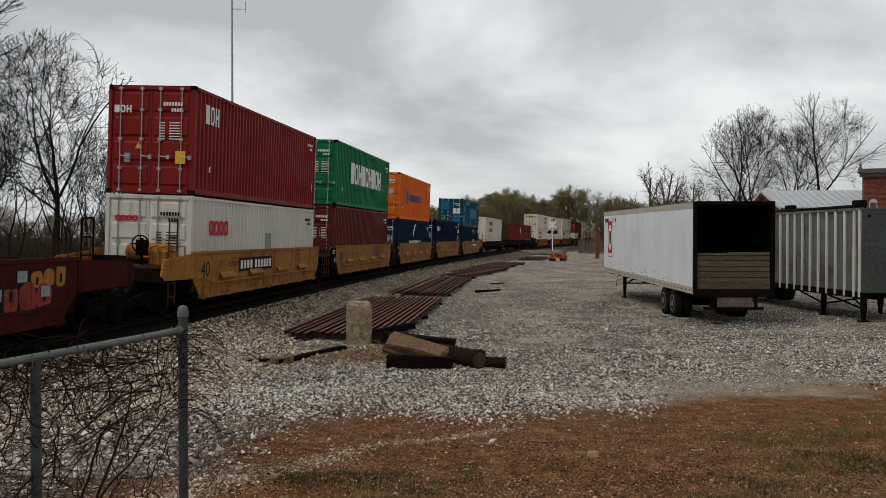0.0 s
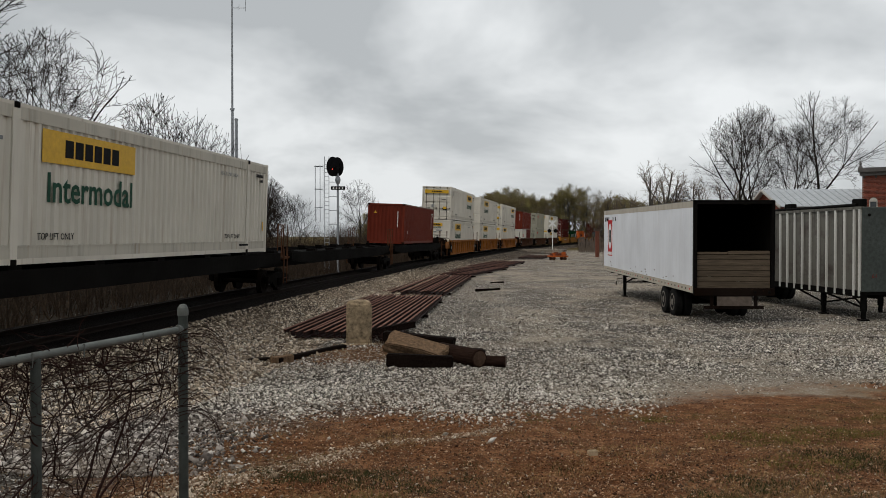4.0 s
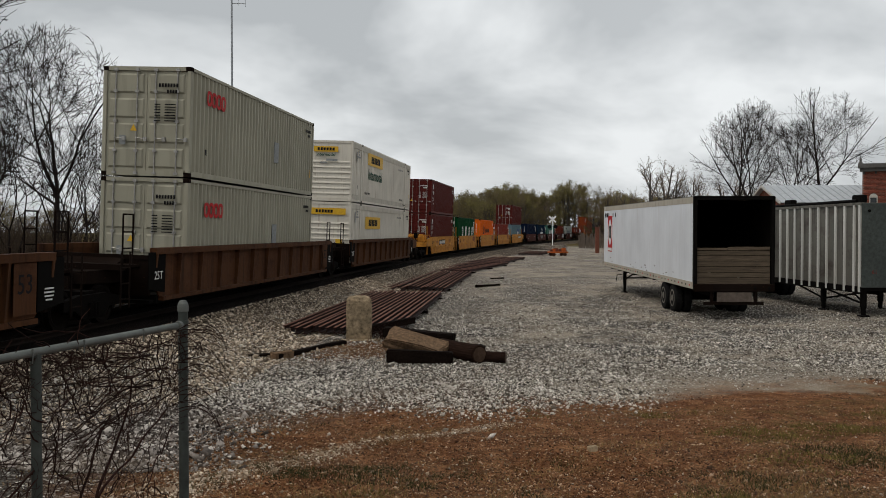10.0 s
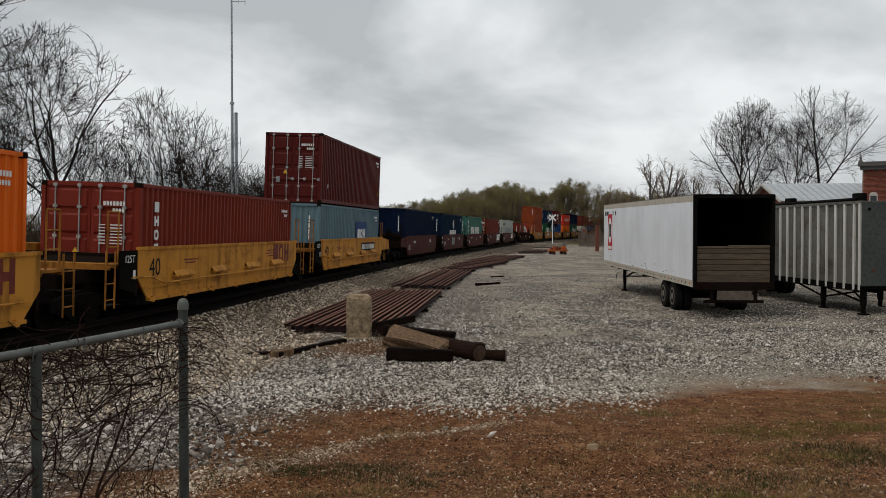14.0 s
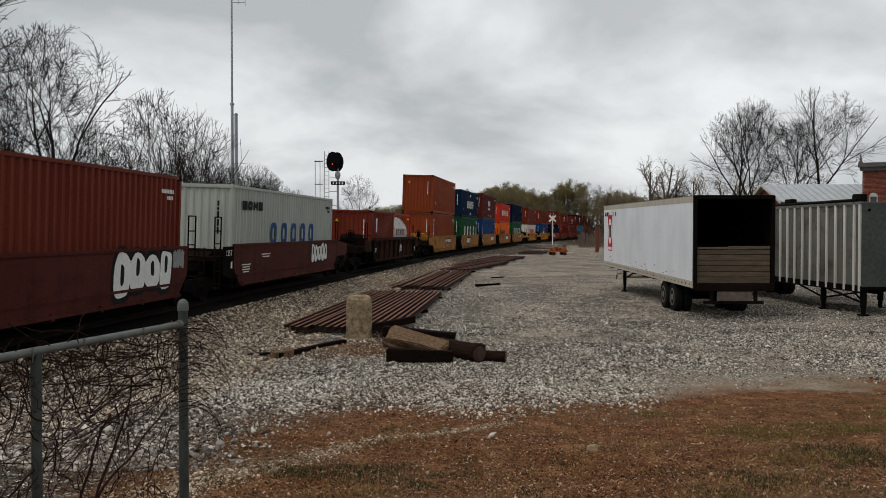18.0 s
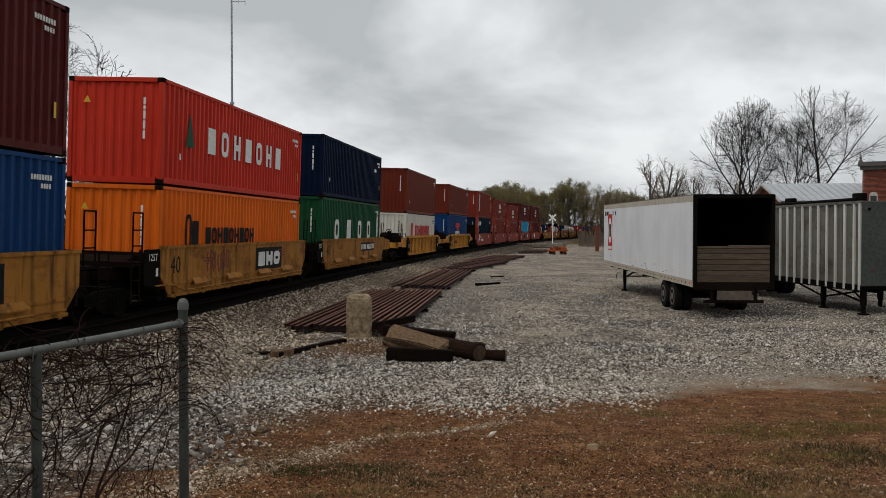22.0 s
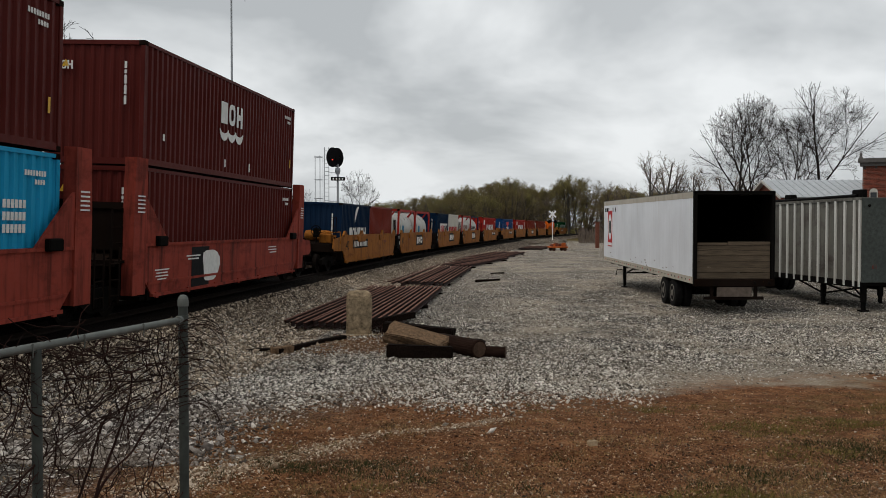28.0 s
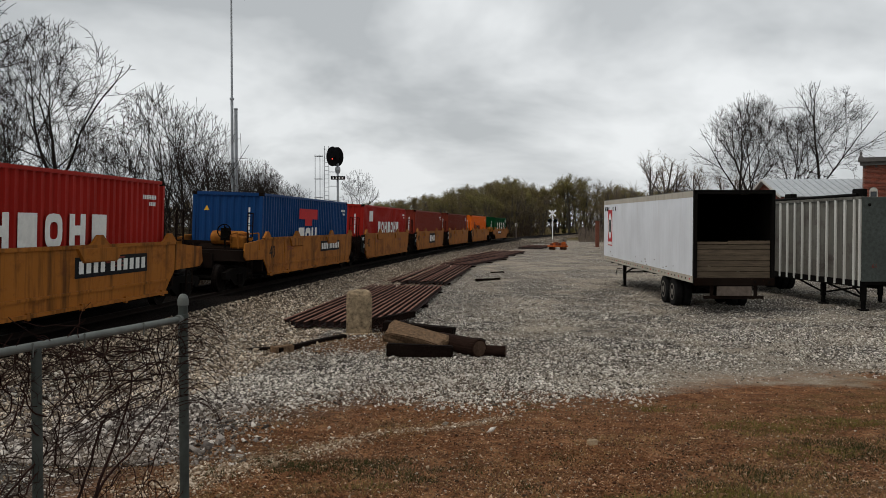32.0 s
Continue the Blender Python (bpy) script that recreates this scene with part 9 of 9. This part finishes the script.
# ballast on the shoulder
n = 105000
s = -14 + 96 * rng.random(n) ** 1.7
sd = 1.85 + 3.15 * rng.random(n)
bx, by, bt = np.interp(s, WAY_S, WAY_X), np.interp(s, WAY_S, WAY_Y), np.interp(s, WAY_S, WAY_TURN)
x, y = bx + sd * np.cos(bt), by - sd * np.sin(bt)
z, side = height_at(x, y)
keep = (np.abs(x) < 0.54 * y) & (y > 6)
sz = rng.gamma(4.0, 0.0078, n) + 0.012
scatter("ballast", "loose brown-grey ballast stones beside the rails", "ballast", np.stack([x, y, z + sz * 0.22], -1)[keep], sz[keep], "ballast_stone", 2)

# pebbles in the soil
x, y = strewn(7000, 6.0, 15.0, 1.0)
z, side = height_at(x, y)
sz = rng.gamma(2.0, 0.0045, len(x)) + 0.005
scatter("pebbles", "small pale pebbles strewn over brown soil", "pebble", np.stack([x, y, z + sz * 0.1 + 0.005], -1), sz, "pebble", 3)
# a pale pebbly streak across the soil
n = 4600
u = rng.random(n)
u = u ** 1.5
x = np.interp(u, (0, 0.35, 0.7, 1), (-2.35, -1.65, -0.95, 0.9)) + rng.normal(0, 0.20, n) * (1 - 0.5 * u)
y = np.interp(u, (0, 0.35, 0.7, 1), (7.2, 8.45, 9.6, 11.3)) + rng.normal(0, 0.20, n) * (1.2 - 0.8 * u)
sz = rng.gamma(2.2, 0.0055, n) + 0.006
scatter("pebble_streak", "pale streak of small pebbles across brown soil", "pebble", np.stack([x, y, lie(x, y) + sz * 0.1 + 0.004], -1), sz, "pebble_pale", 4)
# clods all over the soil, leaf litter on its rougher side
x, y = strewn(78000, 5.8, 14.8, 1.0)
z, side = height_at(x, y)
sz = rng.gamma(1.8, 0.0045, len(x)) + 0.005
keep = x > -2.9
scatter("clods", "dark crumbs of dry brown soil", "soil", np.stack([x, y, z + sz * 0.1 + 0.004], -1)[keep], sz[keep], "clod", 5, 0.55)
x, y = strewn(42000, 6.5, 14.5, 1.0)
z, side = height_at(x, y)
patchy = np.array([noise.noise(Vector((a * 1.1, b * 1.1, 7.0))) for a, b in zip(x, y)])
keep = (rng.random(len(x)) < np.clip(0.62 - 0.20 * (x + 1.0) + patchy, 0.05, 1)) & (x > -3.2) & (y > 8.0)
sz = rng.gamma(2.6, 0.0050, len(x)) + 0.006
scatter("leaf_litter", "small dry orange-brown leaf litter on soil", "leaf litter", np.stack([x, y, z + sz * 0.1 + 0.01], -1)[keep], sz[keep], "litter", 6, 0.25)
n = 5200
x, y = rng.normal(-1.9, 0.85, n), rng.normal(20.6, 0.75, n)
sz = rng.gamma(2.6, 0.0075, n) + 0.008
scatter("brown_rubble", "red-brown dirt and crumbs before the concrete post", "soil", np.stack([x, y, lie(x, y) + sz * 0.15 + 0.012], -1), sz, "litter", 8, 0.5)
worn_block("stone", (0.10, 0.07, 0.06), "concrete", "single pale stone on brown soil", "stone", pose(1.54, 9.0, float(lie(1.54, 9.0)) - 0.01, 0, 0, 20), 31, amount=0.01)


def blades(name, label, n, y0, y1, chance, h, material, seed):
    """Thin upright blades in tufts."""
    r = np.random.default_rng(seed)
    x, y = strewn(n, y0, y1, 1.0)
    keep = r.random(n) < chance(x, y)
    x, y = x[keep], y[keep]
    n = len(x)
    k = 5
    x, y = np.repeat(x, k) + r.normal(0, 0.035, n * k), np.repeat(y, k) + r.normal(0, 0.035, n * k)
    n = len(x)
    z = lie(x, y) - 0.01
    hh, a, lean = h * r.uniform(0.35, 1.1, n), r.uniform(0, math.tau, n), r.normal(0, 0.6, (n, 2))
    w = 0.0045
    p0 = np.stack([x - w * np.cos(a), y - w * np.sin(a), z], -1)
    p1 = np.stack([x + w * np.cos(a), y + w * np.sin(a), z], -1)
    p2 = np.stack([x + lean[:, 0] * hh, y + lean[:, 1] * hh, z + hh], -1)
    v = np.stack([p0, p1, p2], 1).reshape(-1, 3)
    f = np.arange(n * 3).reshape(-1, 3)
    return solid(name, raw_mesh(name, v, f), material, label, "grass", kind="stuff")


def grass_chance(x, y):
    v = np.array([noise.noise(Vector((a * 0.7, b * 0.7, 9.0))) + 0.5 * noise.noise(Vector((a * 2.0, b * 2.0, 4.0))) for a, b in zip(x, y)])
    return np.clip((v - 0.30 + np.clip(x - 1.5, -1.5, 2.5) * 0.07) * 2.2, 0, 1) * (y - 0.1 * x < 12.5) * (x > -2.6)


def straw_chance(x, y):
    v = np.array([noise.noise(Vector((a * 0.9, b * 0.9, 2.0))) for a, b in zip(x, y)])
    return np.clip((v + 0.05 + np.clip(x - 1, 0, 3) * 0.05) * 0.8, 0, 1) * (y - 0.15 * x < 13.0)


blades("grass", "thin dull green grass tufts on brown soil", 34000, 6.0, 13.5, grass_chance, 0.065, "grass", 21)
def damp_chance(x, y):
    v = np.array([noise.noise(Vector((a * 2.2, b * 2.2, 6.0))) for a, b in zip(x, y)])
    patch = np.exp(-((x + 1.0) / 0.85) ** 2 - ((y - 8.05) / 0.42) ** 2) + 0.9 * np.exp(-((x - 4.3) / 0.6) ** 2 - ((y - 9.0) / 0.6) ** 2) + 0.7 * np.exp(-((x - 2.7) / 0.6) ** 2 - ((y - 7.5) / 0.4) ** 2)
    return np.clip(patch * 1.3 + v * 0.8 - 0.25, 0, 1)


blades("damp_grass", "dark green damp grass patches on brown soil", 32000, 6.5, 13.0, damp_chance, 0.06, "grass_dark", 23)
blades("dead_grass", "short straw-coloured dead grass on brown soil", 24000, 6.0, 14.0, straw_chance, 0.05, "straw", 22)


# ---- what moves ----
def motions():
    """The train rolls through on its bend, each unit and each box on its own chord of the track."""
    for ob, s, z in TRAIN:
        walk(ob, [(t, riding(s - float(np.interp(t, RUN_T, RUN_S)), z)) for t in range(0, 33)])


motions()
